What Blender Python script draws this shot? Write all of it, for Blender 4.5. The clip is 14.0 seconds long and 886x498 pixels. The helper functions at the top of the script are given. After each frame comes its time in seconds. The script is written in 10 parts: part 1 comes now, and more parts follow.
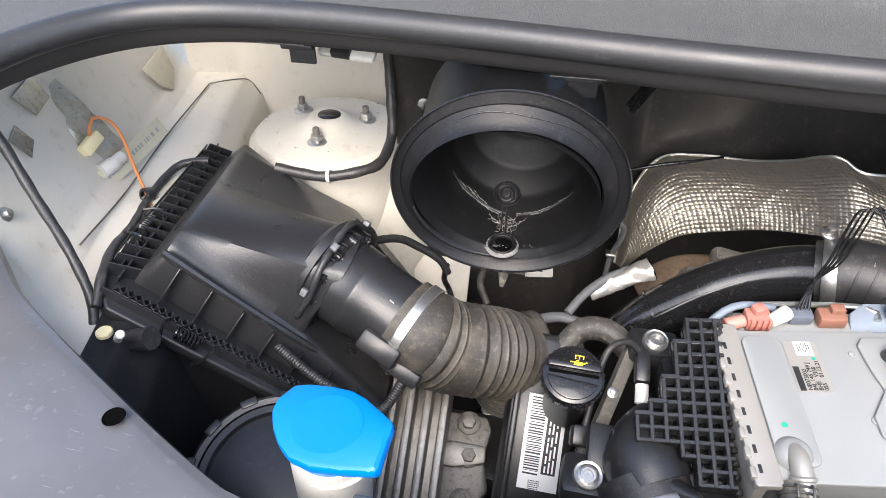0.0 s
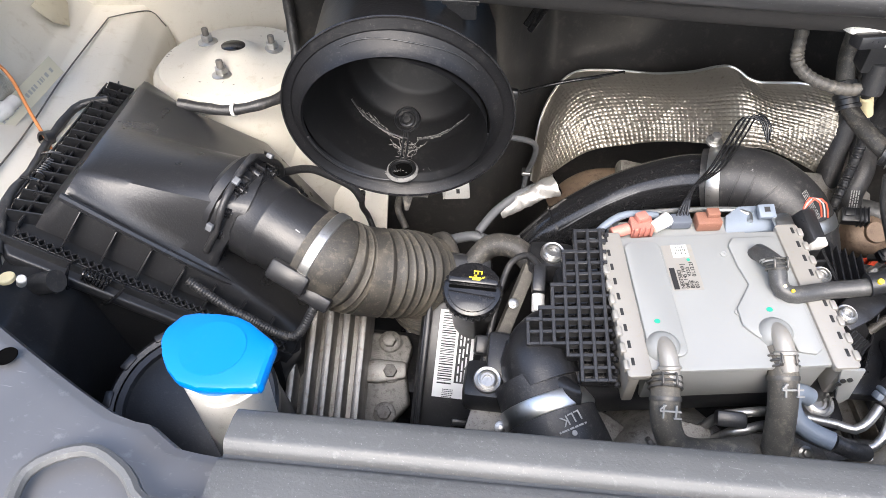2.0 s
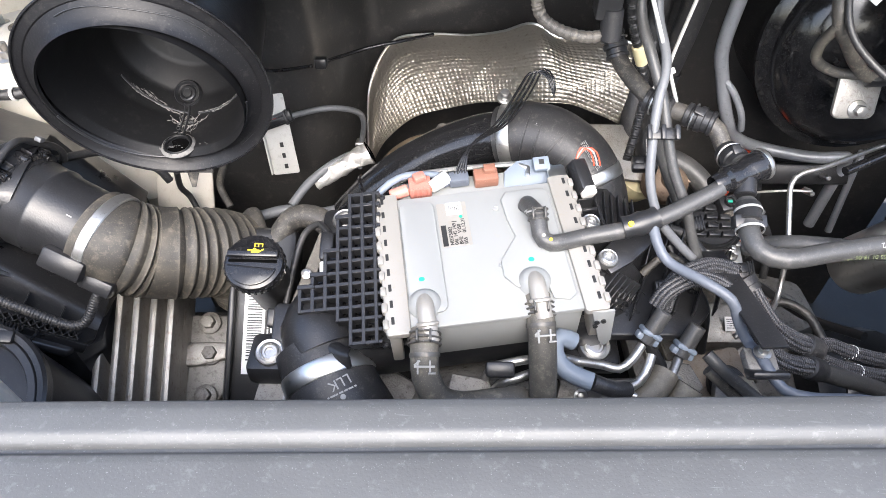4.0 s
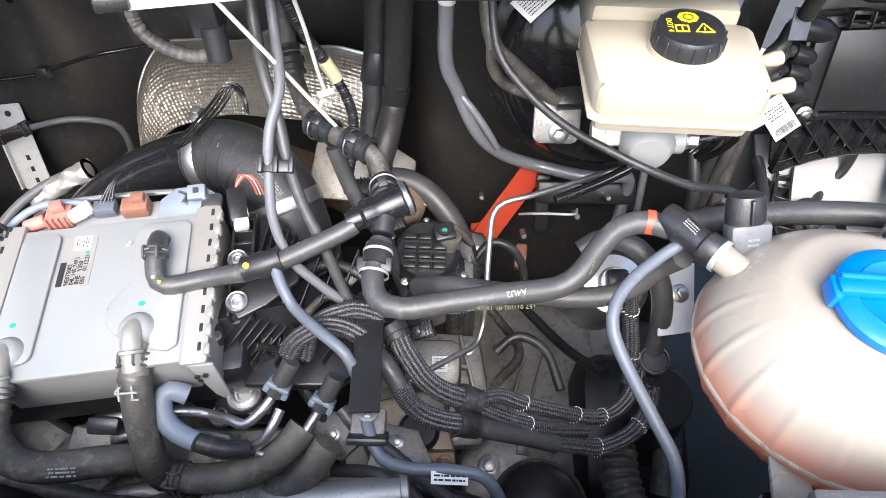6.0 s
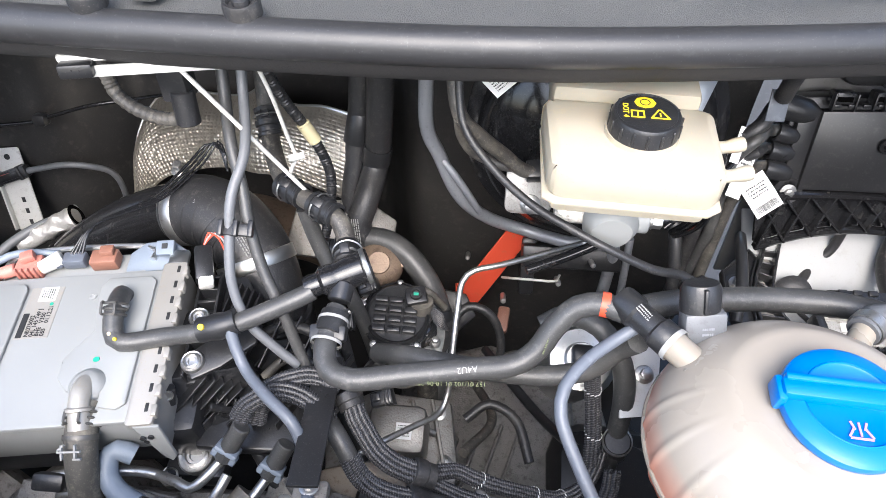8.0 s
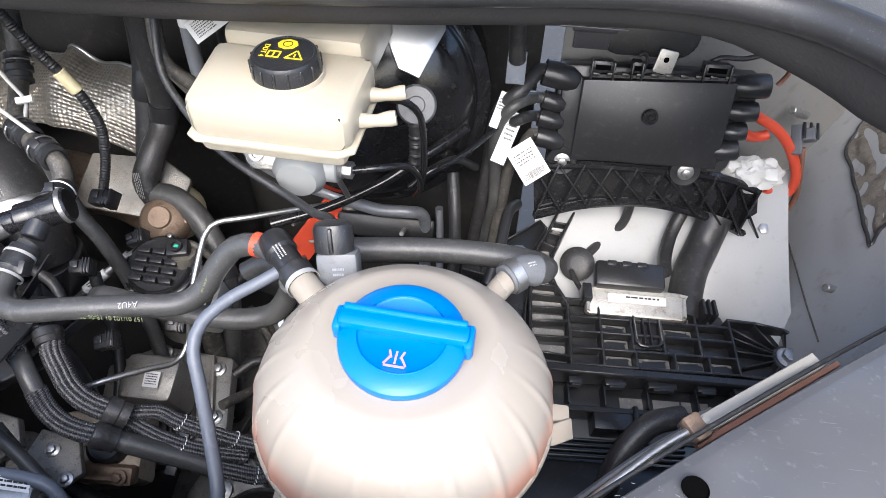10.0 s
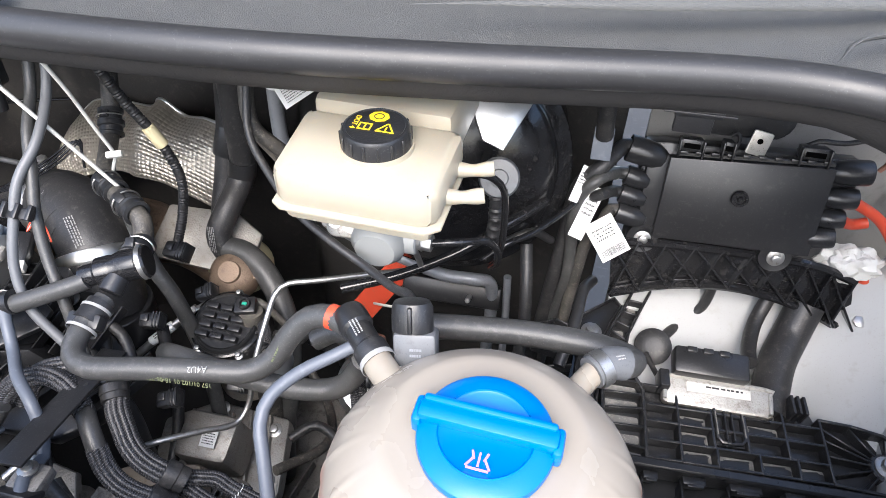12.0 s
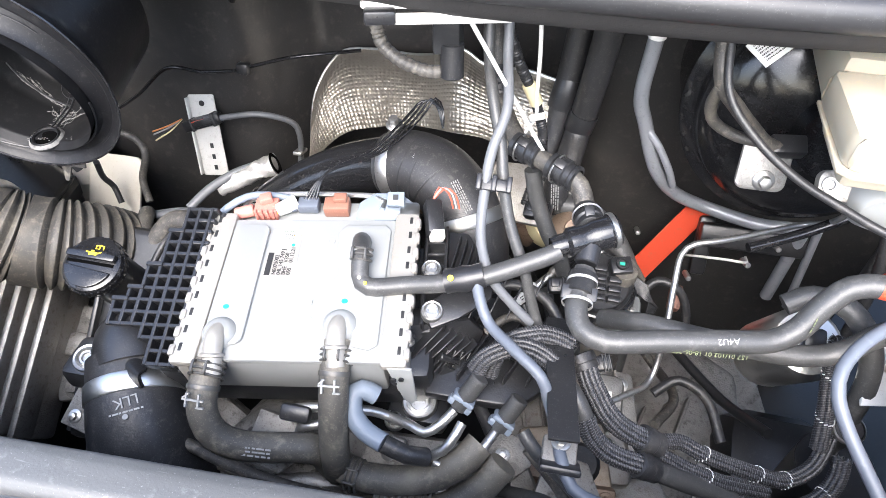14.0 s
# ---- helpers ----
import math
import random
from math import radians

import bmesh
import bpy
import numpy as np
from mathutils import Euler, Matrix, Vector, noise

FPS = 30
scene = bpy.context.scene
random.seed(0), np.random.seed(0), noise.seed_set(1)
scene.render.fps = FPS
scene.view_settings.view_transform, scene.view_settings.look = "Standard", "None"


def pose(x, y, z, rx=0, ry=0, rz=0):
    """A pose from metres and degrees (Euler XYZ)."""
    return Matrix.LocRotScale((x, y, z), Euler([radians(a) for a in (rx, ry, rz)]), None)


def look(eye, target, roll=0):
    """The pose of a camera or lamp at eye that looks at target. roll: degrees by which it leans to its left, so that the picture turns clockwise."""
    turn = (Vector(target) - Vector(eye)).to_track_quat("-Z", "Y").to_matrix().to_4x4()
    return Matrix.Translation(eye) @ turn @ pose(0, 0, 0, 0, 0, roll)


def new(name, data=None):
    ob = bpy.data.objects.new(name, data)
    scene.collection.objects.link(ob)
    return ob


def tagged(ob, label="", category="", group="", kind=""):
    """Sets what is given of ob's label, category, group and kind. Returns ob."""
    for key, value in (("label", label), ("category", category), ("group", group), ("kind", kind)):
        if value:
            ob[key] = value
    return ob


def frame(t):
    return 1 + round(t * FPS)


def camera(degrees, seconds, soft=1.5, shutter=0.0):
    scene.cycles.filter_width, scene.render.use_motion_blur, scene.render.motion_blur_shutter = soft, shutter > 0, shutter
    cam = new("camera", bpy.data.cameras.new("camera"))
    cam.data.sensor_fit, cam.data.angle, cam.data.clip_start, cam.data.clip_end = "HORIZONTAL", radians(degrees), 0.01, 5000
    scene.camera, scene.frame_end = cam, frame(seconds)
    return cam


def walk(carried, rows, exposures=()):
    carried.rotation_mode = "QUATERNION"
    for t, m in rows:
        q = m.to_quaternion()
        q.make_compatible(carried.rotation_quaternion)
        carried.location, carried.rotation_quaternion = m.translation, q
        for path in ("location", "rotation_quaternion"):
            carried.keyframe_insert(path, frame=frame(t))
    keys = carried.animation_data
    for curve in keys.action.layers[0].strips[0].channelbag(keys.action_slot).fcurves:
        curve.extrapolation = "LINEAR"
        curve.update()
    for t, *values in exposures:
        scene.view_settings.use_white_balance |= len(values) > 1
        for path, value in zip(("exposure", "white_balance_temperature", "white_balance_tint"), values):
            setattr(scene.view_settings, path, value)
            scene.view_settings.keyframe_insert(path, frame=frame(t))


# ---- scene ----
# the camera: seconds, eye, target, lean
cam = camera(68.1, 14.0, 0.35)
ROWS = [
    (0.0, -0.454, 0.0058, 1.6075, -0.7487, 1.2823, 0.5891, -0.7),
    (0.5, -0.4507, -0.0025, 1.605, -0.7213, 1.2392, 0.5376, -1.1),
    (1.0, -0.444, 0.0025, 1.6083, -0.6823, 1.1985, 0.482, -1.0),
    (1.5, -0.4465, 0.0058, 1.6282, -0.6532, 1.1819, 0.4754, -1.1),
    (2.0, -0.3934, -0.0025, 1.6208, -0.5685, 1.1711, 0.4596, -1.1),
    (2.5, -0.3337, 0.0124, 1.6108, -0.4573, 1.1819, 0.4397, -0.8),
    (2.7, -0.3129, 0.0307, 1.6066, -0.4158, 1.201, 0.433, -0.7),
    (4.8, -0.1452, -0.0058, 1.6058, -0.1801, 1.1288, 0.3948, -0.7),
    (5.0, -0.1104, -0.0058, 1.6008, -0.1486, 1.1288, 0.389, -0.8),
    (5.5, -0.0091, 0.0473, 1.6025, -0.044, 1.1811, 0.3899, -0.6),
    (6.0, 0.0847, 0.0871, 1.5917, 0.0498, 1.2151, 0.3749, -0.1),
    (6.5, 0.0822, 0.093, 1.6133, 0.0481, 1.1711, 0.3509, 0.1),
    (7.0, 0.0764, 0.1129, 1.6324, 0.0324, 1.191, 0.3708, 0.4),
    (7.5, 0.0871, 0.1212, 1.6282, 0.0208, 1.2906, 0.4521, 0.7),
    (8.0, 0.1328, 0.1087, 1.605, 0.0423, 1.3106, 0.4629, 0.7),
    (8.5, 0.244, 0.0739, 1.6017, 0.1602, 1.2757, 0.4604, 1.0),
    (9.0, 0.3552, 0.0681, 1.5817, 0.2698, 1.2624, 0.4322, 1.6),
    (9.2, 0.3652, 0.0697, 1.5768, 0.2747, 1.2641, 0.4272, 1.7),
    (11.3, 0.4266, 0.1527, 1.6, 0.22, 1.3911, 0.5135, 2.3),
    (11.5, 0.4167, 0.1444, 1.5975, 0.1876, 1.3977, 0.5335, 2.2),
    (12.0, 0.3644, 0.127, 1.5859, 0.1145, 1.3853, 0.5326, 1.6),
    (12.5, 0.2739, 0.0988, 1.5743, 0.0091, 1.3529, 0.5193, 1.0),
    (13.0, 0.1569, 0.073, 1.5909, -0.1071, 1.2965, 0.4994, 0.5),
    (13.5, 0.0614, 0.0689, 1.5801, -0.1793, 1.2757, 0.4654, 0.2),
    (14.0, -0.0174, 0.078, 1.5975, -0.2457, 1.2151, 0.4106, -0.0),
]
walk(cam, [(t, look((a, b, c), (d, e, f), g)) for t, a, b, c, d, e, f, g in ROWS],
     [(0.0, 1.92, 6230, 10), (2.0, 1.98, 6230, 10), (3.5, 2.17, 6120, 10), (5.0, 2.28, 6180, 10), (6.0, 2.10, 6080, 10), (7.7, 2.02, 5980, 10), (9.0, 1.82, 5980, 10), (11.5, 1.86, 5980, 10), (12.5, 1.90, 5980, 10), (13.2, 2.10, 5980, 10), (14.0, 2.50, 5980, 10)])

# ---- light ----
SUN_EL, SUN_ROT = 46, 179
world = bpy.data.worlds.new("sky")
scene.world = world
world.use_nodes = True
wn = world.node_tree
sky = wn.nodes.new("ShaderNodeTexSky")
sky.sky_type, sky.sun_disc = "NISHITA", False
sky.sun_elevation, sky.sun_rotation = radians(SUN_EL), radians(SUN_ROT)
sky.air_density, sky.dust_density, sky.ozone_density = 1.0, 4.0, 1.0
wn.links.new(sky.outputs[0], wn.nodes["Background"].inputs[0])
wn.nodes["Background"].inputs[1].default_value = 0.15
sun = new("sun", bpy.data.lights.new("sun", "SUN"))
sun.data.energy, sun.data.angle, sun.data.color = 0.85, radians(50), (1.0, 0.97, 0.93)
sun.matrix_world = look((0.05, -2.8, 4.5), (0, 0.4, 1.2))


# ---- materials ----
MATS = {}


def mat(name, col, rough=0.5, metal=0.0, dirt=None, amount=0.3, grain=90.0, bump=0.15, vary=0.25, coat=0.0, trans=0.0, sss=0.0, specks=0.0, wear_glint=0.0, scratch=0.0):
    """A surface with fine grain, slow variation, patches of dust or rubbing, and painted edge glints."""
    if name in MATS:
        return MATS[name]
    m = bpy.data.materials.new(name)
    m.use_nodes = True
    nt = m.node_tree
    b = nt.nodes["Principled BSDF"]
    tc = nt.nodes.new("ShaderNodeTexCoord")
    fine, slow, spots = (nt.nodes.new("ShaderNodeTexNoise") for _ in range(3))
    for node, sc, det in ((fine, grain * 6, 3), (slow, grain * 0.15, 4), (spots, grain * 0.35, 6)):
        node.inputs["Scale"].default_value, node.inputs["Detail"].default_value = sc, det
        nt.links.new(tc.outputs["Object"], node.inputs["Vector"])
    oi = nt.nodes.new("ShaderNodeObjectInfo")
    mix = nt.nodes.new("ShaderNodeMix")
    mix.data_type = "RGBA"
    mix.inputs[6].default_value = (*[c * (1 - vary) for c in col], 1)
    mix.inputs[7].default_value = (*[min(1, c * (1 + vary)) for c in col], 1)
    nt.links.new(slow.outputs[0], mix.inputs[0])
    out = mix.outputs[2]
    if dirt:
        ramp = nt.nodes.new("ShaderNodeMapRange")
        ramp.inputs[1].default_value, ramp.inputs[2].default_value = 0.68 - 0.35 * amount, 0.95 - 0.3 * amount
        ramp.inputs[4].default_value = min(1.0, amount * 1.5)
        nt.links.new(spots.outputs[0], ramp.inputs[0])
        dm = nt.nodes.new("ShaderNodeMix")
        dm.data_type = "RGBA"
        dm.inputs[7].default_value = (*dirt, 1)
        nt.links.new(ramp.outputs[0], dm.inputs[0])
        nt.links.new(out, dm.inputs[6])
        out = dm.outputs[2]
    if dirt:
        blots = nt.nodes.new("ShaderNodeTexNoise")
        blots.inputs["Scale"].default_value, blots.inputs["Detail"].default_value, blots.inputs["Roughness"].default_value = grain * 1.5, 6, 0.65
        nt.links.new(tc.outputs["Object"], blots.inputs["Vector"])
        br = nt.nodes.new("ShaderNodeMapRange")
        br.inputs[1].default_value, br.inputs[2].default_value, br.inputs[4].default_value = 0.60 - 0.15 * amount, 0.72 - 0.05 * amount, min(0.9, 0.25 + amount)
        nt.links.new(blots.outputs[0], br.inputs[0])
        bmx = nt.nodes.new("ShaderNodeMix")
        bmx.data_type = "RGBA"
        bmx.inputs[7].default_value = (*dirt, 1)
        nt.links.new(br.outputs[0], bmx.inputs[0])
        nt.links.new(out, bmx.inputs[6])
        out = bmx.outputs[2]
    pale = dirt or tuple(min(1, c * 3 + 0.05) for c in col)

    def over(source, lo, hi, top, tint):
        """Mixes tint over the colour where the source passes lo."""
        rg = nt.nodes.new("ShaderNodeMapRange")
        rg.inputs[1].default_value, rg.inputs[2].default_value, rg.inputs[4].default_value = lo, hi, top
        nt.links.new(source, rg.inputs[0])
        mx = nt.nodes.new("ShaderNodeMix")
        mx.data_type = "RGBA"
        mx.inputs[7].default_value = (*tint, 1)
        nt.links.new(rg.outputs[0], mx.inputs[0])
        nt.links.new(out, mx.inputs[6])
        return mx.outputs[2]

    if specks:
        dots = nt.nodes.new("ShaderNodeTexNoise")
        dots.inputs["Scale"].default_value, dots.inputs["Detail"].default_value = 900, 2
        nt.links.new(tc.outputs["Object"], dots.inputs["Vector"])
        out = over(dots.outputs[0], 0.66 - 0.06 * specks, 0.74, 0.75, pale)
    if scratch:
        mp = nt.nodes.new("ShaderNodeMapping")
        mp.inputs["Rotation"].default_value, mp.inputs["Scale"].default_value = (0.3, 0.5, 0.7), (45, 700, 500)
        lines = nt.nodes.new("ShaderNodeTexNoise")
        lines.inputs["Scale"].default_value, lines.inputs["Detail"].default_value = 1.0, 3
        nt.links.new(tc.outputs["Object"], mp.inputs["Vector"])
        nt.links.new(mp.outputs[0], lines.inputs["Vector"])
        out = over(lines.outputs[0], 0.70 - 0.06 * scratch, 0.78, 0.6, pale)
    # convex edges painted paler, both as rubbed edges and as highlights
    if wear_glint:
        ge = nt.nodes.new("ShaderNodeNewGeometry")
        out = over(ge.outputs["Pointiness"], 0.53, 0.60, wear_glint, tuple(min(1, c * 1.5 + 0.04) for c in pale))
    nt.links.new(out, b.inputs["Base Color"])
    rr = nt.nodes.new("ShaderNodeMapRange")
    rr.inputs[3].default_value, rr.inputs[4].default_value = max(0.04, rough - 0.12), min(1.0, rough + 0.12)
    nt.links.new(spots.outputs[0], rr.inputs[0])
    nt.links.new(rr.outputs[0], b.inputs["Roughness"])
    b.inputs["Metallic"].default_value = metal
    b.inputs["Coat Weight"].default_value = coat
    b.inputs["Coat Roughness"].default_value = 0.12
    b.inputs["Transmission Weight"].default_value = trans
    if sss:
        b.inputs["Subsurface Weight"].default_value = sss
        b.inputs["Subsurface Radius"].default_value = (0.012, 0.008, 0.006)
    if bump:
        bp = nt.nodes.new("ShaderNodeBump")
        bp.inputs["Strength"].default_value, bp.inputs["Distance"].default_value = bump, 0.0006
        nt.links.new(fine.outputs[0], bp.inputs["Height"])
        nt.links.new(bp.outputs[0], b.inputs["Normal"])
    MATS[name] = m
    return m


plastic = mat("black_plastic", (0.018, 0.0183, 0.0195), 0.34, dirt=(0.06, 0.057, 0.053), amount=0.2, specks=0.5, scratch=0.3)
plastic_fine = mat("satin_black_plastic", (0.017, 0.0173, 0.0187), 0.31, dirt=(0.07, 0.067, 0.063), amount=0.1, bump=0.3, specks=0.5, scratch=0.4)
gloss = mat("gloss_black_plastic", (0.012, 0.012, 0.013), 0.16, dirt=(0.06, 0.057, 0.052), amount=0.18, bump=0.05, specks=0.3, scratch=0.3)
rubber = mat("black_rubber", (0.022, 0.022, 0.023), 0.44, dirt=(0.10, 0.093, 0.083), amount=0.32, specks=0.7, bump=0.4)
rubber_dusty = mat("dusty_rubber", (0.033, 0.031, 0.029), 0.55, dirt=(0.165, 0.15, 0.122), amount=0.5, specks=0.9, bump=0.5, wear_glint=0.25)
seal_rubber = mat("seal_rubber", (0.026, 0.026, 0.027), 0.40, dirt=(0.08, 0.08, 0.08), amount=0.1, bump=0.15, specks=0.3)
cowl_mat = mat("cowl_plastic", (0.076, 0.077, 0.074), 0.55, dirt=(0.13, 0.13, 0.125), amount=0.16, bump=1.0, grain=240, vary=0.12)
carrier_mat = mat("grey_carrier_plastic", (0.090, 0.091, 0.090), 0.48, dirt=(0.2, 0.2, 0.2), amount=0.15, bump=0.4, specks=0.05, scratch=0.2)
panel_mat = mat("dark_painted_panel", (0.10, 0.101, 0.106), 0.34, dirt=(0.3, 0.3, 0.31), amount=0.03, bump=0.05, coat=0.25, specks=0.0, scratch=0.12)
felt = mat("black_felt", (0.034, 0.032, 0.031), 0.85, dirt=(0.05, 0.043, 0.037), amount=0.3, bump=0.6, grain=60)
firewall_mat = mat("black_insulation", (0.036, 0.035, 0.034), 0.34, dirt=(0.09, 0.082, 0.073), amount=0.35, bump=0.3, grain=50, specks=0.8, scratch=0.5)
cream = mat("cream_body_paint", (0.62, 0.585, 0.505), 0.42, dirt=(0.42, 0.36, 0.26), amount=0.2, bump=0.06, vary=0.10, grain=32, coat=0.05, specks=0.55, scratch=0.3)
lightgrey = mat("light_grey_body_paint", (0.54, 0.545, 0.535), 0.45, dirt=(0.38, 0.35, 0.31), amount=0.2, bump=0.05, vary=0.12, grain=34, specks=0.5, scratch=0.3)
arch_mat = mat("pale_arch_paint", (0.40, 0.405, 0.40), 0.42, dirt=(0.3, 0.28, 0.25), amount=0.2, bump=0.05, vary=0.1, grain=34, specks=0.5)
white_pl = mat("white_plastic", (0.62, 0.61, 0.57), 0.4, dirt=(0.36, 0.33, 0.29), amount=0.25, vary=0.08, specks=0.4)
blue_pl = mat("blue_plastic", (0.0, 0.145, 0.50), 0.36, dirt=(0.01, 0.16, 0.45), amount=0.1, bump=0.1, vary=0.04)
red_pl = mat("red_plastic", (0.6, 0.07, 0.03), 0.45, dirt=(0.4, 0.14, 0.08), amount=0.2, vary=0.08)
faded_orange = mat("faded_orange_plastic", (0.22, 0.072, 0.052), 0.5, vary=0.2, specks=0.5, wear_glint=0.4)
brown_pl = mat("brown_plastic", (0.13, 0.055, 0.033), 0.5, vary=0.2, specks=0.4, wear_glint=0.3)
yellow = mat("yellow_paint", (0.85, 0.62, 0.02), 0.5, vary=0.05, bump=0)
alu = mat("brushed_aluminium", (0.72, 0.72, 0.7), 0.36, 1.0, dirt=(0.4, 0.38, 0.34), amount=0.2, vary=0.08)
dull_alu = mat("dull_warm_aluminium", (0.52, 0.505, 0.47), 0.46, 0.75, dirt=(0.2, 0.18, 0.15), amount=0.3, vary=0.12, specks=0.6, scratch=0.5)
flange_alu = mat("pale_crimped_aluminium", (0.33, 0.315, 0.285), 0.42, 0.3, dirt=(0.33, 0.29, 0.22), amount=0.2, vary=0.08, bump=0.1, specks=0.5)
alu_plate = mat("cooler_aluminium", (0.285, 0.292, 0.284), 0.48, 0.15, dirt=(0.30, 0.29, 0.26), amount=0.2, vary=0.09, bump=0.1, specks=0.4, scratch=0.5)
tan_cast = mat("tan_cast_metal", (0.40, 0.355, 0.29), 0.55, 0.3, dirt=(0.15, 0.09, 0.05), amount=0.35, bump=0.5, specks=0.8, wear_glint=0.4)
cast = mat("cast_aluminium", (0.42, 0.41, 0.385), 0.5, 0.8, dirt=(0.16, 0.135, 0.105), amount=0.42, bump=0.8, specks=1.0, wear_glint=0.5)
cast_dirty = mat("dirty_cast_metal", (0.29, 0.278, 0.255), 0.6, 0.5, dirt=(0.06, 0.05, 0.04), amount=0.5, bump=0.9, specks=1.0, wear_glint=0.5)
steel = mat("zinc_steel", (0.47, 0.465, 0.45), 0.36, 0.9, dirt=(0.2, 0.18, 0.15), amount=0.3, specks=0.5)
# flat black without specular, painted as the shade inside holes, gaps and slots
hole_shade = mat("hole_shade_black", (0.003, 0.003, 0.003), 1.0, vary=0, bump=0)
hole_shade.node_tree.nodes["Principled BSDF"].inputs["Specular IOR Level"].default_value = 0.0
bowl_mat = mat("dusty_gloss_black", (0.006, 0.006, 0.0065), 0.5, dirt=(0.03, 0.029, 0.027), amount=0.2, bump=0.05, grain=45, specks=0.45, scratch=0.8)
dust_streak = mat("dry_grey_dust", (0.17, 0.165, 0.155), 0.9, dirt=(0.03, 0.03, 0.03), amount=0.55, grain=150, vary=0.5)
rust = mat("brown_metal", (0.26, 0.19, 0.135), 0.55, 0.5, dirt=(0.11, 0.07, 0.045), amount=0.5, bump=0.6, specks=1.0, wear_glint=0.4)
foil = mat("embossed_foil", (0.53, 0.49, 0.42), 0.42, 0.85, dirt=(0.3, 0.25, 0.18), amount=0.25, bump=0.1, vary=0.15)
bluegrey = mat("blue_grey_hose", (0.104, 0.117, 0.14), 0.45, dirt=(0.2, 0.21, 0.24), amount=0.2, bump=0.1)
palegrey = mat("pale_grey_hose", (0.12, 0.125, 0.132), 0.45, dirt=(0.07, 0.07, 0.07), amount=0.3, specks=0.6)
paleblue = mat("pale_blue_sleeve", (0.17, 0.20, 0.24), 0.5, vary=0.1, bump=0.3)
greyhose = mat("grey_brown_hose", (0.047, 0.047, 0.046), 0.42, dirt=(0.115, 0.112, 0.105), amount=0.35, bump=0.25, specks=0.7, scratch=0.4)
clip_wire = mat("dull_spring_wire", (0.10, 0.097, 0.09), 0.45, 0.5, dirt=(0.2, 0.18, 0.15), amount=0.3)
acpipe = mat("grey_air_conditioning_pipe", (0.27, 0.28, 0.30), 0.36, 0.3, dirt=(0.13, 0.13, 0.13), amount=0.25, specks=0.5)
fluid_pl = mat("translucent_cream_plastic", (0.385, 0.35, 0.275), 0.34, dirt=(0.5, 0.4, 0.22), amount=0.18, vary=0.08, bump=0.05, sss=0.4, specks=0.2, grain=30)
tank_pl = mat("translucent_white_plastic", (0.335, 0.30, 0.25), 0.28, vary=0.05, bump=0.05, sss=0.25, trans=0.2, grain=30)
tank_pl.node_tree.nodes["Principled BSDF"].inputs["IOR"].default_value = 1.25
# the shell of the tank takes the coolant's colour below the liquid's level
filled_pl = mat("filled_translucent_plastic", (0.32, 0.285, 0.24), 0.26, vary=0.05, bump=0.05, grain=30)
fn = filled_pl.node_tree
sep, lvl, mixc = fn.nodes.new("ShaderNodeSeparateXYZ"), fn.nodes.new("ShaderNodeMapRange"), fn.nodes.new("ShaderNodeMix")
mixc.data_type = "RGBA"
fbase = fn.nodes["Principled BSDF"].inputs["Base Color"]
lvl.inputs[1].default_value, lvl.inputs[2].default_value, lvl.inputs[3].default_value, lvl.inputs[4].default_value = 0.102, 0.140, 1.0, 0.0
fn.links.new(fn.nodes["Texture Coordinate"].outputs["Object"], sep.inputs[0])
fn.links.new(sep.outputs[2], lvl.inputs[0])
fn.links.new(lvl.outputs[0], mixc.inputs[0])
fn.links.new(fbase.links[0].from_socket, mixc.inputs[6])
mixc.inputs[7].default_value = (0.68, 0.235, 0.135, 1)
fn.links.new(mixc.outputs[2], fbase)
coolant_mat = mat("pink_coolant", (0.85, 0.14, 0.06), 0.3, vary=0.05, bump=0)
label_mat = mat("white_label", (0.8, 0.8, 0.78), 0.5, vary=0.04, bump=0.02)
# print, and also the dark put in place of small slots and holes
ink = mat("black_ink_and_slot_shade", (0.02, 0.02, 0.02), 0.5, vary=0.05, bump=0)
white_ink = mat("white_print", (0.3, 0.3, 0.288), 0.5, vary=0.05, bump=0)
yellow_ink = mat("olive_print", (0.15, 0.17, 0.09), 0.5, vary=0.05, bump=0)
green_dot = mat("green_mark", (0.02, 0.33, 0.22), 0.5, vary=0.1, bump=0)
copper = mat("orange_wire", (0.6, 0.22, 0.07), 0.4, vary=0.1)
tape = mat("cream_tape", (0.75, 0.66, 0.4), 0.5, vary=0.08)
thread = mat("grey_thread", (0.145, 0.145, 0.15), 0.4, vary=0.2)
braid = mat("braided_sleeve", (0.02, 0.02, 0.022), 0.42, dirt=(0.12, 0.12, 0.125), amount=0.2, bump=0.6, specks=0.3)
# body paint of the rear right wall with the cowl's shade in its colour
rear_shade_paint = mat("shade_toned_bulkhead_paint", (0.20, 0.195, 0.185), 0.5, dirt=(0.12, 0.11, 0.095), amount=0.25, bump=0.05, vary=0.18, grain=30, specks=0.6)
# the light grey body paint again, darkened because the right wing stands in shade
wing_shade_paint = mat("shade_toned_wing_paint", (0.34, 0.345, 0.345), 0.45, dirt=(0.24, 0.225, 0.20), amount=0.25, bump=0.05, vary=0.14, grain=34, specks=0.6, scratch=0.3)
bellows_mat = mat("dusty_brown_bellows", (0.036, 0.033, 0.028), 0.6, dirt=(0.15, 0.13, 0.095), amount=0.42, bump=0.5, grain=80, specks=0.9, wear_glint=0.3)
coolant_rubber = mat("brown_dusted_rubber", (0.052, 0.049, 0.043), 0.6, dirt=(0.20, 0.18, 0.14), amount=0.5, bump=0.5, grain=70, specks=0.9, wear_glint=0.3)
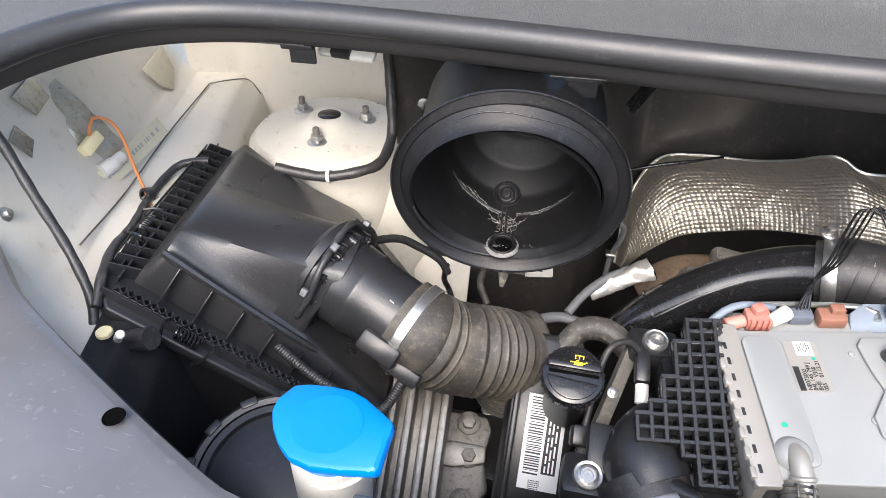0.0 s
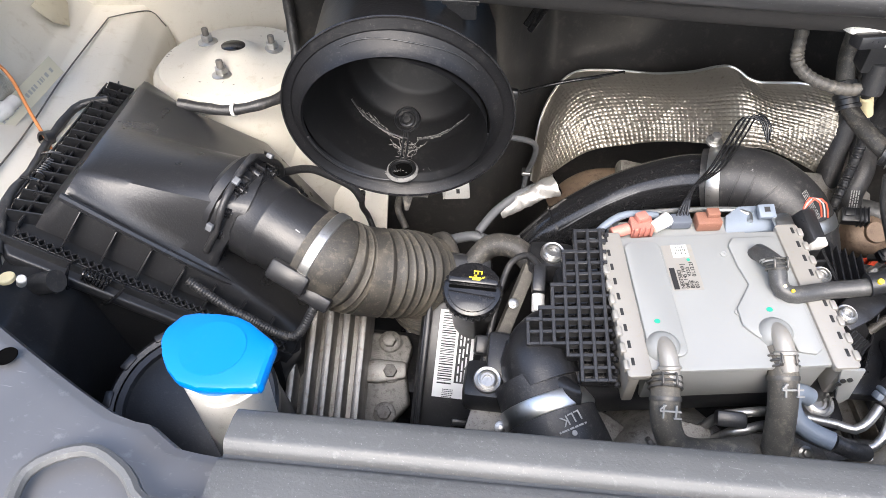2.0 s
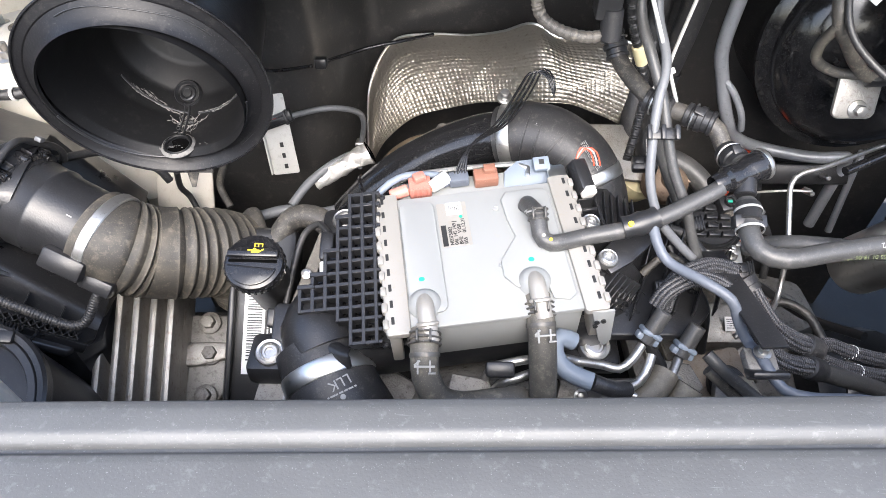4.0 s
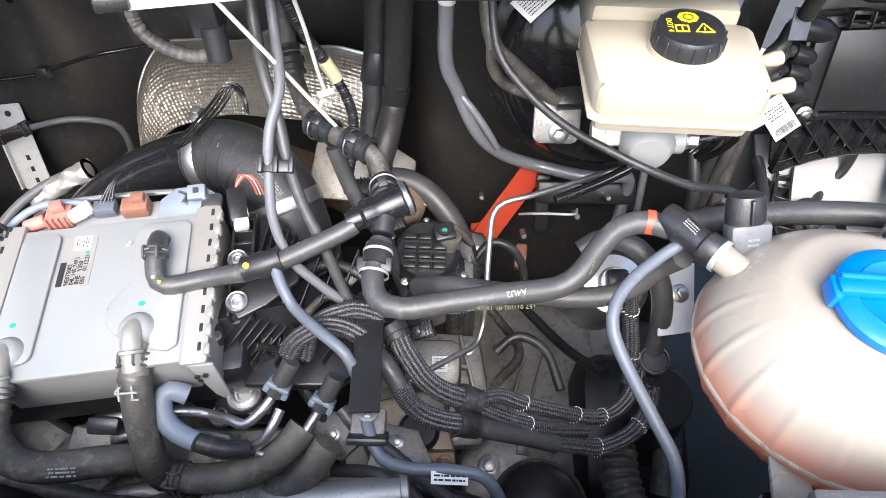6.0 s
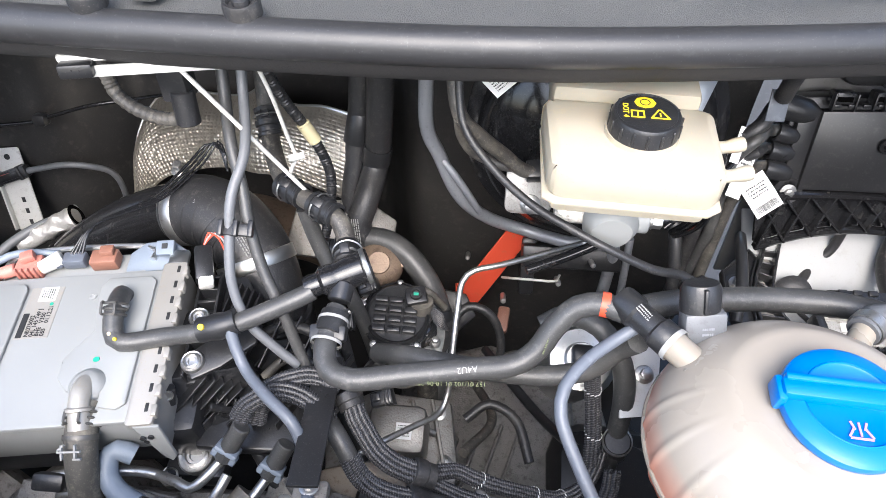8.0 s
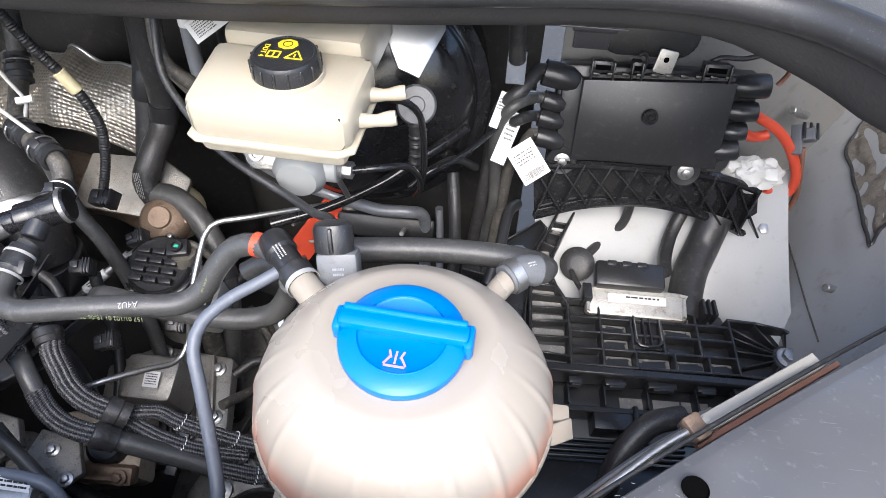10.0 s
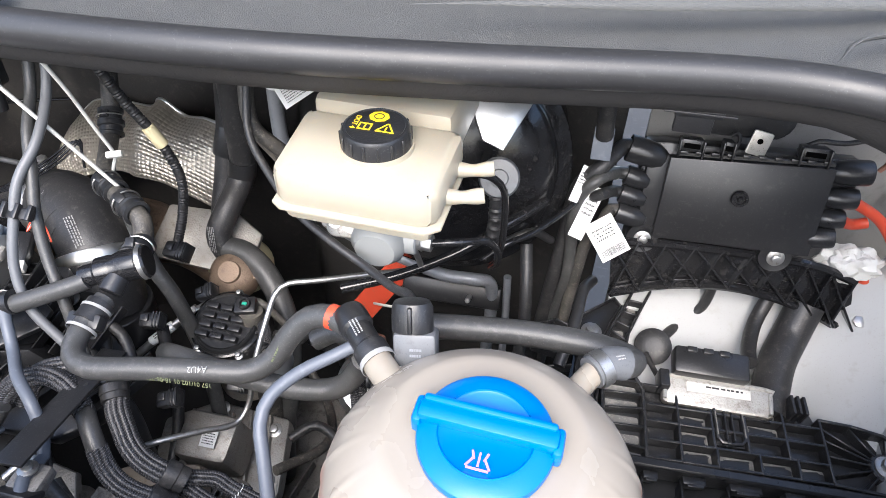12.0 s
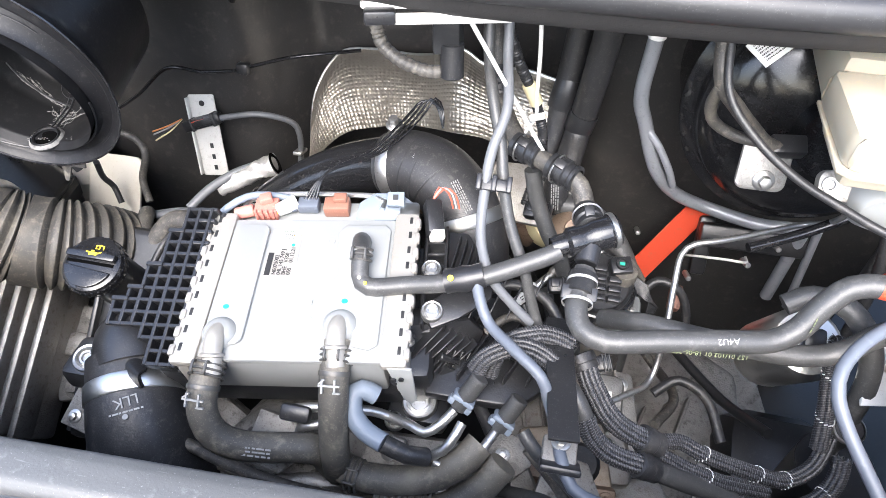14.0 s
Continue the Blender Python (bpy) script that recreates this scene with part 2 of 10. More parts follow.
asphalt = mat("asphalt", (0.055, 0.054, 0.052), 0.9, dirt=(0.1, 0.1, 0.1), amount=0.3, grain=20, bump=0.5)


# ---- mesh helpers ----
def mk():
    return bmesh.new()


def thing(name, at, label="", category="", group="", kind=""):
    """An empty at the base of a thing, to which its parts belong."""
    ob = new(name)
    ob.location = at
    ob.empty_display_size = 0.02
    return tagged(ob, label, category, group, kind)


def world_of(ob):
    p = Vector(ob.location)
    return p + world_of(ob.parent) if ob.parent else p


def part(name, bm, material, parent=None, label="", smooth=40):
    """Links a bmesh, drawn in world metres, as one mesh under a thing or a part."""
    if parent:
        bmesh.ops.translate(bm, verts=bm.verts, vec=-world_of(parent))
    me = bpy.data.meshes.new(name)
    bmesh.ops.recalc_face_normals(bm, faces=bm.faces)
    bm.to_mesh(me)
    bm.free()
    me.materials.append(material)
    if smooth:
        for p in me.polygons:
            p.use_smooth = True
        me.set_sharp_from_angle(angle=radians(smooth))
    ob = new(name, me)
    ob.parent = parent
    return tagged(ob, label)


def spline(pts, step):
    """Points at about even steps along a smooth line through pts."""
    v = [Vector(p) for p in pts]
    v = [v[0] * 2 - v[1], *v, v[-1] * 2 - v[-2]]
    out = []
    for i in range(1, len(v) - 2):
        a, b, c, d = v[i - 1:i + 3]
        n = max(2, int((c - b).length / step))
        for k in range(n):
            s = k / n
            out.append(0.5 * (2 * b + (c - a) * s + (2 * a - 5 * b + 4 * c - d) * s * s + (3 * b - a - 3 * c + d) * s ** 3))
    out.append(v[-2])
    return out


def tube(pts, r, n=12, step=0.007, wave=None, bm=None, flat=1.0):
    """A round bar along a smooth line; wave(s) gives the radius's factor s metres along it."""
    bm = bm or mk()
    line = spline(pts, step)
    tan = [(line[min(i + 1, len(line) - 1)] - line[max(i - 1, 0)]).normalized() for i in range(len(line))]
    side = tan[0].orthogonal().normalized()
    rings, s = [], 0.0
    for i, p in enumerate(line):
        if i:
            s += (p - line[i - 1]).length
        side = (side - tan[i] * side.dot(tan[i])).normalized()
        up = tan[i].cross(side)
        k = r * (wave(s) if wave else 1.0)
        rings.append([bm.verts.new(p + (side * math.cos(a) + up * math.sin(a) * flat) * k) for a in [2 * math.pi * j / n for j in range(n)]])
    for a, b in zip(rings, rings[1:]):
        for j in range(n):
            bm.faces.new((a[j], a[(j + 1) % n], b[(j + 1) % n], b[j]))
    bm.faces.new(rings[0][::-1])
    bm.faces.new(rings[-1])
    return bm


def axes(p, z, x=None):
    """The pose at p whose z axis runs along z, with x near x."""
    z = Vector(z).normalized()
    x = Vector(x) if x else (Vector((1, 0, 0)) if abs(z.x) < 0.9 else Vector((0, 1, 0)))
    x = (x - z * x.dot(z)).normalized()
    return Matrix.Translation(p) @ Matrix((x, z.cross(x), z)).transposed().to_4x4()


def box(m, sx, sy, sz, bevel=0.002, bm=None, seg=2):
    """A block of that size centred on the pose m (or point), with rounded edges."""
    m = m if isinstance(m, Matrix) else Matrix.Translation(m)
    t = mk()
    bmesh.ops.create_cube(t, size=1, matrix=Matrix.Diagonal((sx, sy, sz, 1)))
    if bevel:
        bmesh.ops.bevel(t, geom=t.edges[:], offset=min(bevel, 0.45 * min(sx, sy, sz)), segments=seg, profile=0.5, affect="EDGES")
    bmesh.ops.transform(t, matrix=m, verts=t.verts)
    return join(t, bm)


def join(t, bm):
    if bm is None:
        return t
    me = bpy.data.meshes.new("tmp")
    t.to_mesh(me)
    t.free()
    bm.from_mesh(me)
    bpy.data.meshes.remove(me)
    return bm


def lathe(m, profile, n=24, bm=None, squash=1.0):
    """A turned form on the pose m: profile is (radius, height) pairs."""
    m = m if isinstance(m, Matrix) else Matrix.Translation(m)
    t = mk()
    rings = []
    for r, h in profile:
        if r < 1e-6:
            rings.append([t.verts.new((0, 0, h))])
        else:
            rings.append([t.verts.new((r * math.cos(a), r * math.sin(a) * squash, h)) for a in [2 * math.pi * j / n for j in range(n)]])
    for a, b in zip(rings, rings[1:]):
        for j in range(n):
            f = [a[j % len(a)], a[(j + 1) % len(a)], b[(j + 1) % len(b)], b[j % len(b)]]
            f = list(dict.fromkeys(f))
            if len(f) > 2:
                t.faces.new(f)
    bmesh.ops.transform(t, matrix=m, verts=t.verts)
    return join(t, bm)


def rod(p0, p1, r, r1=None, n=16, bm=None, edge=0.001):
    """A straight round bar with eased ends."""
    d = Vector(p1) - Vector(p0)
    L, r1 = d.length, r if r1 is None else r1
    e = min(edge, 0.4 * min(r, r1), 0.3 * L)
    return lathe(axes(p0, d), [(0, 0), (r - e, 0), (r, e), (r1, L - e), (r1 - e, L), (0, L)], n, bm)


def prism(m, poly, h, bevel=0.0015, bm=None):
    """A flat form of height h on the pose m, its outline the points poly."""
    t = mk()
    f = t.faces.new([t.verts.new((x, y, 0)) for x, y in poly])
    ex = bmesh.ops.extrude_face_region(t, geom=[f])
    bmesh.ops.translate(t, verts=[v for v in ex["geom"] if isinstance(v, bmesh.types.BMVert)], vec=(0, 0, h))
    bmesh.ops.recalc_face_normals(t, faces=t.faces)
    if bevel:
        bmesh.ops.bevel(t, geom=t.edges[:], offset=bevel, segments=2, profile=0.5, affect="EDGES")
    bmesh.ops.transform(t, matrix=m, verts=t.verts)
    return join(t, bm)


def sheet(fn, nu, nv, thick=0.0, bm=None):
    """A curved sheet: fn(u, v), both 0 to 1, gives a point; with a thickness along its normal."""
    t = mk()
    g = [[t.verts.new(fn(i / nu, j / nv)) for j in range(nv + 1)] for i in range(nu + 1)]
    for i in range(nu):
        for j in range(nv):
            t.faces.new((g[i][j], g[i + 1][j], g[i + 1][j + 1], g[i][j + 1]))
    if thick:
        bmesh.ops.recalc_face_normals(t, faces=t.faces)
        t.normal_update()
        bmesh.ops.solidify(t, geom=t.faces[:], thickness=thick)
    return join(t, bm)


def hexbolt(m, r, h, bm=None, washer=1.6):
    """A flanged bolt's head on the pose m."""
    bm = lathe(m, [(0, 0), (r * washer, 0), (r * washer, h * 0.2), (r * 1.1, h * 0.35), (0, h * 0.35)], 20, bm)
    hexa = [(r * math.cos(a), r * math.sin(a)) for a in [math.pi / 3 * k for k in range(6)]]
    return prism(m @ Matrix.Translation((0, 0, h * 0.3)), hexa, h * 0.7, min(0.0008, r * 0.15), bm)


def words(text, m, size, material, parent, name="lettering", align="CENTER"):
    """Raised print in the built-in font on the pose m."""
    cu = bpy.data.curves.new(name, "FONT")
    cu.body, cu.size, cu.extrude, cu.align_x, cu.align_y = text, size, 0.0002, align, "CENTER"
    tmp = bpy.data.objects.new(name, cu)
    me = bpy.data.meshes.new_from_object(tmp)
    bpy.data.objects.remove(tmp)
    bm = mk()
    bm.from_mesh(me)
    bpy.data.meshes.remove(me)
    bmesh.ops.transform(bm, matrix=m, verts=bm.verts)
    return part(name, bm, material, parent, smooth=0)


def bars(m, w, h, rows, material, parent, name="print", rng=None, cols=1, h0=0.0002, barcode=False):
    """Rows of plain bars for print too small to read, on the pose m, w wide and h high."""
    rng = rng or random.Random(rows)
    bm = mk()
    if barcode:
        x = -w / 2
        while x < w / 2:
            k = rng.uniform(0.006, 0.022) * w
            box(m @ Matrix.Translation((x + k / 2, 0, h0)), k, h, 0.0002, 0, bm)
            x += k + rng.uniform(0.008, 0.025) * w
    else:
        for i in range(rows):
            x = -w / 2
            while x < w / 2 - 0.05 * w:
                k = min(rng.uniform(0.05, 0.2) * w / cols, w / 2 - x)
                box(m @ Matrix.Translation((x + k / 2, h / 2 - (i + 0.5) * h / rows, h0)), k, 0.45 * h / rows, 0.0002, 0, bm)
                x += k + rng.uniform(0.015, 0.05) * w
    return part(name, bm, material, parent, smooth=0)


def hose(name, pts, r, material, label, category="hose", n=12, wave=None, step=0.007, group=""):
    """A hose that is a thing of its own."""
    at = Vector(pts[0])
    ob = thing(name, at, label, category, group)
    part("hose_wall", tube(pts, r, n, step, wave), material, ob)
    return ob


def collar(parent, p, d, r, w, material=None, name="clamp", label="", screw=True):
    """A band clamp round a hose at p, its axis along d."""
    m = axes(p, d)
    ob = part(name, lathe(m, [(r * 0.97, -w / 2), (r * 1.03, -w / 2), (r * 1.05, -w / 2 + 0.001), (r * 1.05, w / 2 - 0.001), (r * 1.03, w / 2), (r * 0.97, w / 2)], 28), material or steel, parent, label)
    if screw:
        part("clamp_screw", hexbolt(m @ Matrix.Translation((0, -r * 1.05, 0)) @ pose(0, 0, 0, 0, 90, 0), 0.004, 0.012), steel, ob)
    return ob


# ---- the setting ----
def curve_y(x, knots):
    """The y of a smooth line through the knots (x, y)."""
    for (a, b), (c, d) in zip(knots, knots[1:]):
        if x <= c:
            s = max(0, (x - a) / (c - a))
            s = s * s * (3 - 2 * s)
            return b + (d - b) * s
    return knots[-1][1]


g = mk()
bmesh.ops.create_grid(g, x_segments=2, y_segments=2, size=400)
tagged(part("ground", g, asphalt), "grey asphalt yard under the van", "ground", kind="structure")

tray = sheet(lambda u, v: (-1.05 + 1.95 * u, 0.1 + 0.95 * v, 0.66 + 0.02 * math.sin(9 * u) * math.sin(7 * v)), 24, 12, 0.01)
tagged(part("floor", tray, felt), "dirty black undertray below the engine", "undertray", kind="structure")


def left_wing(u, v):
    y = 0.16 + 0.80 * u
    prof = [(-0.10, 1.47), (-0.055, 1.36), (-0.02, 1.255), (0.0, 1.215), (0.02, 1.195), (0.085, 1.182), (0.11, 1.15), (0.13, 1.02), (0.14, 0.70)]
    k = v * (len(prof) - 1)
    i = min(int(k), len(prof) - 2)
    s = k - i
    dx = prof[i][0] + (prof[i + 1][0] - prof[i][0]) * s
    z = prof[i][1] + (prof[i + 1][1] - prof[i][1]) * s
    x = -0.905 - 0.17 * max(0.0, y - 0.30) / 0.6
    n = 0.004 * noise.noise((x * 9, y * 9, z * 9))
    return (x + dx + n, y, z + n)


tagged(part("wall_left", sheet(left_wing, 60, 48, 0.004), cream, smooth=60), "cream painted inner wing, dusty and stained", "inner wing", kind="structure")


# added black sheet that darkens the low front of the cream wing
def liner(u, v):
    q = Vector(left_wing(0.34 * u, 0.57 + 0.43 * v))
    return q + Vector((0.006, 0, 0.004))


tagged(part("wheel_liner", sheet(liner, 24, 30, 0.003), plastic, smooth=60), "added black sheet in front of the pale wing", "liner", kind="structure")


def wing_seam(uv, r, name, label, material):
    tagged(part(name, tube([Vector(left_wing(a, b)) + Vector((0.006, -0.002, 0.006)) for a, b in uv], r, 6), material), label, "seam", kind="structure")


wing_seam([(0.345, 0.442), (0.48, 0.492), (0.65, 0.512), (0.865, 0.546)], 0.0011, "trim", "dark dirty seam along the ledge of the wing", rubber_dusty)
wing_seam([(0.865, 0.546), (0.905, 0.60), (0.945, 0.665), (0.94, 0.75)], 0.0009, "trim", "dark dirty seam at the end of the ledge", rubber_dusty)


def left_back(u, v):
    x, z = -1.06 + 0.375 * u, 1.02 + 0.44 * v
    y = 0.925 - 0.25 * max(0.0, abs(u - 0.55) - 0.38) + 0.012 * (math.tanh(30 * (z - 1.33)) - math.tanh(40 * (z - 1.27 - 0.03 * u)))
    return (x, y + 0.003 * noise.noise((x * 12, 0, z * 12)), z)


tagged(part("wall_rear_left", sheet(left_back, 40, 40, 0.004), cream, smooth=60), "cream painted bulkhead with sealed seams", "bulkhead", kind="structure")
for k, (z0, z1) in enumerate(((1.335, 1.322), (1.298, 1.285))):
    seam = tube([(-0.93, 0.915, z0 + 0.01), (-0.86, 0.913, z0), (-0.79, 0.913, z1 + 0.004), (-0.71, 0.915, z1 - 0.008)], 0.003, 6)
    tagged(part("trim", seam, cream), "wavy bead of seam sealer on the bulkhead", "seam", kind="structure")


def bulk(u, v):
    """The black bulkhead: proud beside the tunnel, set back behind the exhaust."""
    x = -0.69 + 1.12 * u
    z = 0.62 + 0.82 * v
    y = curve_y(x, [(-0.69, 0.76), (-0.62, 0.79), (-0.46, 0.79), (-0.36, 0.93), (-0.02, 0.95), (0.06, 0.83), (0.30, 0.82), (0.43, 0.79)])
    y += 0.05 * max(0, 1.0 - z) - 0.10 * max(0, z - 1.22)
    return (x, y + 0.006 * noise.noise((x * 7, y * 3, z * 7)), z)


tagged(part("wall_bulkhead", sheet(bulk, 70, 40, 0.012), firewall_mat, smooth=60), "black insulated bulkhead with dusty marks", "bulkhead", kind="structure")


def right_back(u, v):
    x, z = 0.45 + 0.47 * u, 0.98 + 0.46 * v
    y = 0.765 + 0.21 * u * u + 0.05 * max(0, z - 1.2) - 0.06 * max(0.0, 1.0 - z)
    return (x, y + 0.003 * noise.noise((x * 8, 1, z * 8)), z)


# this wall's darker tone is shade put into the paint
tagged(part("wall_rear_right", sheet(right_back, 30, 30, 0.004), rear_shade_paint, smooth=60), "painted bulkhead behind the fuse box, greyed down for shade", "bulkhead", kind="structure")


def right_wing(u, v):
    y = 0.14 + 0.80 * u
    prof = [(0.15, 1.47), (0.115, 1.34), (0.075, 1.22), (0.06, 1.18), (0.02, 1.12), (0.0, 1.09), (-0.03, 1.03), (-0.05, 0.93), (-0.06, 0.70)]
    k = v * (len(prof) - 1)
    i = min(int(k), len(prof) - 2)
    s = k - i
    x = 0.70 + 0.09 * max(0.0, y - 0.3) / 0.5
    n = 0.003 * noise.noise((y * 9, 4, v * 9))
    return (x + prof[i][0] + (prof[i + 1][0] - prof[i][0]) * s + n, y, prof[i][1] + (prof[i + 1][1] - prof[i][1]) * s)


tagged(part("wall_right", sheet(right_wing, 50, 40, 0.004), wing_shade_paint, smooth=60), "light grey painted inner wing, dusty, toned down for shade", "inner wing", kind="structure")

def right_seam(uv, r):
    tagged(part("trim", tube([Vector(right_wing(a, b)) + Vector((-0.004, -0.002, 0.003)) for a, b in uv], r, 6), rubber_dusty), "dark dirty seam on the pale wing", "seam", kind="structure")


right_seam([(0.770, 0.715), (0.690, 0.700), (0.600, 0.685), (0.525, 0.670)], 0.0010)
tape_film = mat("aged_cream_tape", (0.55, 0.50, 0.38), 0.5, dirt=(0.33, 0.26, 0.16), amount=0.35, grain=60)
pale_film = mat("pale_dirty_film", (0.42, 0.395, 0.33), 0.22, 0.3, dirt=(0.10, 0.085, 0.06), amount=0.4, vary=0.5, grain=110, bump=0.8, specks=0.8)
film = mat("dirty_film", (0.26, 0.235, 0.20), 0.26, 0.25, dirt=(0.06, 0.045, 0.035), amount=0.5, vary=0.5, grain=110, bump=0.6, specks=0.8)


def right_film(u, v):
    a = (0.896 - 0.043 * v) * (1 - u) + (0.650 - 0.021 * v) * u + 0.012 * math.sin(math.pi * v)
    b = (0.415 + 0.0725 * v) * (1 - u) + (0.430 + 0.054 * v) * u - 0.028 * math.sin(math.pi * u) * (1 - v)
    return Vector(right_wing(a, b)) + Vector((-0.003 + 0.0025 * noise.noise((u * 7, v * 4, 1)), -0.002, 0.004))


hatch = tagged(part("wing_opening", sheet(right_film, 40, 16), film, smooth=25), "diamond opening of the wing, closed by dirty crumpled film", "opening")
part("rim", tube([right_film(k / 10, 0) for k in range(11)] + [right_film(1, k / 5) for k in range(1, 6)] + [right_film(1 - k / 10, 1) for k in range(1, 11)] + [right_film(0, 1 - k / 5) for k in range(1, 6)], 0.0022, 8), rubber, hatch, "dark rim of the opening")
tagged(part("wall_stud", rod((0.759, 0.880, 1.150), (0.7593, 0.850, 1.156), 0.0042, n=12), steel), "small zinc stud on the bulkhead", "stud", "wall studs")

# cowl with its rubber seal
SEAL = [(-0.965, 0.30, 1.395), (-0.925, 0.375, 1.41), (-0.895, 0.445, 1.418), (-0.85, 0.503, 1.42), (-0.78, 0.531, 1.42), (-0.68, 0.535, 1.42), (-0.536, 0.522, 1.42), (-0.388, 0.503, 1.42), (-0.22, 0.489, 1.42), (0.0, 0.482, 1.42), (0.15, 0.485, 1.42), (0.30, 0.502, 1.42), (0.44, 0.524, 1.42), (0.51, 0.526, 1.42), (0.562, 0.509, 1.42), (0.60, 0.473, 1.42), (0.66, 0.39, 1.415), (0.71, 0.30, 1.40)]
SEAL_LINE = spline(SEAL, 0.012)
cowl = thing("cowl", (-0.1, 0.5, 1.42), "black plastic cowl below the windscreen with a thick rubber seal", "cowl", kind="structure")
part("seal", tube(SEAL, 0.0125, 18), seal_rubber, cowl, "thick grey-black rubber bonnet seal")


def side_way(i):
    a, b = SEAL_LINE[max(0, i - 1)], SEAL_LINE[min(len(SEAL_LINE) - 1, i + 1)]
    d = (b - a).normalized()
    return Vector((-d.y, d.x, 0))


def lip(u, v):
    i = round(u * (len(SEAL_LINE) - 1))
    p, w = SEAL_LINE[i], side_way(i)
    prof = [(-0.002, -0.006), (0.004, -0.014), (0.012, -0.024), (0.022, -0.032), (0.030, -0.034), (0.034, -0.030)]
    k = min(int(v * 5), 4)
    s = v * 5 - k
    deep = 1 + 0.6 * max(0.0, min(1.0, (p.x - 0.53) / 0.07))
    return p + w * (prof[k][0] + (prof[k + 1][0] - prof[k][0]) * s) + Vector((0, 0, deep * prof[k][1] + deep * (prof[k + 1][1] - prof[k][1]) * s))


part("lip", sheet(lip, len(SEAL_LINE) - 1, 10, 0.003), felt, cowl, "black lower lip of the cowl")


def cowl_top(u, v):
    i = round(u * (len(SEAL_LINE) - 1))
    p, w = SEAL_LINE[i], side_way(i)
    w = (w * (1 - v) + Vector((0, 1, 0)) * v).normalized()
    step = 0.012 * (math.tanh((v - 0.35) * 14) + 1)
    return p + w * (0.006 + 0.34 * v) + Vector((0, 0, 0.004 + 0.045 * v + step))


part("cowl_panel", sheet(cowl_top, len(SEAL_LINE) - 1, 24, 0.003), cowl_mat, cowl, "grained dark grey plastic panel")
for px, py, pz in ((-0.185, 0.512, 1.440), (-0.119, 0.490, 1.438), (-0.020, 0.4875, 1.438)):
    plug = part("rubber_plug", lathe(axes((px, py, pz), (0, -0.15, 1)), [(0.0118, -0.006), (0.0118, 0.002), (0.011, 0.004), (0.009, 0.0035), (0.008, 0.001), (0.0055, 0.001), (0.0048, 0.004), (0.0025, 0.005), (0.002, 0.002), (0, 0.002)], 28), rubber, cowl, "round black rubber plug")
part("cowl_rib", box(axes((-0.09, 0.525, 1.441), (0, -0.15, 1)), 0.02, 0.05, 0.016, 0.004), cowl_mat, cowl)
part("cowl_bead", tube([(0.512, 0.5215, 1.437), (0.5263, 0.5422, 1.443), (0.5642, 0.5616, 1.446), (0.6075, 0.5878, 1.449), (0.66, 0.62, 1.453)], 0.0045, 10, wave=lambda s: min(1.0, 0.05 + s / 0.05), flat=0.5), cowl_mat, cowl, "soft raised edge of the cowl")
part("cowl_bead", tube([(0.26, 0.512, 1.449), (0.3122, 0.5261, 1.450), (0.379, 0.5436, 1.450), (0.4643, 0.5676, 1.450), (0.5527, 0.5934, 1.450), (0.5902, 0.6094, 1.450), (0.6197, 0.6318, 1.452)], 0.005, 10, wave=lambda s: min(1.0, 0.02 + s / 0.16), flat=0.5), cowl_mat, cowl, "soft raised ridge along the cowl")
for cx in (-0.455, 0.452, -0.72):
    cy = curve_y(cx, [(p.x, p.y) for p in SEAL_LINE[::3]]) + 0.03
    clip_bm = box((cx, cy, 1.383), 0.032, 0.016, 0.007, 0.002)
    box((cx, cy + 0.006, 1.372), 0.026, 0.004, 0.02, 0.001, clip_bm)
    part("cowl_clip", clip_bm, plastic_fine, cowl)
    part("ridge_mark", box((cx - 0.004, cy - 0.028, 1.393), 0.045, 0.002, 0.0015, 0.0005), plastic_fine, cowl)

# the raised bonnet over the cowl, and the windscreen behind it
# never in view; placed and tilted to hold sky light off the bay
tagged(part("bonnet", sheet(lambda u, v: (-0.90 + 1.66 * u, 0.98 - 0.34 * v - 0.05 * math.sin(math.pi * u) * v, 1.53 + 0.95 * v), 20, 12, 0.02), felt), "raised van bonnet with black insulation", "bonnet", kind="structure")

# front carrier and the two headlamp panels
carrier = thing("front_carrier", (-0.1, 0.15, 1.2), "dark grey plastic front carrier along the grille", "front panel", kind="structure")
CARR = [(0.178, 1.215), (0.194, 1.266), (0.1958, 1.273), (0.1935, 1.278), (0.187, 1.2805), (0.172, 1.281), (0.168, 1.277), (0.1665, 1.273), (0.164, 1.273), (0.161, 1.278), (0.155, 1.2795), (0.06, 1.276), (0.0, 1.27), (-0.012, 1.26), (-0.016, 1.20)]


def carr(u, v):
    x = -0.549 + 0.93 * u
    k = v * (len(CARR) - 1)
    i = min(int(k), len(CARR) - 2)
    s = k - i
    y = CARR[i][0] + (CARR[i + 1][0] - CARR[i][0]) * s
    z = CARR[i][1] + (CARR[i + 1][1] - CARR[i][1]) * s
    bow = 0.022 * min(1.0, max(0.0, (x + 0.55) / 0.75))
    return (x, y - 0.0005 + bow, z)


part("carrier_beam", sheet(carr, 40, 52, 0.004), carrier_mat, carrier)
part("latch_slot", box(axes((-0.0825, 0.1235, 1.2785), (0, -0.02, 1)), 0.034, 0.036, 0.004, 0.003), gloss, carrier, "dark slot for the bonnet latch")
part("carrier_step", box((0.345, 0.212, 1.268), 0.165, 0.03, 0.012, 0.004), carrier_mat, carrier)
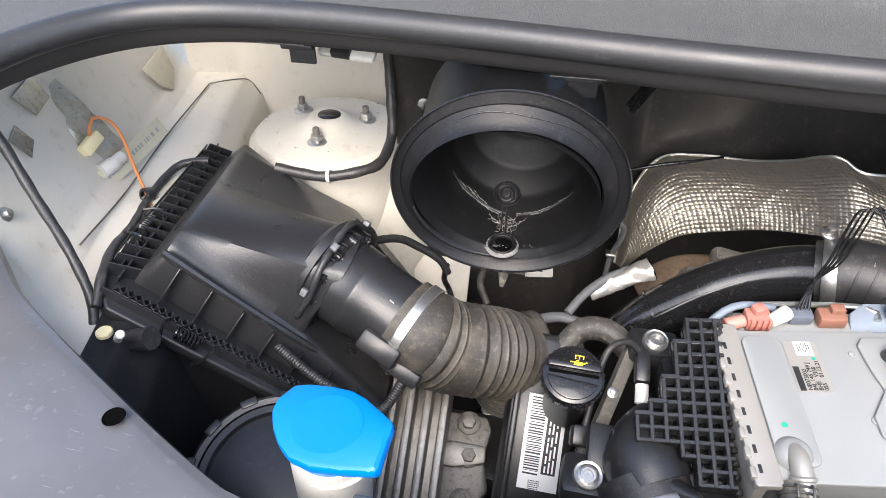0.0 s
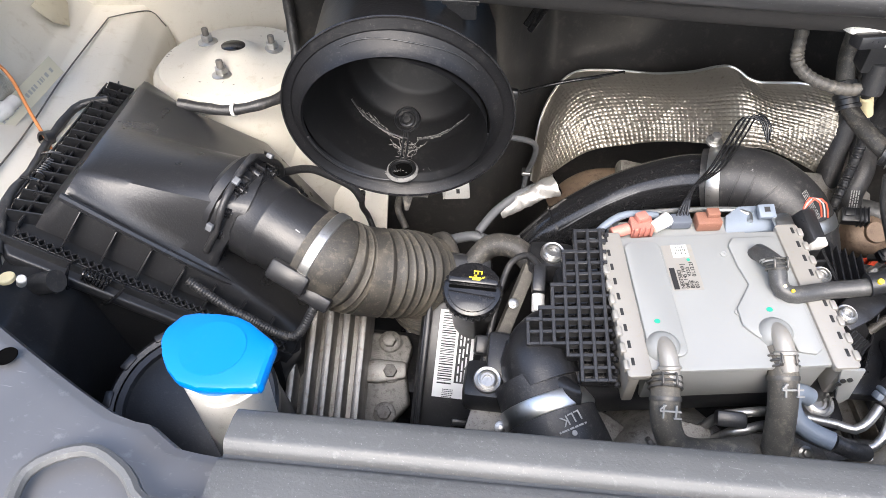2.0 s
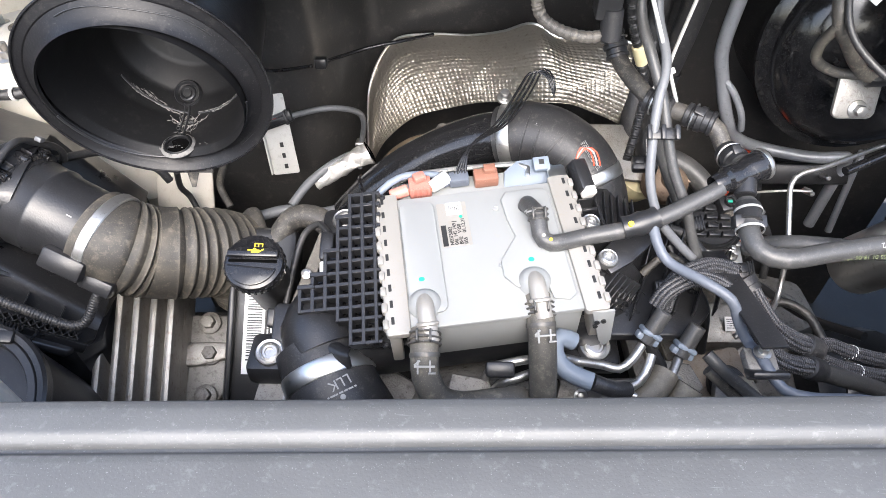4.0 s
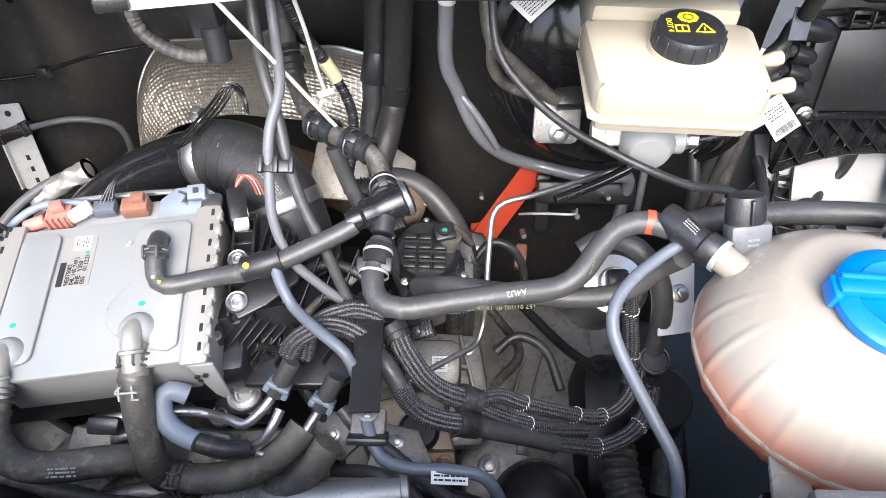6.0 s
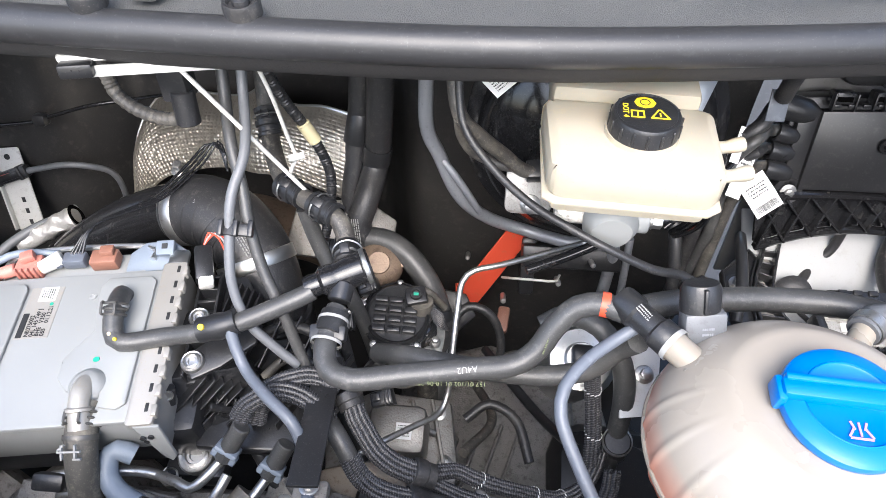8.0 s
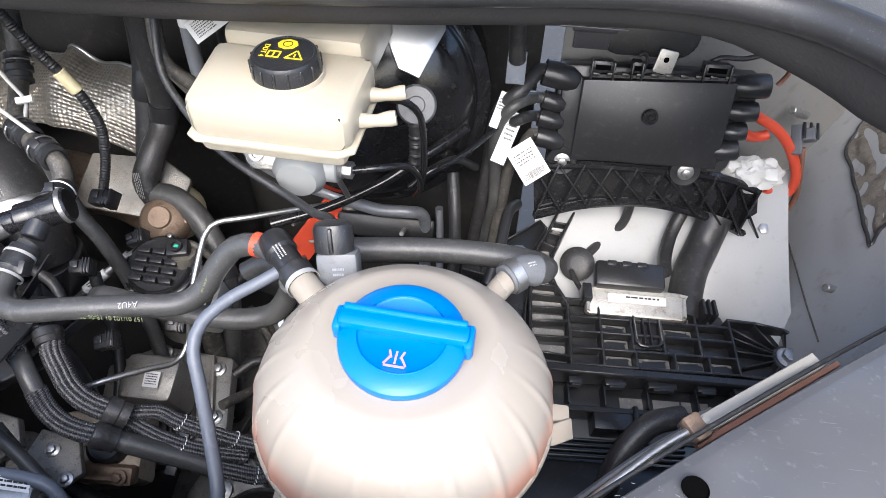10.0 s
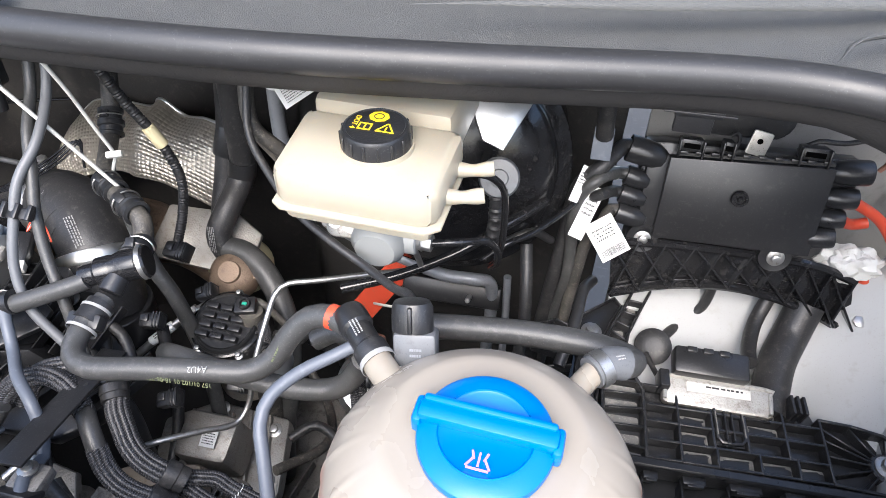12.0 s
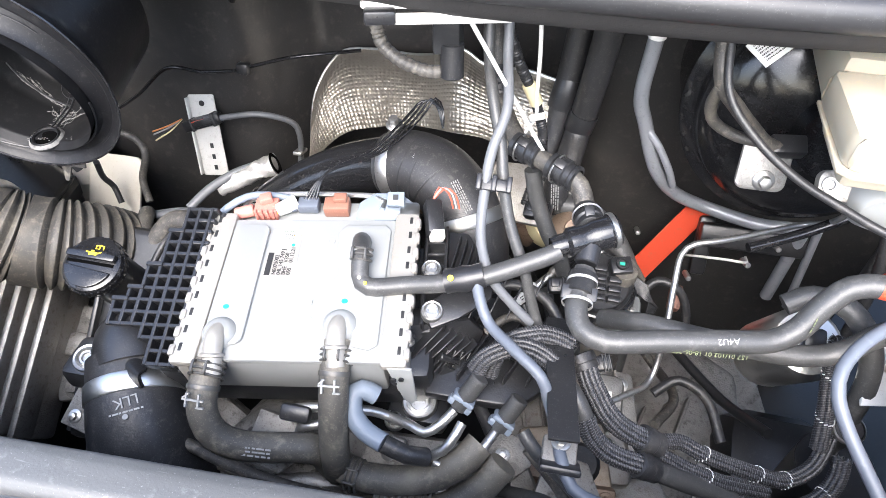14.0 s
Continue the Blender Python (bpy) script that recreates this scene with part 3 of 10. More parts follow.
part("bonnet_stop", lathe(axes((0.341, 0.222, 1.259), (0, 0, 1)), [(0.008, -0.01), (0.008, 0.005), (0.006, 0.008), (0.004, 0.008), (0.004, 0.011), (0, 0.011)], 20), yellow, carrier, "yellow plastic stop")


def slab(name, edge, out, label, hole, rounder):
    """A headlamp panel: edge is its inner line, out the direction away from the bay."""
    ob = thing(name, edge[0], label, "front panel", kind="structure")
    line = spline(edge, 0.02)
    prof = [(0.004, -0.06), (0.0, -0.012), (0.003, -0.003), (0.010, 0.0), (0.05, 0.004), (0.10, 0.004), (0.122, -0.002), (0.130, -0.012), (0.142, -0.016), (0.155, -0.008), (0.20, -0.02), (0.32, -0.09)]
    o = Vector(out).normalized()

    def f(u, v):
        p = line[round(u * (len(line) - 1))]
        k = v * (len(prof) - 1)
        i = min(int(k), len(prof) - 2)
        s = k - i
        return p + o * (prof[i][0] + (prof[i + 1][0] - prof[i][0]) * s) + Vector((0, 0, prof[i][1] + (prof[i + 1][1] - prof[i][1]) * s))

    part("painted_panel", sheet(f, len(line) - 1, 44, 0.003), panel_mat, ob)
    part("access_hole", lathe(axes(hole, (0, 0, 1)), [(rounder * 1.04, 0.0006), (rounder, 0.0012), (rounder * 0.95, 0.0011), (rounder * 0.94, 0.0004), (0, 0.0004)], 36), hole_shade, ob, "black disc for the shade of a round hole in the panel")
    return ob


left_panel = slab("headlamp_panel_left", [(-1.03, 0.44, 1.272), (-0.90, 0.338, 1.276), (-0.845, 0.298, 1.278), (-0.706, 0.224, 1.278), (-0.625, 0.186, 1.276), (-0.60, 0.182, 1.275), (-0.578, 0.170, 1.273), (-0.549, 0.168, 1.272), (-0.52, 0.16, 1.27)], (-0.42, -0.9, 0), "dark grey painted headlamp panel with a round hole", (-0.709, 0.209, 1.2815), 0.0068)
right_panel = slab("headlamp_panel_right", [(0.36, 0.205, 1.248), (0.405, 0.228, 1.25), (0.43, 0.242, 1.251), (0.516, 0.307, 1.252), (0.637, 0.393, 1.252), (0.80, 0.505, 1.25), (0.93, 0.60, 1.25)], (0.5, -0.86, 0), "dark scratched headlamp panel with a round hole", (0.515, 0.281, 1.2555), 0.0072)
loop = tube([(-0.64, 0.10, 1.286), (-0.646, 0.135, 1.287), (-0.62, 0.152, 1.287), (-0.592, 0.142, 1.287), (-0.575, 0.128, 1.286), (-0.548, 0.13, 1.286)], 0.004, 8)
part("pressed_bead", loop, carrier_mat, left_panel)
rng = random.Random(4)
scr = mk()
for k in range(60):
    a = rng.uniform(-0.9, 0.3)
    L = rng.uniform(0.0006, 0.003)
    px, py = 0.487 + rng.gauss(0, 0.018), 0.262 + rng.gauss(0, 0.008)
    box(axes((px, py, 1.2556), (0, 0, 1), (math.cos(a), math.sin(a), 0)), L, 0.00013, 0.0002, 0, scr)
part("scratches", scr, white_ink, right_panel, "pale scratches", smooth=0)


# ---- left side: strut tower, filter box and intake ----
tower = thing("strut_tower", (-0.79, 0.765, 1.1), "cream painted strut tower top with three bolted studs", "strut tower")
part("tower_top", lathe((-0.7885, 0.7645, 1.19), [(0.115, -0.3), (0.112, -0.03), (0.108, -0.012), (0.098, -0.002), (0.075, 0.0), (0.055, 0.001), (0.042, 0.004), (0.033, 0.010), (0.026, 0.0155), (0.0205, 0.0178), (0.018, 0.018), (0, 0.0175)], 48), cream, tower)
part("tower_plug", lathe((-0.7845, 0.7640, 1.208), [(0.0, 0.0035), (0.012, 0.003), (0.0158, 0.0014), (0.0165, -0.001), (0.0160, -0.003)], 28, squash=0.85), gloss, tower, "black rubber plug")
stain = mk()
srg = random.Random(9)
for k in range(70):
    a, rr = srg.uniform(0, 6.28), srg.uniform(0.045, 0.098)
    lathe(axes((-0.7885 + rr * math.cos(a), 0.7645 + rr * math.sin(a), 1.1902 if rr < 0.076 else 1.1885), (0, 0, 1)), [(srg.uniform(0.0004, 0.0016), 0.0), (0, 0.0006)], 7, stain)
part("rust_specks", stain, rubber_dusty, tower, "dark specks of dirt")
for nx, ny in ((-0.786, 0.718), (-0.742, 0.791), (-0.84, 0.802)):
    nut = part("stud_nut", hexbolt(axes((nx, ny, 1.19), (0, 0, 1)), 0.0085, 0.012), steel, tower)
    part("stud", rod((nx, ny, 1.20), (nx, ny, 1.212), 0.0045, n=10), cast_dirty, nut)

# box frame: u along the slope, v to the bulkhead, h off the lid's plane
BU, BV = Vector((0.756, 0.235, -0.611)).normalized(), Vector((-0.149, 0.986, -0.074)).normalized()
BN = BU.cross(BV).normalized()
BV = BN.cross(BU).normalized()
SKEW = radians(9)
BU, BV = BU * math.cos(SKEW) - BV * math.sin(SKEW), BU * math.sin(SKEW) + BV * math.cos(SKEW)
B0 = Vector((-0.861, 0.392, 1.211))
BM = Matrix.Translation(B0) @ Matrix((BU, BV, BN)).transposed().to_4x4()


def bx(u, v, h):
    return B0 + BU * u + BV * v + BN * h


fbox = thing("air_filter_box", (-0.75, 0.5, 1.0), "black plastic air filter box with a ribbed rim", "air filter box")
rim_poly = [(-0.002, 0.0), (0.018, -0.022), (0.28, -0.016), (0.30, 0.01), (0.30, 0.265), (0.285, 0.285), (0.012, 0.29), (-0.006, 0.27)]
part("rim", prism(BM @ Matrix.Translation((0, 0, -0.016)), [(a * 1.03 - 0.008, b * 1.03 - 0.006) for a, b in rim_poly], 0.012, 0.003), plastic, fbox)
low = mk()
rings = []
for dz, k in ((-0.014, 1.0), (-0.03, 1.0), (-0.032, 0.975), (-0.16, 0.96), (-0.36, 0.94)):
    ring = []
    for a, b in rim_poly:
        p = bx(0.15 + (a - 0.15) * k, 0.14 + (b - 0.14) * k, 0)
        ring.append(low.verts.new(p + Vector((0, 0, dz))))
    rings.append(ring)
for a, b in zip(rings, rings[1:]):
    for j in range(len(a)):
        low.faces.new((a[j], a[(j + 1) % len(a)], b[(j + 1) % len(a)], b[j]))
low.faces.new(rings[-1])
low.faces.new(rings[0][::-1])
part("lower_housing", low, plastic, fbox)


def lid(u, v):
    a, b = 0.016 + u * 0.284, 0.012 + v * 0.255
    edge = min(1.0, min(v, 1 - v) / 0.07)
    edge = edge * (2 - edge)
    h0 = 0.054 * edge * min(1.0, (a - 0.012) / 0.014)
    d = (b - 0.09) / 0.06
    if abs(d) < 0.75:
        h1 = 0.068 + 0.062 * math.sqrt(1 - d * d)
    elif d >= 0.75:
        s = min(1.0, (b - 0.135) / 0.13)
        h1 = 0.109 - 0.05 * s - 0.05 * max(0, s - 0.7) / 0.3
    else:
        h1 = 0.034 + 0.075 * max(0.0, min(1.0, (d + 1.0) / 0.25))
    h1 *= edge
    s = min(1.0, a / 0.178)
    s = s ** 1.15
    if a <= 0.18:
        h = h0 + (max(h1, 0.0) - h0) * s
        if b < 0.03:
            h = min(h, 0.054 - 0.1 * a + (b - 0.012) * 2.2)
    else:
        back = max(0.0, min(1.0, (b - 0.135) / 0.05))
        h = (0.036 - 0.22 * (a - 0.18)) * edge * (1 - back) + back * h1 * (1 - 0.55 * (a - 0.18) / 0.12)
    return bx(a, b, h)


part("lid", sheet(lid, 60, 60, 0.003), plastic_fine, fbox, "satin black lid swelling towards the outlet", smooth=35)
part("ridge", tube([bx(0.024, 0.012, 0.051), bx(0.094, 0.012, 0.045), bx(0.167, 0.02, 0.033), bx(0.283, 0.045, 0.006)], 0.0042, 8), plastic_fine, fbox)
for k in range(7):
    a = 0.045 + 0.036 * k
    part("lid_rib", box(BM @ Matrix.Translation((a, 0.008, 0.019 - 0.05 * a)) @ pose(0, 0, 0, -25), 0.0014, 0.010, 0.055 - 0.11 * a, 0.0004), plastic_fine, fbox)
rim_runs = [(Vector((0.006, -0.008)), Vector((0.285, -0.006)), 36)]
for k in range(17):
    part("rim_fin", box(BM @ Matrix.Translation((0.003, 0.014 + 0.0163 * k, 0.003)) @ pose(0, 0, 0, 0, 0, 24), 0.030, 0.0016, 0.018, 0.0004, seg=1), plastic_fine, fbox, smooth=0)
    part("rim_fin", box(BM @ Matrix.Translation((-0.002 + 0.006 * (k % 2), 0.022 + 0.0163 * k, 0.0)) @ pose(0, 0, 0, 0, 0, 90 + 18 * (k % 3)), 0.012, 0.0016, 0.012, 0.0004, seg=1), plastic_fine, fbox, smooth=0)
for ru, rh in ((-0.0135, 0.008), (0.0035, 0.013)):
    part("rim_rail", box(BM @ Matrix.Translation((ru, 0.14, rh * 0.5 - 0.005)), 0.002, 0.275, rh, 0.0006, seg=1), plastic_fine, fbox)
for p0, p1, count in rim_runs:
    dvec = (p1 - p0) / count
    for k in range(count):
        c = p0 + dvec * (k + 0.5)
        for turn in (52, -52):
            ang = math.degrees(math.atan2(dvec.y, dvec.x)) + turn
            rb = box(BM @ Matrix.Translation((c.x, c.y, 0.0 + 0.0004 * (turn > 0))) @ pose(0, 0, 0, 0, 0, ang), 0.0125, 0.0014, 0.012, 0.0003, seg=1)
            part("rib", rb, plastic_fine, fbox, smooth=0)
    rail = box(BM @ Matrix.Translation(((p0.x + p1.x) / 2, (p0.y + p1.y) / 2, -0.002)) @ pose(0, 0, 0, 0, 0, math.degrees(math.atan2((p1 - p0).y, (p1 - p0).x))) @ Matrix.Translation((0, -0.0085, 0)), (p1 - p0).length + 0.02, 0.0022, 0.015, 0.0008)
    part("rim_rail", rail, plastic_fine, fbox)
    for off in (-0.0045, 0.0045):
        part("rim_rail", box(BM @ Matrix.Translation((0.145, -0.007 + off, -0.001)) @ pose(0, 0, 0, 0, 0, 0.4), 0.28, 0.0013, 0.010, 0.0003, seg=1), plastic_fine, fbox, smooth=0)
for u0, v0, ang in ((0.085, -0.022, 0), (0.22, -0.02, 0), (-0.008, 0.085, 90)):
    m = BM @ Matrix.Translation((u0, v0, 0.0)) @ pose(0, 0, 0, 0, 0, ang)
    spring = tube([m @ Vector((0.026 * (i / 40 - 0.5), 0.006 * math.cos(i * 1.15), 0.004 + 0.006 * math.sin(i * 1.15))) for i in range(41)], 0.0012, 6, 0.003)
    clipo = part("spring_clip", spring, gloss, fbox, "coiled black spring clip")
    part("clip_wire", tube([m @ Vector((-0.022, 0.012, 0.002)), m @ Vector((-0.026, -0.004, 0.012)), m @ Vector((-0.02, -0.012, -0.006)), m @ Vector((-0.016, -0.004, -0.02))], 0.0015, 6), gloss, clipo)
    part("clip_wire", tube([m @ Vector((0.022, 0.012, 0.002)), m @ Vector((0.026, -0.004, 0.012)), m @ Vector((0.02, -0.012, -0.006)), m @ Vector((0.016, -0.004, -0.02))], 0.0015, 6), gloss, clipo)

# outlet with meter and bellows
NK0, NK1 = bx(0.170, 0.092, 0.074), Vector((-0.612, 0.481, 1.128))
ND = (NK1 - NK0).normalized()
intake = thing("intake_pipe", NK0, "black air meter with a dusty ribbed rubber intake hose", "intake pipe")
part("meter_body", lathe(axes(NK0, ND), [(0.052, -0.012), (0.058, -0.006), (0.0585, 0.004), (0.052, 0.006), (0.050, 0.014), (0.052, 0.017), (0.0475, 0.02), (0.0465, 0.045), (0.0475, 0.047), (0.0475, 0.05), (0.045, 0.055), (0.0445, (NK1 - NK0).length + 0.012)], 40), plastic_fine, intake, "satin black mass air meter")
mx = axes(NK0, ND, (0, -0.5, 1))
part("neck_groove", lathe(mx, [(0.0475, -0.004), (0.0480, 0.002), (0.0480, 0.014), (0.0475, 0.016)], 40), hole_shade, intake, "black ring for the shaded gap behind the mouth")
for k in range(7):
    m = mx @ pose(0, 0, 0, 0, 0, -105 + 32 * k) @ Matrix.Translation((0.0535, 0, 0.0))
    lg = part("lug", rod(m @ Vector((-0.005, 0, -0.006)), m @ Vector((-0.005, 0, 0.020)), 0.0062, n=18), gloss, intake, "shiny round lug")
    part("lug_seat", box(m @ Matrix.Translation((-0.007, 0, 0.014)), 0.008, 0.013, 0.005, 0.001), plastic_fine, lg)
    part("lug_screw", hexbolt(m @ Matrix.Translation((-0.005, 0, 0.019)), 0.0026, 0.003), plastic, lg)
part("harness", tube([mx @ Vector(((0.061 + 0.0025 * math.sin(a * 0.11)) * math.cos(radians(a)), (0.061 + 0.0025 * math.sin(a * 0.11)) * math.sin(radians(a)), 0.010 + 0.006 * math.sin(radians(a * 2.2)))) for a in range(-112, 118, 6)], 0.0036, 10, 0.004, lambda s: 1 + 0.10 * math.sin(s * 260)), rubber, intake, "taped harness across the neck")
for a in (-62, -8, 40):
    part("tie_head", box(mx @ pose(0, 0, 0, 0, 0, a) @ Matrix.Translation((0.0655, 0, 0.012)), 0.005, 0.008, 0.007, 0.001), palegrey, intake, "grey cable tie head")
part("white_clip", box(mx @ pose(0, 0, 0, 0, 0, 66) @ Matrix.Translation((0.060, 0, -0.012)), 0.004, 0.016, 0.018, 0.0012), white_pl, intake, "white clip")
part("meter_ring", lathe(axes(NK0 + ND * 0.026, ND), [(0.0462, -0.0008), (0.0480, 0.0), (0.0462, 0.0008)], 40), plastic_fine, intake)
for k in range(14):
    part("ring_web", box(mx @ pose(0, 0, 0, 0, 0, 26 * k) @ Matrix.Translation((0.052, 0, 0.012)), 0.007, 0.0016, 0.012, 0.0004, seg=1), plastic_fine, intake)
part("arrow_print", box(axes(NK1 - ND * 0.018 + Vector((0.02, -0.025, 0.033)), (0.45, -0.55, 0.7), ND), 0.014, 0.0012, 0.0004, 0), white_ink, intake, smooth=0)
part("meter_socket", box(axes(NK1 + Vector((-0.006, -0.05, 0.006)), (0.05, -0.75, 0.6), ND), 0.044, 0.022, 0.02, 0.004), plastic, intake, "sensor socket with a wire clip")
part("meter_plug", box(axes(NK1 + Vector((0.02, -0.056, -0.018)), (0.05, -0.75, 0.6), ND), 0.034, 0.016, 0.016, 0.003), plastic, intake)
BEL = [NK1 + ND * 0.004, NK1 + ND * 0.03, (-0.562, 0.482, 1.098), (-0.532, 0.492, 1.086), (-0.506, 0.512, 1.066), (-0.494, 0.535, 1.03), (-0.492, 0.545, 0.98)]
part("bellows", tube(BEL, 0.049, 32, 0.0016, lambda s: (1.0 if s < 0.03 else (1.02 if 0.056 < s < 0.082 else 0.975 + 0.125 * (abs(math.sin((s - 0.03) * math.pi / 0.0082)) - 0.5)))), bellows_mat, intake, "dusty ribbed rubber bellows")
collar(intake, NK1 + ND * 0.018, ND, 0.049, 0.012, steel)
part("loom", tube([bx(0.16, 0.0, 0.03), bx(0.20, -0.01, 0.03), (-0.66, 0.40, 1.10), (-0.615, 0.40, 1.075), NK1 + Vector((0.02, -0.06, -0.025))], 0.005, 12, 0.0007, lambda s: 1 + 0.06 * math.sin(s * 2200)), rubber, intake, "thin ribbed conduit")
hose("sensor_cable", [(-0.69, 0.55, 1.16), (-0.65, 0.60, 1.14), (-0.625, 0.615, 1.12), (-0.60, 0.62, 1.10), (-0.59, 0.62, 1.08)], 0.005, rubber, "black loom beside the intake", "cable")

# washer filler
wash = thing("washer_filler", (-0.585, 0.24, 1.15), "white washer filler neck with a bright blue cap", "filler neck")
part("neck", tube([(-0.605, 0.262, 1.08), (-0.592, 0.248, 1.17), (-0.579, 0.232, 1.268)], 0.0265, 24), white_pl, wash)
cm = axes((-0.578, 0.231, 1.269), (-0.05, -0.12, 1), (1, 0.1, 0)) @ Matrix.Scale(0.87, 4)
cm = axes((-0.5785, 0.2325, 1.2725), (-0.05, -0.12, 1), (1, 0.0, 0))
poly = [(-0.031, 0.0245), (-0.020, 0.0265), (-0.005, 0.027), (0.008, 0.026), (0.018, 0.022), (0.038, 0.0095), (0.0405, 0.006), (0.040, 0.0), (0.0395, -0.022), (0.0385, -0.0245), (0.034, -0.0255), (0.017, -0.0275), (-0.001, -0.0285), (-0.016, -0.025), (-0.026, -0.017), (-0.033, -0.008), (-0.0385, 0.003), (-0.0385, 0.012)]
cap = part("cap", prism(cm @ Matrix.Translation((0, 0, 0.0)), poly, 0.0105, 0.0034), blue_pl, wash, "blue plastic cap with a pull tab")
part("cap_skirt", lathe(cm, [(0.0255, -0.009), (0.0262, -0.003), (0.0275, 0.002), (0, 0.002)], 32), blue_pl, cap)
part("cap_rim", lathe(cm, [(0.0215, 0.0096), (0.0222, 0.0109), (0.0210, 0.0110), (0, 0.0107)], 40, squash=0.9), blue_pl, cap)
part("neck_thread", tube([cm @ Vector((0.026 * math.cos(a), 0.026 * math.sin(a), -0.016 - 0.0006 * a)) for a in [0.25 * k for k in range(26)]], 0.0016, 8), white_pl, wash)

# pipe fan cover below the filler, wash bottle top
fan = thing("round_housing", (-0.66, 0.30, 1.0), "round black plastic housing with raised rings", "housing")
part("housing_shell", lathe(axes((-0.672, 0.292, 1.10), (0.1, -0.3, 1)), [(0.075, -0.15), (0.075, -0.01), (0.071, 0.0), (0.068, 0.003), (0.062, 0.003), (0.060, -0.001), (0.056, 0.0), (0.02, 0.006), (0, 0.006)], 40), plastic, fan)
FNM = axes((-0.672, 0.292, 1.10), (0.1, -0.3, 1))
part("housing_rim", lathe(FNM, [(0.074, -0.012), (0.078, -0.010), (0.078, 0.002), (0.075, 0.004), (0.070, 0.003)], 56), plastic_fine, fan, "raised outer rim")
for a in (100, 128, 156, 184):
    part("rim_clip", box(FNM @ pose(0, 0, 0, 0, 0, a) @ Matrix.Translation((0.0765, 0, -0.002)), 0.008, 0.016, 0.014, 0.0015), plastic_fine, fan)
part("housing_tab", box(axes((-0.655, 0.352, 1.12), (0.1, -0.3, 1)), 0.035, 0.012, 0.008, 0.002), plastic, fan)

hose("headlamp_cable", [(-0.800, 0.350, 1.190), (-0.8275, 0.3507, 1.178), (-0.840, 0.348, 1.155), (-0.8385, 0.3425, 1.13), (-0.8361, 0.3441, 1.10), (-0.8395, 0.3457, 1.07)], 0.0105, rubber, "thick black taped cable beside the headlamp", "cable", n=16, wave=lambda s: 1 + 0.03 * math.sin(s * 700))
lampb = thing("headlamp_case", (-0.83, 0.355, 1.05), "pale grey back of the headlamp below the panel", "headlamp")
part("case_shell", prism(axes((-0.835, 0.352, 1.052), (0.1, -0.3, 0.95), (1, -0.4, 0)), [(-0.045, 0.022), (0.0, 0.030), (0.040, 0.012), (0.046, -0.012), (0.01, -0.030), (-0.03, -0.02)], 0.010, 0.003), acpipe, lampb)
part("case_rib", box(axes((-0.825, 0.350, 1.063), (0.1, -0.3, 0.95), (1, -0.7, 0)), 0.06, 0.002, 0.006, 0.0005), acpipe, lampb)

# finned block and engine mount
fins = thing("finned_bracket", (-0.60, 0.42, 0.9), "cast aluminium bracket with deep parallel fins", "bracket")
fm = axes((-0.598, 0.42, 0.965), Vector((0.05, -0.5, 0.86)), (1, 0.05, 0))
part("bracket_body", box(fm @ Matrix.Translation((0, 0, -0.03)), 0.085, 0.19, 0.05, 0.006), cast, fins)
for k in range(5):
    part("fin", box(fm @ Matrix.Translation((-0.039 + 0.0195 * k, 0, 0.006)), 0.0095, 0.185, 0.036, 0.004), cast, fins)
part("bracket_foot", box(fm @ Matrix.Translation((-0.075, -0.03, -0.03)), 0.06, 0.09, 0.02, 0.006), cast_dirty, fins)
part("foot_bolt", hexbolt(fm @ Matrix.Translation((-0.075, -0.03, -0.02)), 0.006, 0.01), steel, fins)
mount = thing("engine_mount", (-0.54, 0.46, 0.88), "dirty brown cast engine mount with three bolts", "engine mount")
mm = axes((-0.541, 0.462, 0.938), Vector((0.05, -0.45, 0.9)), (1, 0.12, 0))
part("mount_arm", prism(mm @ Matrix.Translation((0, 0, -0.02)), [(-0.036, 0.045), (-0.02, 0.05), (0.03, 0.046), (0.036, 0.03), (0.028, 0.0), (0.034, -0.04), (0.01, -0.066), (-0.02, -0.07), (-0.03, -0.03), (-0.024, 0.005)], 0.022, 0.005), cast_dirty, mount)
part("mount_arm", prism(mm @ Matrix.Translation((0, 0, 0.0)), [(-0.04, 0.008), (-0.01, 0.014), (0.03, 0.01), (0.03, -0.01), (-0.005, -0.016), (-0.04, -0.014)], 0.012, 0.004), cast, mount)
for a, b in ((0.008, 0.036), (0.010, -0.002), (0.004, -0.052)):
    part("mount_bolt", hexbolt(mm @ Matrix.Translation((a, b, 0.006)), 0.0085, 0.014), cast_dirty, mount)
part("rubber_block", box((-0.545, 0.50, 0.88), 0.13, 0.10, 0.07, 0.012), rubber, mount)
tens = thing("tensioner_bracket", (-0.522, 0.566, 0.87), "black bracket with one steel bolt", "bracket")
part("plate", prism(axes((-0.522, 0.56, 0.89), (0, -0.4, 0.9)), [(-0.02, -0.05), (0.02, -0.05), (0.014, 0.04), (0, 0.055), (-0.014, 0.04)], 0.012, 0.004), gloss, tens)
part("bolt", hexbolt(axes((-0.522, 0.562, 0.902), (0, -0.4, 0.9)), 0.007, 0.008), steel, tens)

# round air intake duct on the bulkhead, its mouth tilted a little downwards
rim_mat = mat("dull_black_rim", (0.008, 0.008, 0.009), 0.42, dirt=(0.05, 0.048, 0.045), amount=0.15, bump=0.3, grain=60, specks=0.5, scratch=0.6)
dish = thing("air_intake_dish", (-0.503, 0.60, 1.2), "round black plastic dish with a drain hole, dusty inside", "intake dish")


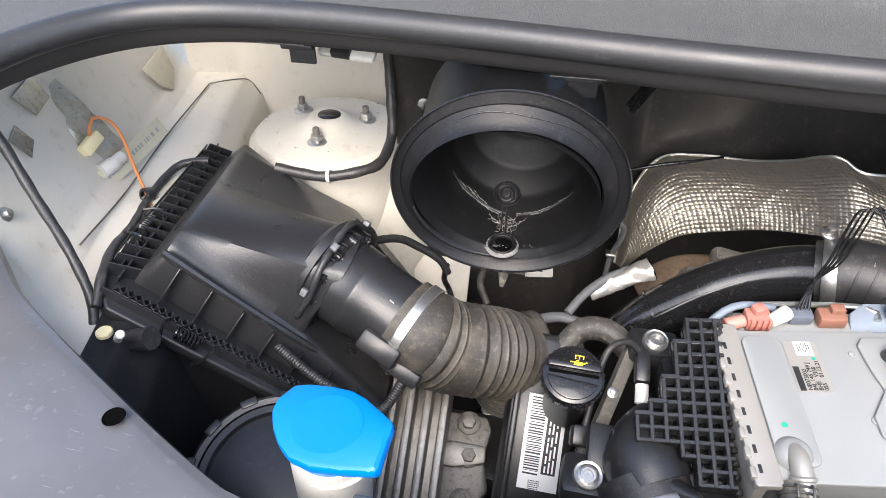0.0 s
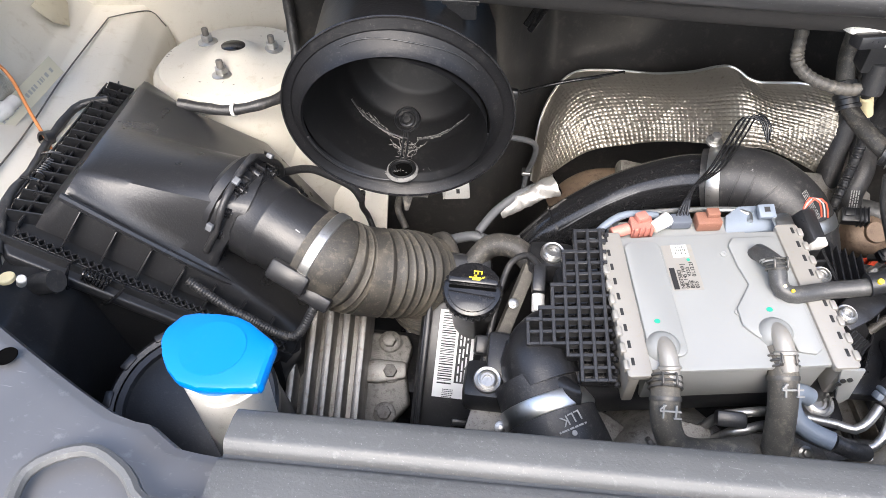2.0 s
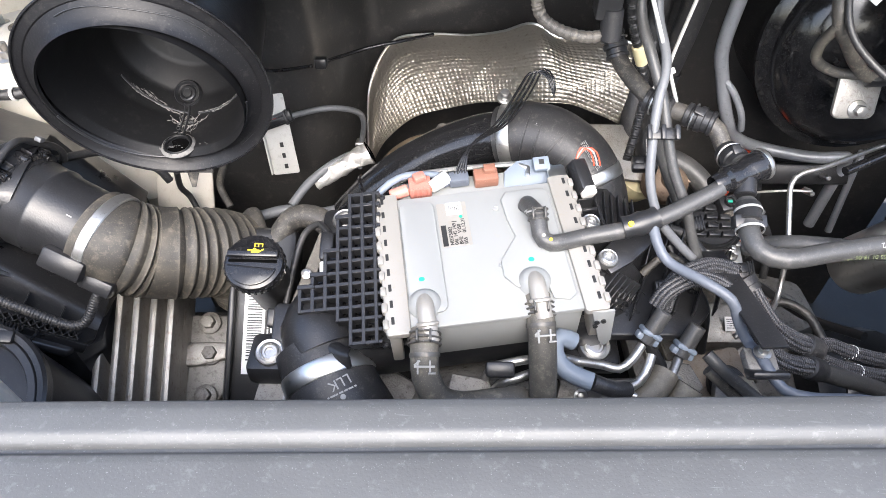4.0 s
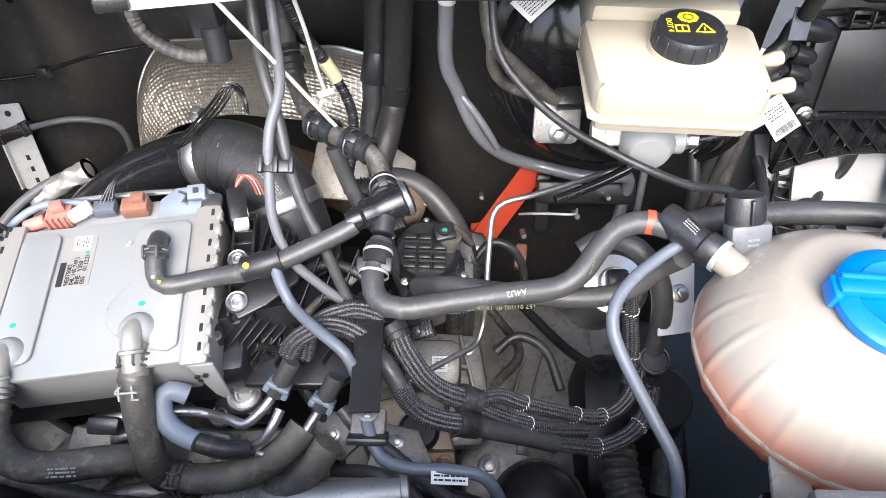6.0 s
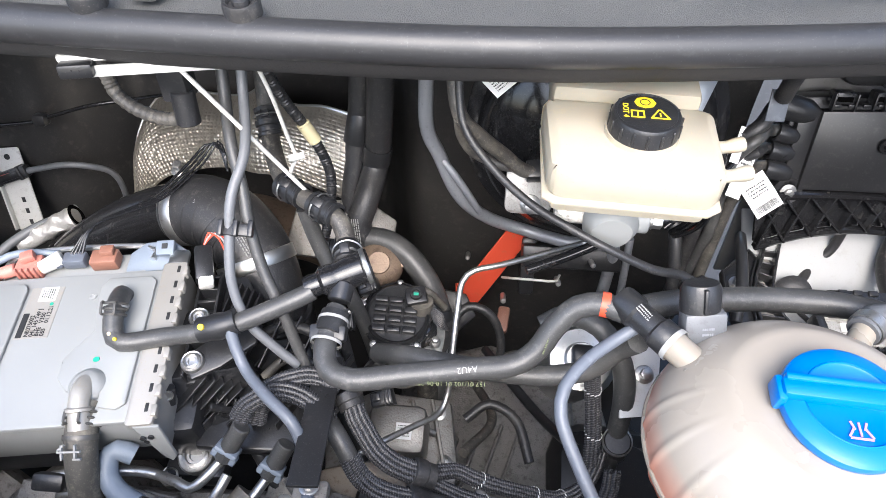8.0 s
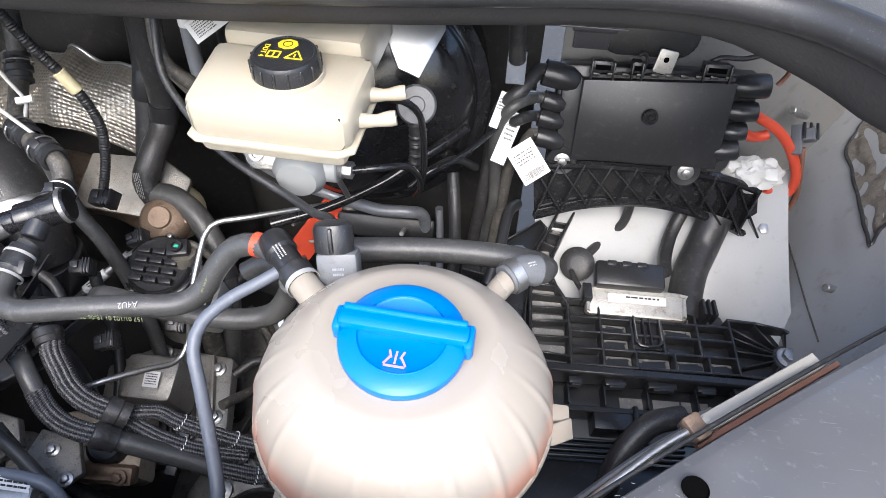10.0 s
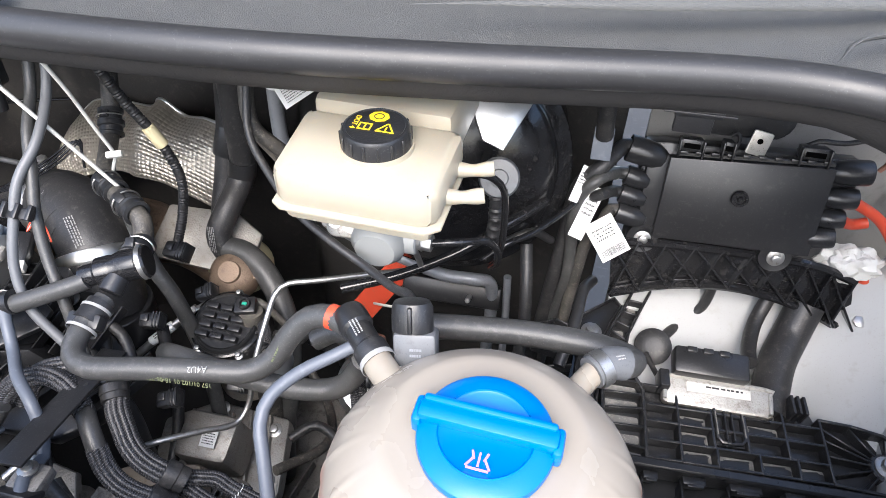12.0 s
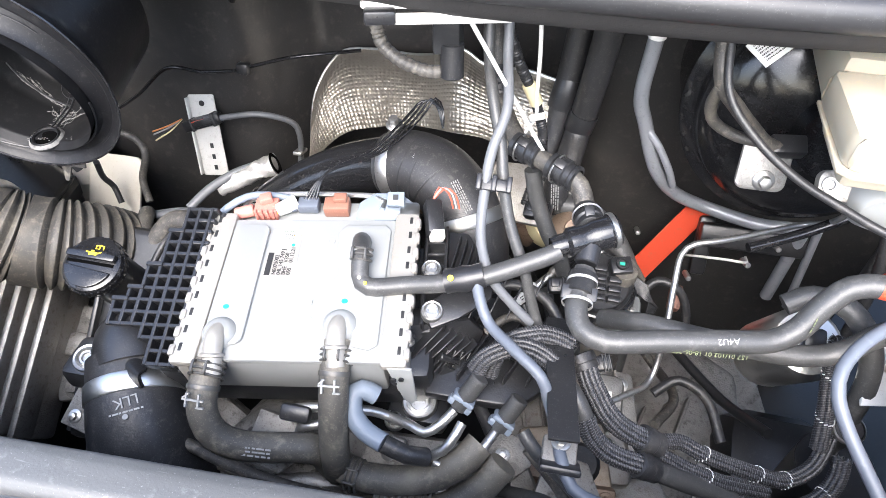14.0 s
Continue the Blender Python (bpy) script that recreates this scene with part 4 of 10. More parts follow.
def mouth(f, deg, grow=0.0, back=0.0):
    """A point of the sloping rim: f is 0 on the outer edge, 1 on the inner one."""
    c = Vector((-0.5076, 0.5018, 1.2856)).lerp(Vector((-0.5095, 0.4957, 1.2794)), f)
    n = Vector((0.091, -0.984, -0.153)).lerp(Vector((0.105, -0.953, -0.284)), f).normalized()
    m = axes(c, n, (1, 0, 0))
    r = 0.1069 + (0.0854 - 0.1069) * f + grow
    return m @ Vector((r * math.cos(radians(deg)), r * math.sin(radians(deg)), -back))


def hoop(stations, n=112):
    """A turned skin through rings of points; each station gives (f, grow, back)."""
    bm = mk()
    rings = [[bm.verts.new(mouth(f, 360 * j / n, gr, bk)) for j in range(n)] for f, gr, bk in stations]
    for a, b in zip(rings, rings[1:]):
        for j in range(n):
            bm.faces.new((a[j], a[(j + 1) % n], b[(j + 1) % n], b[j]))
    return bm


for m in (rim_mat, bowl_mat):
    m.node_tree.nodes["Principled BSDF"].inputs["Specular IOR Level"].default_value = 0.28
part("flange", hoop([(0.0, -0.0005, 0.0008), (0.12, 0.0, 0.0022), (0.35, 0.0, 0.0048), (0.40, 0.0, 0.0052), (0.46, 0.0, 0.0068), (0.8, 0.0, 0.006), (0.93, 0.0, 0.003), (1.0, 0.001, 0.0012), (1.0, -0.0005, 0.004)]), rim_mat, dish, "sloping glossy outer rim")
part("skirt", hoop([(0.0, 0.0002, 0.0), (0.0, -0.001, 0.003), (0.0, -0.010, 0.010), (0.0, -0.0155, 0.026), (0.0, -0.0165, 0.12)]), rim_mat, dish, "outer wall running back to the bulkhead")
# gloss bead added to give the rim its thin highlight
part("rim_edge", tube([mouth(0.0, a, -0.0004, -0.0002) for a in range(0, 361, 5)], 0.0011, 8), gloss, dish, "thin gloss black bead on the edge of the rim")
part("inner_edge", tube([mouth(1.0, a, 0.0005 + 0.0007 * math.sin(radians(a * 5)), 0.0005) for a in range(-172, -7, 4)], 0.0011, 8), plastic_fine, dish, "thin wavy lip inside the mouth")
for a0, a1, fr in ((38, 118, 0.62), (200, 262, 0.25), (272, 330, 0.3)):
    part("moulding_line", tube([mouth(fr + 0.05 * math.sin(radians(a * 6)), a, 0.0, 0.0052) for a in range(a0, a1, 4)], 0.0005, 6), plastic_fine, dish, "fine moulding line")
# the inside: floor below, a wall that rises behind it, the roof above (y, z of floor and roof, half width)
DUCT = [(0.5185, 1.1985, 0.4725, 1.3605, 0.0853), (0.5260, 1.2040, 0.492, 1.3600, 0.0842), (0.5480, 1.2055, 0.525, 1.3570, 0.0815), (0.5740, 1.2070, 0.565, 1.3520, 0.0765), (0.5990, 1.2190, 0.598, 1.3440, 0.0680), (0.6200, 1.2420, 0.618, 1.3320, 0.0520), (0.6300, 1.2700, 0.629, 1.3100, 0.0280), (0.6320, 1.2890, 0.632, 1.2910, 0.0010)]


def duct_pt(k, deg, lift=0.0):
    """A point of the inside: k runs from the mouth to the far end, deg from the middle of the floor."""
    i = min(int(k), len(DUCT) - 2)
    w = k - i
    fy, fz, ry, rz, hw = (p + (q - p) * w for p, q in zip(DUCT[i], DUCT[i + 1]))
    a = radians(deg)
    k2 = 1.0 - lift / max(hw, 0.01)
    c, s = math.cos(a) * k2, math.sin(a) * k2
    return Vector((-0.5105 + hw * s, (fy + ry) / 2 + (fy - ry) / 2 * c, (fz + rz) / 2 + (fz - rz) / 2 * c))


part("bowl", sheet(lambda u, v: duct_pt(v * (len(DUCT) - 1.001), 360 * u), 96, 56), bowl_mat, dish, "glossy black inside of the duct", smooth=70)
part("boss", lathe(axes((-0.5195, 0.5985, 1.2195), (0.0, -0.62, 0.78)), [(0.0150, -0.004), (0.0146, 0.003), (0.0132, 0.0046), (0.0118, 0.0030), (0.0108, 0.0012), (0.0090, 0.0014), (0.0082, 0.0040), (0.0068, 0.0048), (0.0056, 0.0030), (0.0048, 0.0026), (0.0040, 0.0046), (0, 0.0050)], 32), plastic_fine, dish, "ringed boss on the back wall")
part("drain", lathe(axes((-0.5136, 0.5285, 1.2045), (0.0, -0.12, 1)), [(0.0155, -0.004), (0.0140, 0.0020), (0.0125, 0.0034), (0.0112, 0.0026), (0.0106, -0.003)], 36), bowl_mat, dish, "ring of the drain hole")
part("drain_hole", lathe(axes((-0.5136, 0.5285, 1.2046), (0.0, -0.12, 1)), [(0.0108, 0.0), (0, 0.0)], 28), hole_shade, dish, "black disc for the shade of the drain hole")
for dx in (-0.0024, 0.0024):
    part("web", tube([(-0.5190 + dx, 0.5880, 1.2145), (-0.5180 + dx, 0.574, 1.2085), (-0.5165 + dx, 0.556, 1.2072), (-0.5150 + dx, 0.5430, 1.2066)], 0.0011, 8), plastic_fine, dish, "raised rib")
for a0, a1, rr in ((-64, -4, 0.0010), (4, 58, 0.0007)):
    part("fold_line", tube([duct_pt(3.15 + 0.3 * abs(a) / 60, a, 0.0004) for a in range(a0, a1 + 1, 4)], rr, 8), plastic_fine, dish, "soft fold where floor meets wall")
frng = random.Random(12)


def dust_mark(k0, d0, k1, d1, r, wob):
    """A ragged streak of dry dust on the inside of the duct."""
    pts = [duct_pt(k0 + (k1 - k0) * q / 6 + frng.uniform(-wob, wob), d0 + (d1 - d0) * q / 6 + frng.uniform(-wob, wob) * 14, 0.0002) for q in range(7)]
    part("dust_fleck", tube(pts, r, 5, 0.0015, lambda s, ph=frng.uniform(0, 6): 0.55 + 0.5 * math.sin(s * 1100 + ph)), dust_streak, dish, "dry dust streak")


for q in range(9):
    dust_mark(3.45 + 0.02 * q, -56 + 2 * q, 3.12, -10 + frng.uniform(-6, 4), frng.uniform(0.0003, 0.0008), 0.05)
for q in range(6):
    dust_mark(3.2, 4, 3.2 + 0.05 * q, 24 + 5 * q, frng.uniform(0.0003, 0.0007), 0.05)
for q in range(22):
    dust_mark(3.2 - frng.uniform(0, 0.5), frng.gauss(-3, 7), 2.0 + frng.uniform(-0.3, 0.6), frng.gauss(-2.5, 4), frng.uniform(0.0002, 0.0006), 0.12)
for q in range(26):
    k0, d0 = frng.uniform(0.6, 1.6), frng.gauss(-2, 7)
    dust_mark(k0, d0, k0 + frng.uniform(-0.2, 0.2), d0 + frng.uniform(-3, 3), frng.uniform(0.0002, 0.0005), 0.06)
part("dust_fleck", lathe(axes((-0.5136, 0.5285, 1.2052), (0.0, -0.12, 1)), [(0.0172, -0.0010), (0.0160, 0.0012), (0.0146, 0.0022)], 28), dust_streak, dish, "dust round the drain")
tabm = axes((-0.5105, 0.5360, 1.172), (0, -0.9, 0.4))
tb = prism(tabm, [(-0.022, 0.008), (0.022, 0.008), (0.022, -0.006), (0.006, -0.006), (0.001, -0.022), (-0.003, -0.022), (-0.006, -0.006), (-0.022, -0.006)], 0.0025, 0.0006)
part("bracket_tab", tb, rubber_dusty, dish, "dusty pointed tab below the rim")


# ---- engine: cooler, manifold, covers ----
CA = Vector((0.146, 0.0215, 0.006)).normalized()
CB = Vector((-0.024, 0.1365, 0.018)).normalized()
CN = CA.cross(CB).normalized()
CB = CN.cross(CA).normalized()
C0 = Vector((-0.2075, 0.417, 1.1755))
CM = Matrix.Translation(C0) @ Matrix((CA, CB, CN)).transposed().to_4x4()


def cl(a, b, c=0.0):
    return CM @ Vector((a, b, c))


cooler = thing("charge_air_cooler", C0 - CN * 0.05, "silver aluminium charge air cooler with a printed top plate", "charge air cooler")
part("core", box(CM @ Matrix.Translation((0, 0, -0.03)), 0.150, 0.140, 0.05, 0.003), alu_plate, cooler)
part("top_plate", box(CM @ Matrix.Translation((0, 0, -0.003)), 0.154, 0.145, 0.006, 0.0025), alu_plate, cooler)


def rounded(x0, y0, x1, y1, r, n=5):
    pts = []
    for cx, cy, a0 in ((x1 - r, y1 - r, 0), (x0 + r, y1 - r, 90), (x0 + r, y0 + r, 180), (x1 - r, y0 + r, 270)):
        pts += [(cx + r * math.cos(radians(a0 + 90 * k / n)), cy + r * math.sin(radians(a0 + 90 * k / n))) for k in range(n + 1)]
    return pts


part("raised_channel", prism(CM, rounded(-0.073, -0.060, -0.040, 0.064, 0.008), 0.0034, 0.0016), alu_plate, cooler)
part("raised_channel", prism(CM, [(0.030, 0.064), (0.066, 0.064), (0.071, 0.058), (0.071, -0.058), (0.064, -0.063), (0.05, -0.06), (0.048, -0.045), (0.022, -0.045), (0.012, -0.032), (0.012, -0.015), (0.03, 0.01), (0.026, 0.03), (0.024, 0.055)], 0.0032, 0.0014), alu_plate, cooler)
for sgn in (-1, 1):
    fl = part("flange", prism(CM @ Matrix.Translation((sgn * 0.0845, 0, -0.004)), rounded(-0.0105, -0.077, 0.0105, 0.077, 0.003), 0.007, 0.001), flange_alu, cooler, "crimped side flange")
    part("flange_side", box(CM @ Matrix.Translation((sgn * 0.088, 0, -0.025)), 0.01, 0.15, 0.045, 0.002), flange_alu, cooler)
    for k in range(9):
        b = -0.066 + 0.0165 * k
        part("crimp_tab", box(CM @ Matrix.Translation((sgn * 0.0945, b, 0.001)), 0.0055, 0.010, 0.008, 0.002), flange_alu, fl)
        # black inlay drawn as the shade in the slot
        part("crimp_slot", box(CM @ Matrix.Translation((sgn * 0.0885, b + 0.003, 0.0026)), 0.003, 0.0075, 0.0016, 0.0006), ink, fl)
part("corner_tab", prism(CM @ Matrix.Translation((0.0845, 0.077, -0.002)), rounded(-0.008, -0.004, 0.010, 0.015, 0.004), 0.004, 0.001), alu, cooler)
skirt = prism(axes(cl(0.088, -0.079, -0.03), (0.1, -1, 0), (1, 0, 0)), [(-0.010, 0.03), (0.010, 0.03), (0.013, -0.012), (0.008, -0.020), (0.002, -0.012)], 0.003, 0.001)
cpl = part("corner_plate", skirt, alu_plate, cooler, "perforated corner plate")
for k in range(4):
    # black spots stand for the dark of the perforations
    part("plate_hole", lathe(axes(cl(0.084 + 0.006 * (k % 2), -0.0815 + 0.0006 * k, -0.012 - 0.008 * (k // 2)), (0.1, -1, 0)), [(0.0022, -0.001), (0.0022, 0.0006), (0, 0.0006)], 12), ink, cpl)
for a, b0 in ((-0.0600, -0.052), (0.0375, -0.043)):
    part("stub_dome", lathe(axes(cl(a, b0 + 0.003, 0.0), CN), [(0.0150, 0.0), (0.0140, 0.0035), (0.0110, 0.0070), (0.0085, 0.0090), (0, 0.0100)], 28), alu_plate, cooler, "pressed dome under the stub pipe")
    pipe = part("coolant_stub", tube([cl(a, b0 + 0.004, 0.003), cl(a, b0 - 0.004, 0.0075), cl(a, b0 - 0.012, 0.0070), cl(a + 0.0005, b0 - 0.022, 0.0030), cl(a + 0.001, b0 - 0.032, -0.003)], 0.0078, 18, 0.004), flange_alu, cooler, "pale metal stub pipe")
    part("stub_ring", lathe(axes(cl(a, b0 - 0.019, 0.0046), cl(a, b0 - 0.030, -0.002) - cl(a, b0 - 0.019, 0.0046)), [(0.0080, -0.002), (0.0096, -0.001), (0.0096, 0.001), (0.0080, 0.002)], 24), flange_alu, pipe)
for p in ((-0.0600, -0.025), (0.0390, -0.018)):
    part("green_dot", lathe(CM @ Matrix.Translation((p[0], p[1], 0.0032)), [(0, 0.0005), (0.0026, 0.0005), (0.0028, 0.0)], 14, squash=0.85), green_dot, cooler)
part("green_dot", lathe(CM @ Matrix.Translation((-0.016, 0.042, 0)), [(0, 0.0006), (0.0016, 0.0006), (0.0018, 0.0)], 12), green_dot, cooler)
part("yellow_dot", lathe(CM @ Matrix.Translation((-0.0165, 0.053, 0)), [(0, 0.0006), (0.0012, 0.0006), (0.0014, 0.0)], 12), yellow, cooler)
for p in ((0.018, 0.047), (0.013, -0.018)):
    part("dimple", lathe(CM @ Matrix.Translation((*p, 0.0)), [(0.0034, 0), (0.0032, 0.0012), (0.002, 0.0014), (0.0015, 0.0006), (0, 0.0006)], 16), alu_plate, cooler)
lab = part("print_label", prism(CM @ Matrix.Translation((0, 0, 0.0001)), rounded(-0.0375, 0.008, -0.0095, 0.060, 0.001), 0.0003, 0), flange_alu, cooler, "pale printed label", smooth=0)
tm = CM @ Matrix.Translation((0, 0, 0.0008)) @ pose(0, 0, 0, 0, 0, 90)
part("brand_block", box(tm @ Matrix.Translation((0.021, 0.0338, 0)), 0.024, 0.0048, 0.0004, 0), ink, lab, "dark block of print", smooth=0)
part("label_ground", box(tm @ Matrix.Translation((0.0525, 0.0215, -0.0004)), 0.0145, 0.0145, 0.0004, 0), label_mat, lab, "white ground of the printed square", smooth=0)
for k, (tx, off) in enumerate((("NE075002", 0.0), ("04L 145 749 J", 0.0), ("BHE   V350", 0.0), ("055    01.12.21", 0.0))):
    words(tx, tm @ Matrix.Translation((0.0095, 0.0278 - 0.0043 * k, 0)), 0.0050, ink, lab, "lettering", "LEFT")
bars(tm @ Matrix.Translation((0.0525, 0.0215, 0)), 0.011, 0.011, 6, ink, lab, "print_block", random.Random(8), cols=2)

# hoses from the cooler, with spring clips
def spring_clip(parent, p, d, r, mark=True):
    m = axes(p, d, (0, -0.6, 1))
    c = part("spring_clip", tube([m @ Vector((r * 1.06 * math.cos(a), r * 1.06 * math.sin(a), 0.0046)) for a in [0.262 * k for k in range(25)]], 0.0011, 8, 0.003), clip_wire, parent, "bent wire spring clip")
    for z in (0.0, -0.0046):
        part("clip_turn", tube([m @ Vector((r * 1.06 * math.cos(a), r * 1.06 * math.sin(a), z)) for a in [0.262 * k for k in range(25)]], 0.0011, 8, 0.003), clip_wire, c)
    for q in (-0.0055, 0.0055):
        part("clip_ear", tube([m @ Vector((r * 1.05, q, -0.005)), m @ Vector((r * 1.34, q, -0.004)), m @ Vector((r * 1.34, q, 0.004)), m @ Vector((r * 1.05, q, 0.005))], 0.0011, 8, 0.002), clip_wire, c)
    if mark:
        n = Vector((0.05, -0.72, 0.68))
        dd = Vector(d).normalized()
        mm2 = axes(Vector(p) + dd * 0.020 + n * (r * 1.0), n, dd)
        mk_bm = box(mm2, 0.0014, 0.017, 0.0022, 0)
        for s2 in (-0.0055, 0.0045):
            box(mm2 @ Matrix.Translation((0.0005, s2, 0)), 0.011, 0.0014, 0.0022, 0, mk_bm)
        box(mm2 @ Matrix.Translation((0.0055, 0.006, 0)), 0.0013, 0.006, 0.0022, 0, mk_bm)
        box(mm2 @ Matrix.Translation((-0.003, -0.006, 0)) @ pose(0, 0, 0, 0, 0, 40), 0.0013, 0.006, 0.0022, 0, mk_bm)
        part("paint_mark", mk_bm, white_ink, parent, smooth=0)


HL = [(-0.2590, 0.338, 1.1605), (-0.2585, 0.322, 1.1540), (-0.2570, 0.306, 1.1400), (-0.2470, 0.2965, 1.1210), (-0.2260, 0.2975, 1.1080), (-0.190, 0.308, 1.0990), (-0.172, 0.316, 1.085), (-0.168, 0.325, 1.04)]
h1 = hose("coolant_hose", HL, 0.0122, coolant_rubber, "dusty rubber coolant hose below the cooler", group="coolant hoses")
spring_clip(h1, Vector((-0.2587, 0.330, 1.1578)), (0.03, -0.9, -0.37), 0.0126)
collar(h1, (-0.2583, 0.3185, 1.1518), (0.05, -0.85, -0.55), 0.0124, 0.004, clip_wire, "clip_band", "grey spring band", screw=False)
HR = [(-0.1625, 0.372, 1.1655), (-0.1600, 0.352, 1.1580), (-0.1580, 0.334, 1.1390), (-0.1560, 0.319, 1.1110), (-0.1555, 0.312, 1.0880), (-0.160, 0.318, 1.05), (-0.175, 0.34, 1.015)]
h2 = hose("coolant_hose", HR, 0.0122, coolant_rubber, "dusty rubber coolant hose below the cooler", group="coolant hoses")
spring_clip(h2, Vector((-0.1610, 0.3600, 1.1615)), (0.1, -0.9, -0.37), 0.0126)
collar(h2, (-0.1598, 0.3490, 1.1555), (0.1, -0.8, -0.6), 0.0124, 0.004, clip_wire, "clip_band", "grey spring band", screw=False)
mp = axes((-0.2150, 0.2905, 1.1150), (0.05, -0.68, 0.73), (0.93, 0.28, -0.22))
bars(mp, 0.032, 0.009, 3, white_ink, h1)

manifold = thing("intake_manifold", (-0.24, 0.42, 1.08), "black ribbed plastic intake manifold with lattice walls", "intake manifold")
part("manifold_body", box(CM @ Matrix.Translation((-0.012, 0.005, -0.07)), 0.246, 0.14, 0.06, 0.01), plastic, manifold)
g0, g1, g2, g3 = (Vector(v) for v in ((-0.300, 0.340, 1.137), (-0.312, 0.474, 1.186), (-0.330, 0.468, 1.182), (-0.368, 0.357, 1.137)))
grid_n = (g3 - g0).cross(g1 - g0).normalized()
if grid_n.z < 0:
    grid_n = -grid_n


def bar_between(p, q, w, h, n):
    d = q - p
    return box(axes((p + q) / 2, n, d), d.length + w, w, h, 0.0006, seg=1)


# the lattice: square openings in rows that step outwards towards the front
LE1 = (g1 - g0).normalized()
LE2 = ((g3 - g0) - LE1 * (g3 - g0).dot(LE1)).normalized()
PR, PC = 0.0112, 0.0116
COLS = [2, 2, 3, 3, 3, 4, 4, 5, 6, 6, 3, 2, 2]


def lp(c, r, lift=0.0):
    """A point of the lattice: c openings out from the cooler, r openings down from the back."""
    return g0 + LE1 * (PR * (13 - r)) + LE2 * (PC * c) + grid_n * lift


for r in range(14):
    wide = max(COLS[min(r, 12)], COLS[max(r - 1, 0)])
    part("lattice_bar", bar_between(lp(-0.3, r), lp(wide, r), 0.0036, 0.013, grid_n), plastic_fine, manifold)
for c in range(7):
    rows_c = [r for r in range(13) if COLS[r] >= c]
    if rows_c:
        part("lattice_bar", bar_between(lp(c, rows_c[0], 0.0004), lp(c, rows_c[-1] + 1, 0.0004), 0.0036, 0.013, grid_n), plastic_fine, manifold)
for r in range(1, 13):
    if COLS[r] > COLS[r - 1]:
        part("lattice_bar", bar_between(lp(COLS[r - 1], r, 0.0008), lp(COLS[r], r, 0.0008), 0.0042, 0.015, grid_n), plastic_fine, manifold)
for r in range(13):
    part("lattice_back", box(axes((lp(0, r + 0.5) + lp(COLS[r], r + 0.5)) / 2 - grid_n * 0.016, grid_n, LE2), PC * COLS[r] + 0.004, PR + 0.001, 0.008, 0), gloss, manifold, smooth=0)
for r in range(14):
    part("edge_post", rod(lp(-0.55, r - 0.1, -0.004), lp(-0.55, r + 0.35, -0.004), 0.0032, n=12), plastic_fine, manifold)
part("scoop", sheet(lambda u, v: lp(2.2 + 5.5 * v, 13.2 - 4.5 * v * (1 - u) + 1.5 * u, -0.004 - 0.012 * v + 0.010 * math.sin(math.pi * u) - 0.02 * v * u), 12, 12, 0.003), plastic_fine, manifold, "smooth cover beside the lattice", smooth=60)
# right cheek: a slanting face with fine ribs, a ladder of cells and a screw boss
cheek = axes((-0.111, 0.395, 1.157), (0.531, -0.818, 0.221), (0.842, 0.481, -0.243))
part("cheek", prism(cheek @ Matrix.Translation((0, 0, -0.034)), [(-0.016, 0.004), (0.060, 0.004), (0.078, -0.012), (0.070, -0.050), (0.040, -0.062), (0.004, -0.066), (-0.016, -0.040)], 0.026, 0.003), plastic_fine, manifold)
for k in range(6):
    a, b = Vector((-0.003 + 0.0058 * k, -0.036 - 0.0048 * k, 0)), Vector((0.030 + 0.0075 * k, 0.006 - 0.0045 * k, 0))
    d = b - a
    ang = math.degrees(math.atan2(d.y, d.x))
    m = cheek @ Matrix.Translation((a + b) / 2 + Vector((0, 0, -0.004))) @ pose(0, 0, 0, 0, 0, ang)
    part("cheek_rib", box(m, d.length, 0.0014, 0.012, 0.0004, seg=1), plastic_fine, manifold)
    part("cheek_rib", box(m @ Matrix.Translation((-d.length / 2, 0.002, 0)), 0.0014, 0.0054, 0.012, 0.0004, seg=1), plastic_fine, manifold)
for k in range(6):
    part("cheek_grid", box(cheek @ Matrix.Translation((0.036 + 0.0075 * k, -0.030 - 0.002 * k, -0.004)) @ pose(0, 0, 0, 0, 0, -18), 0.0014, 0.024, 0.012, 0.0003, seg=1), plastic_fine, manifold)
top = CM @ Matrix.Translation((0.110, 0.0, -0.022))
part("cheek_top", prism(top @ Matrix.Translation((0, 0, -0.02)), [(-0.012, 0.085), (0.030, 0.08), (0.046, 0.045), (0.040, 0.010), (0.0, -0.028), (-0.012, -0.030)], 0.014, 0.003), plastic, manifold)
for k in range(8):
    part("cheek_cell", box(top @ Matrix.Translation((0.001, -0.022 + 0.0135 * k, 0.0)), 0.018, 0.0028, 0.013, 0.0005, seg=1), plastic_fine, manifold)
for q in (-0.008, 0.010):
    part("cheek_rail", box(top @ Matrix.Translation((q, 0.025, 0.0)), 0.0028, 0.105, 0.014, 0.0005, seg=1), plastic_fine, manifold)
for k in range(5):
    part("cheek_grid", box(top @ Matrix.Translation((0.018 + 0.006 * k, 0.048 - 0.004 * k, -0.002)) @ pose(0, 0, 0, 0, 0, -12), 0.0014, 0.044, 0.010, 0.0003, seg=1), plastic_fine, manifold)
part("screw_boss", box(cheek @ Matrix.Translation((0.0, -0.006, 0.000)), 0.013, 0.017, 0.010, 0.002), plastic_fine, manifold)
part("boss_screw", lathe(cheek @ Matrix.Translation((0.0, -0.002, 0.005)), [(0.0046, 0.0), (0.0044, 0.002), (0.0034, 0.0022), (0.003, 0.0008), (0, 0.0008)], 18), steel, manifold)
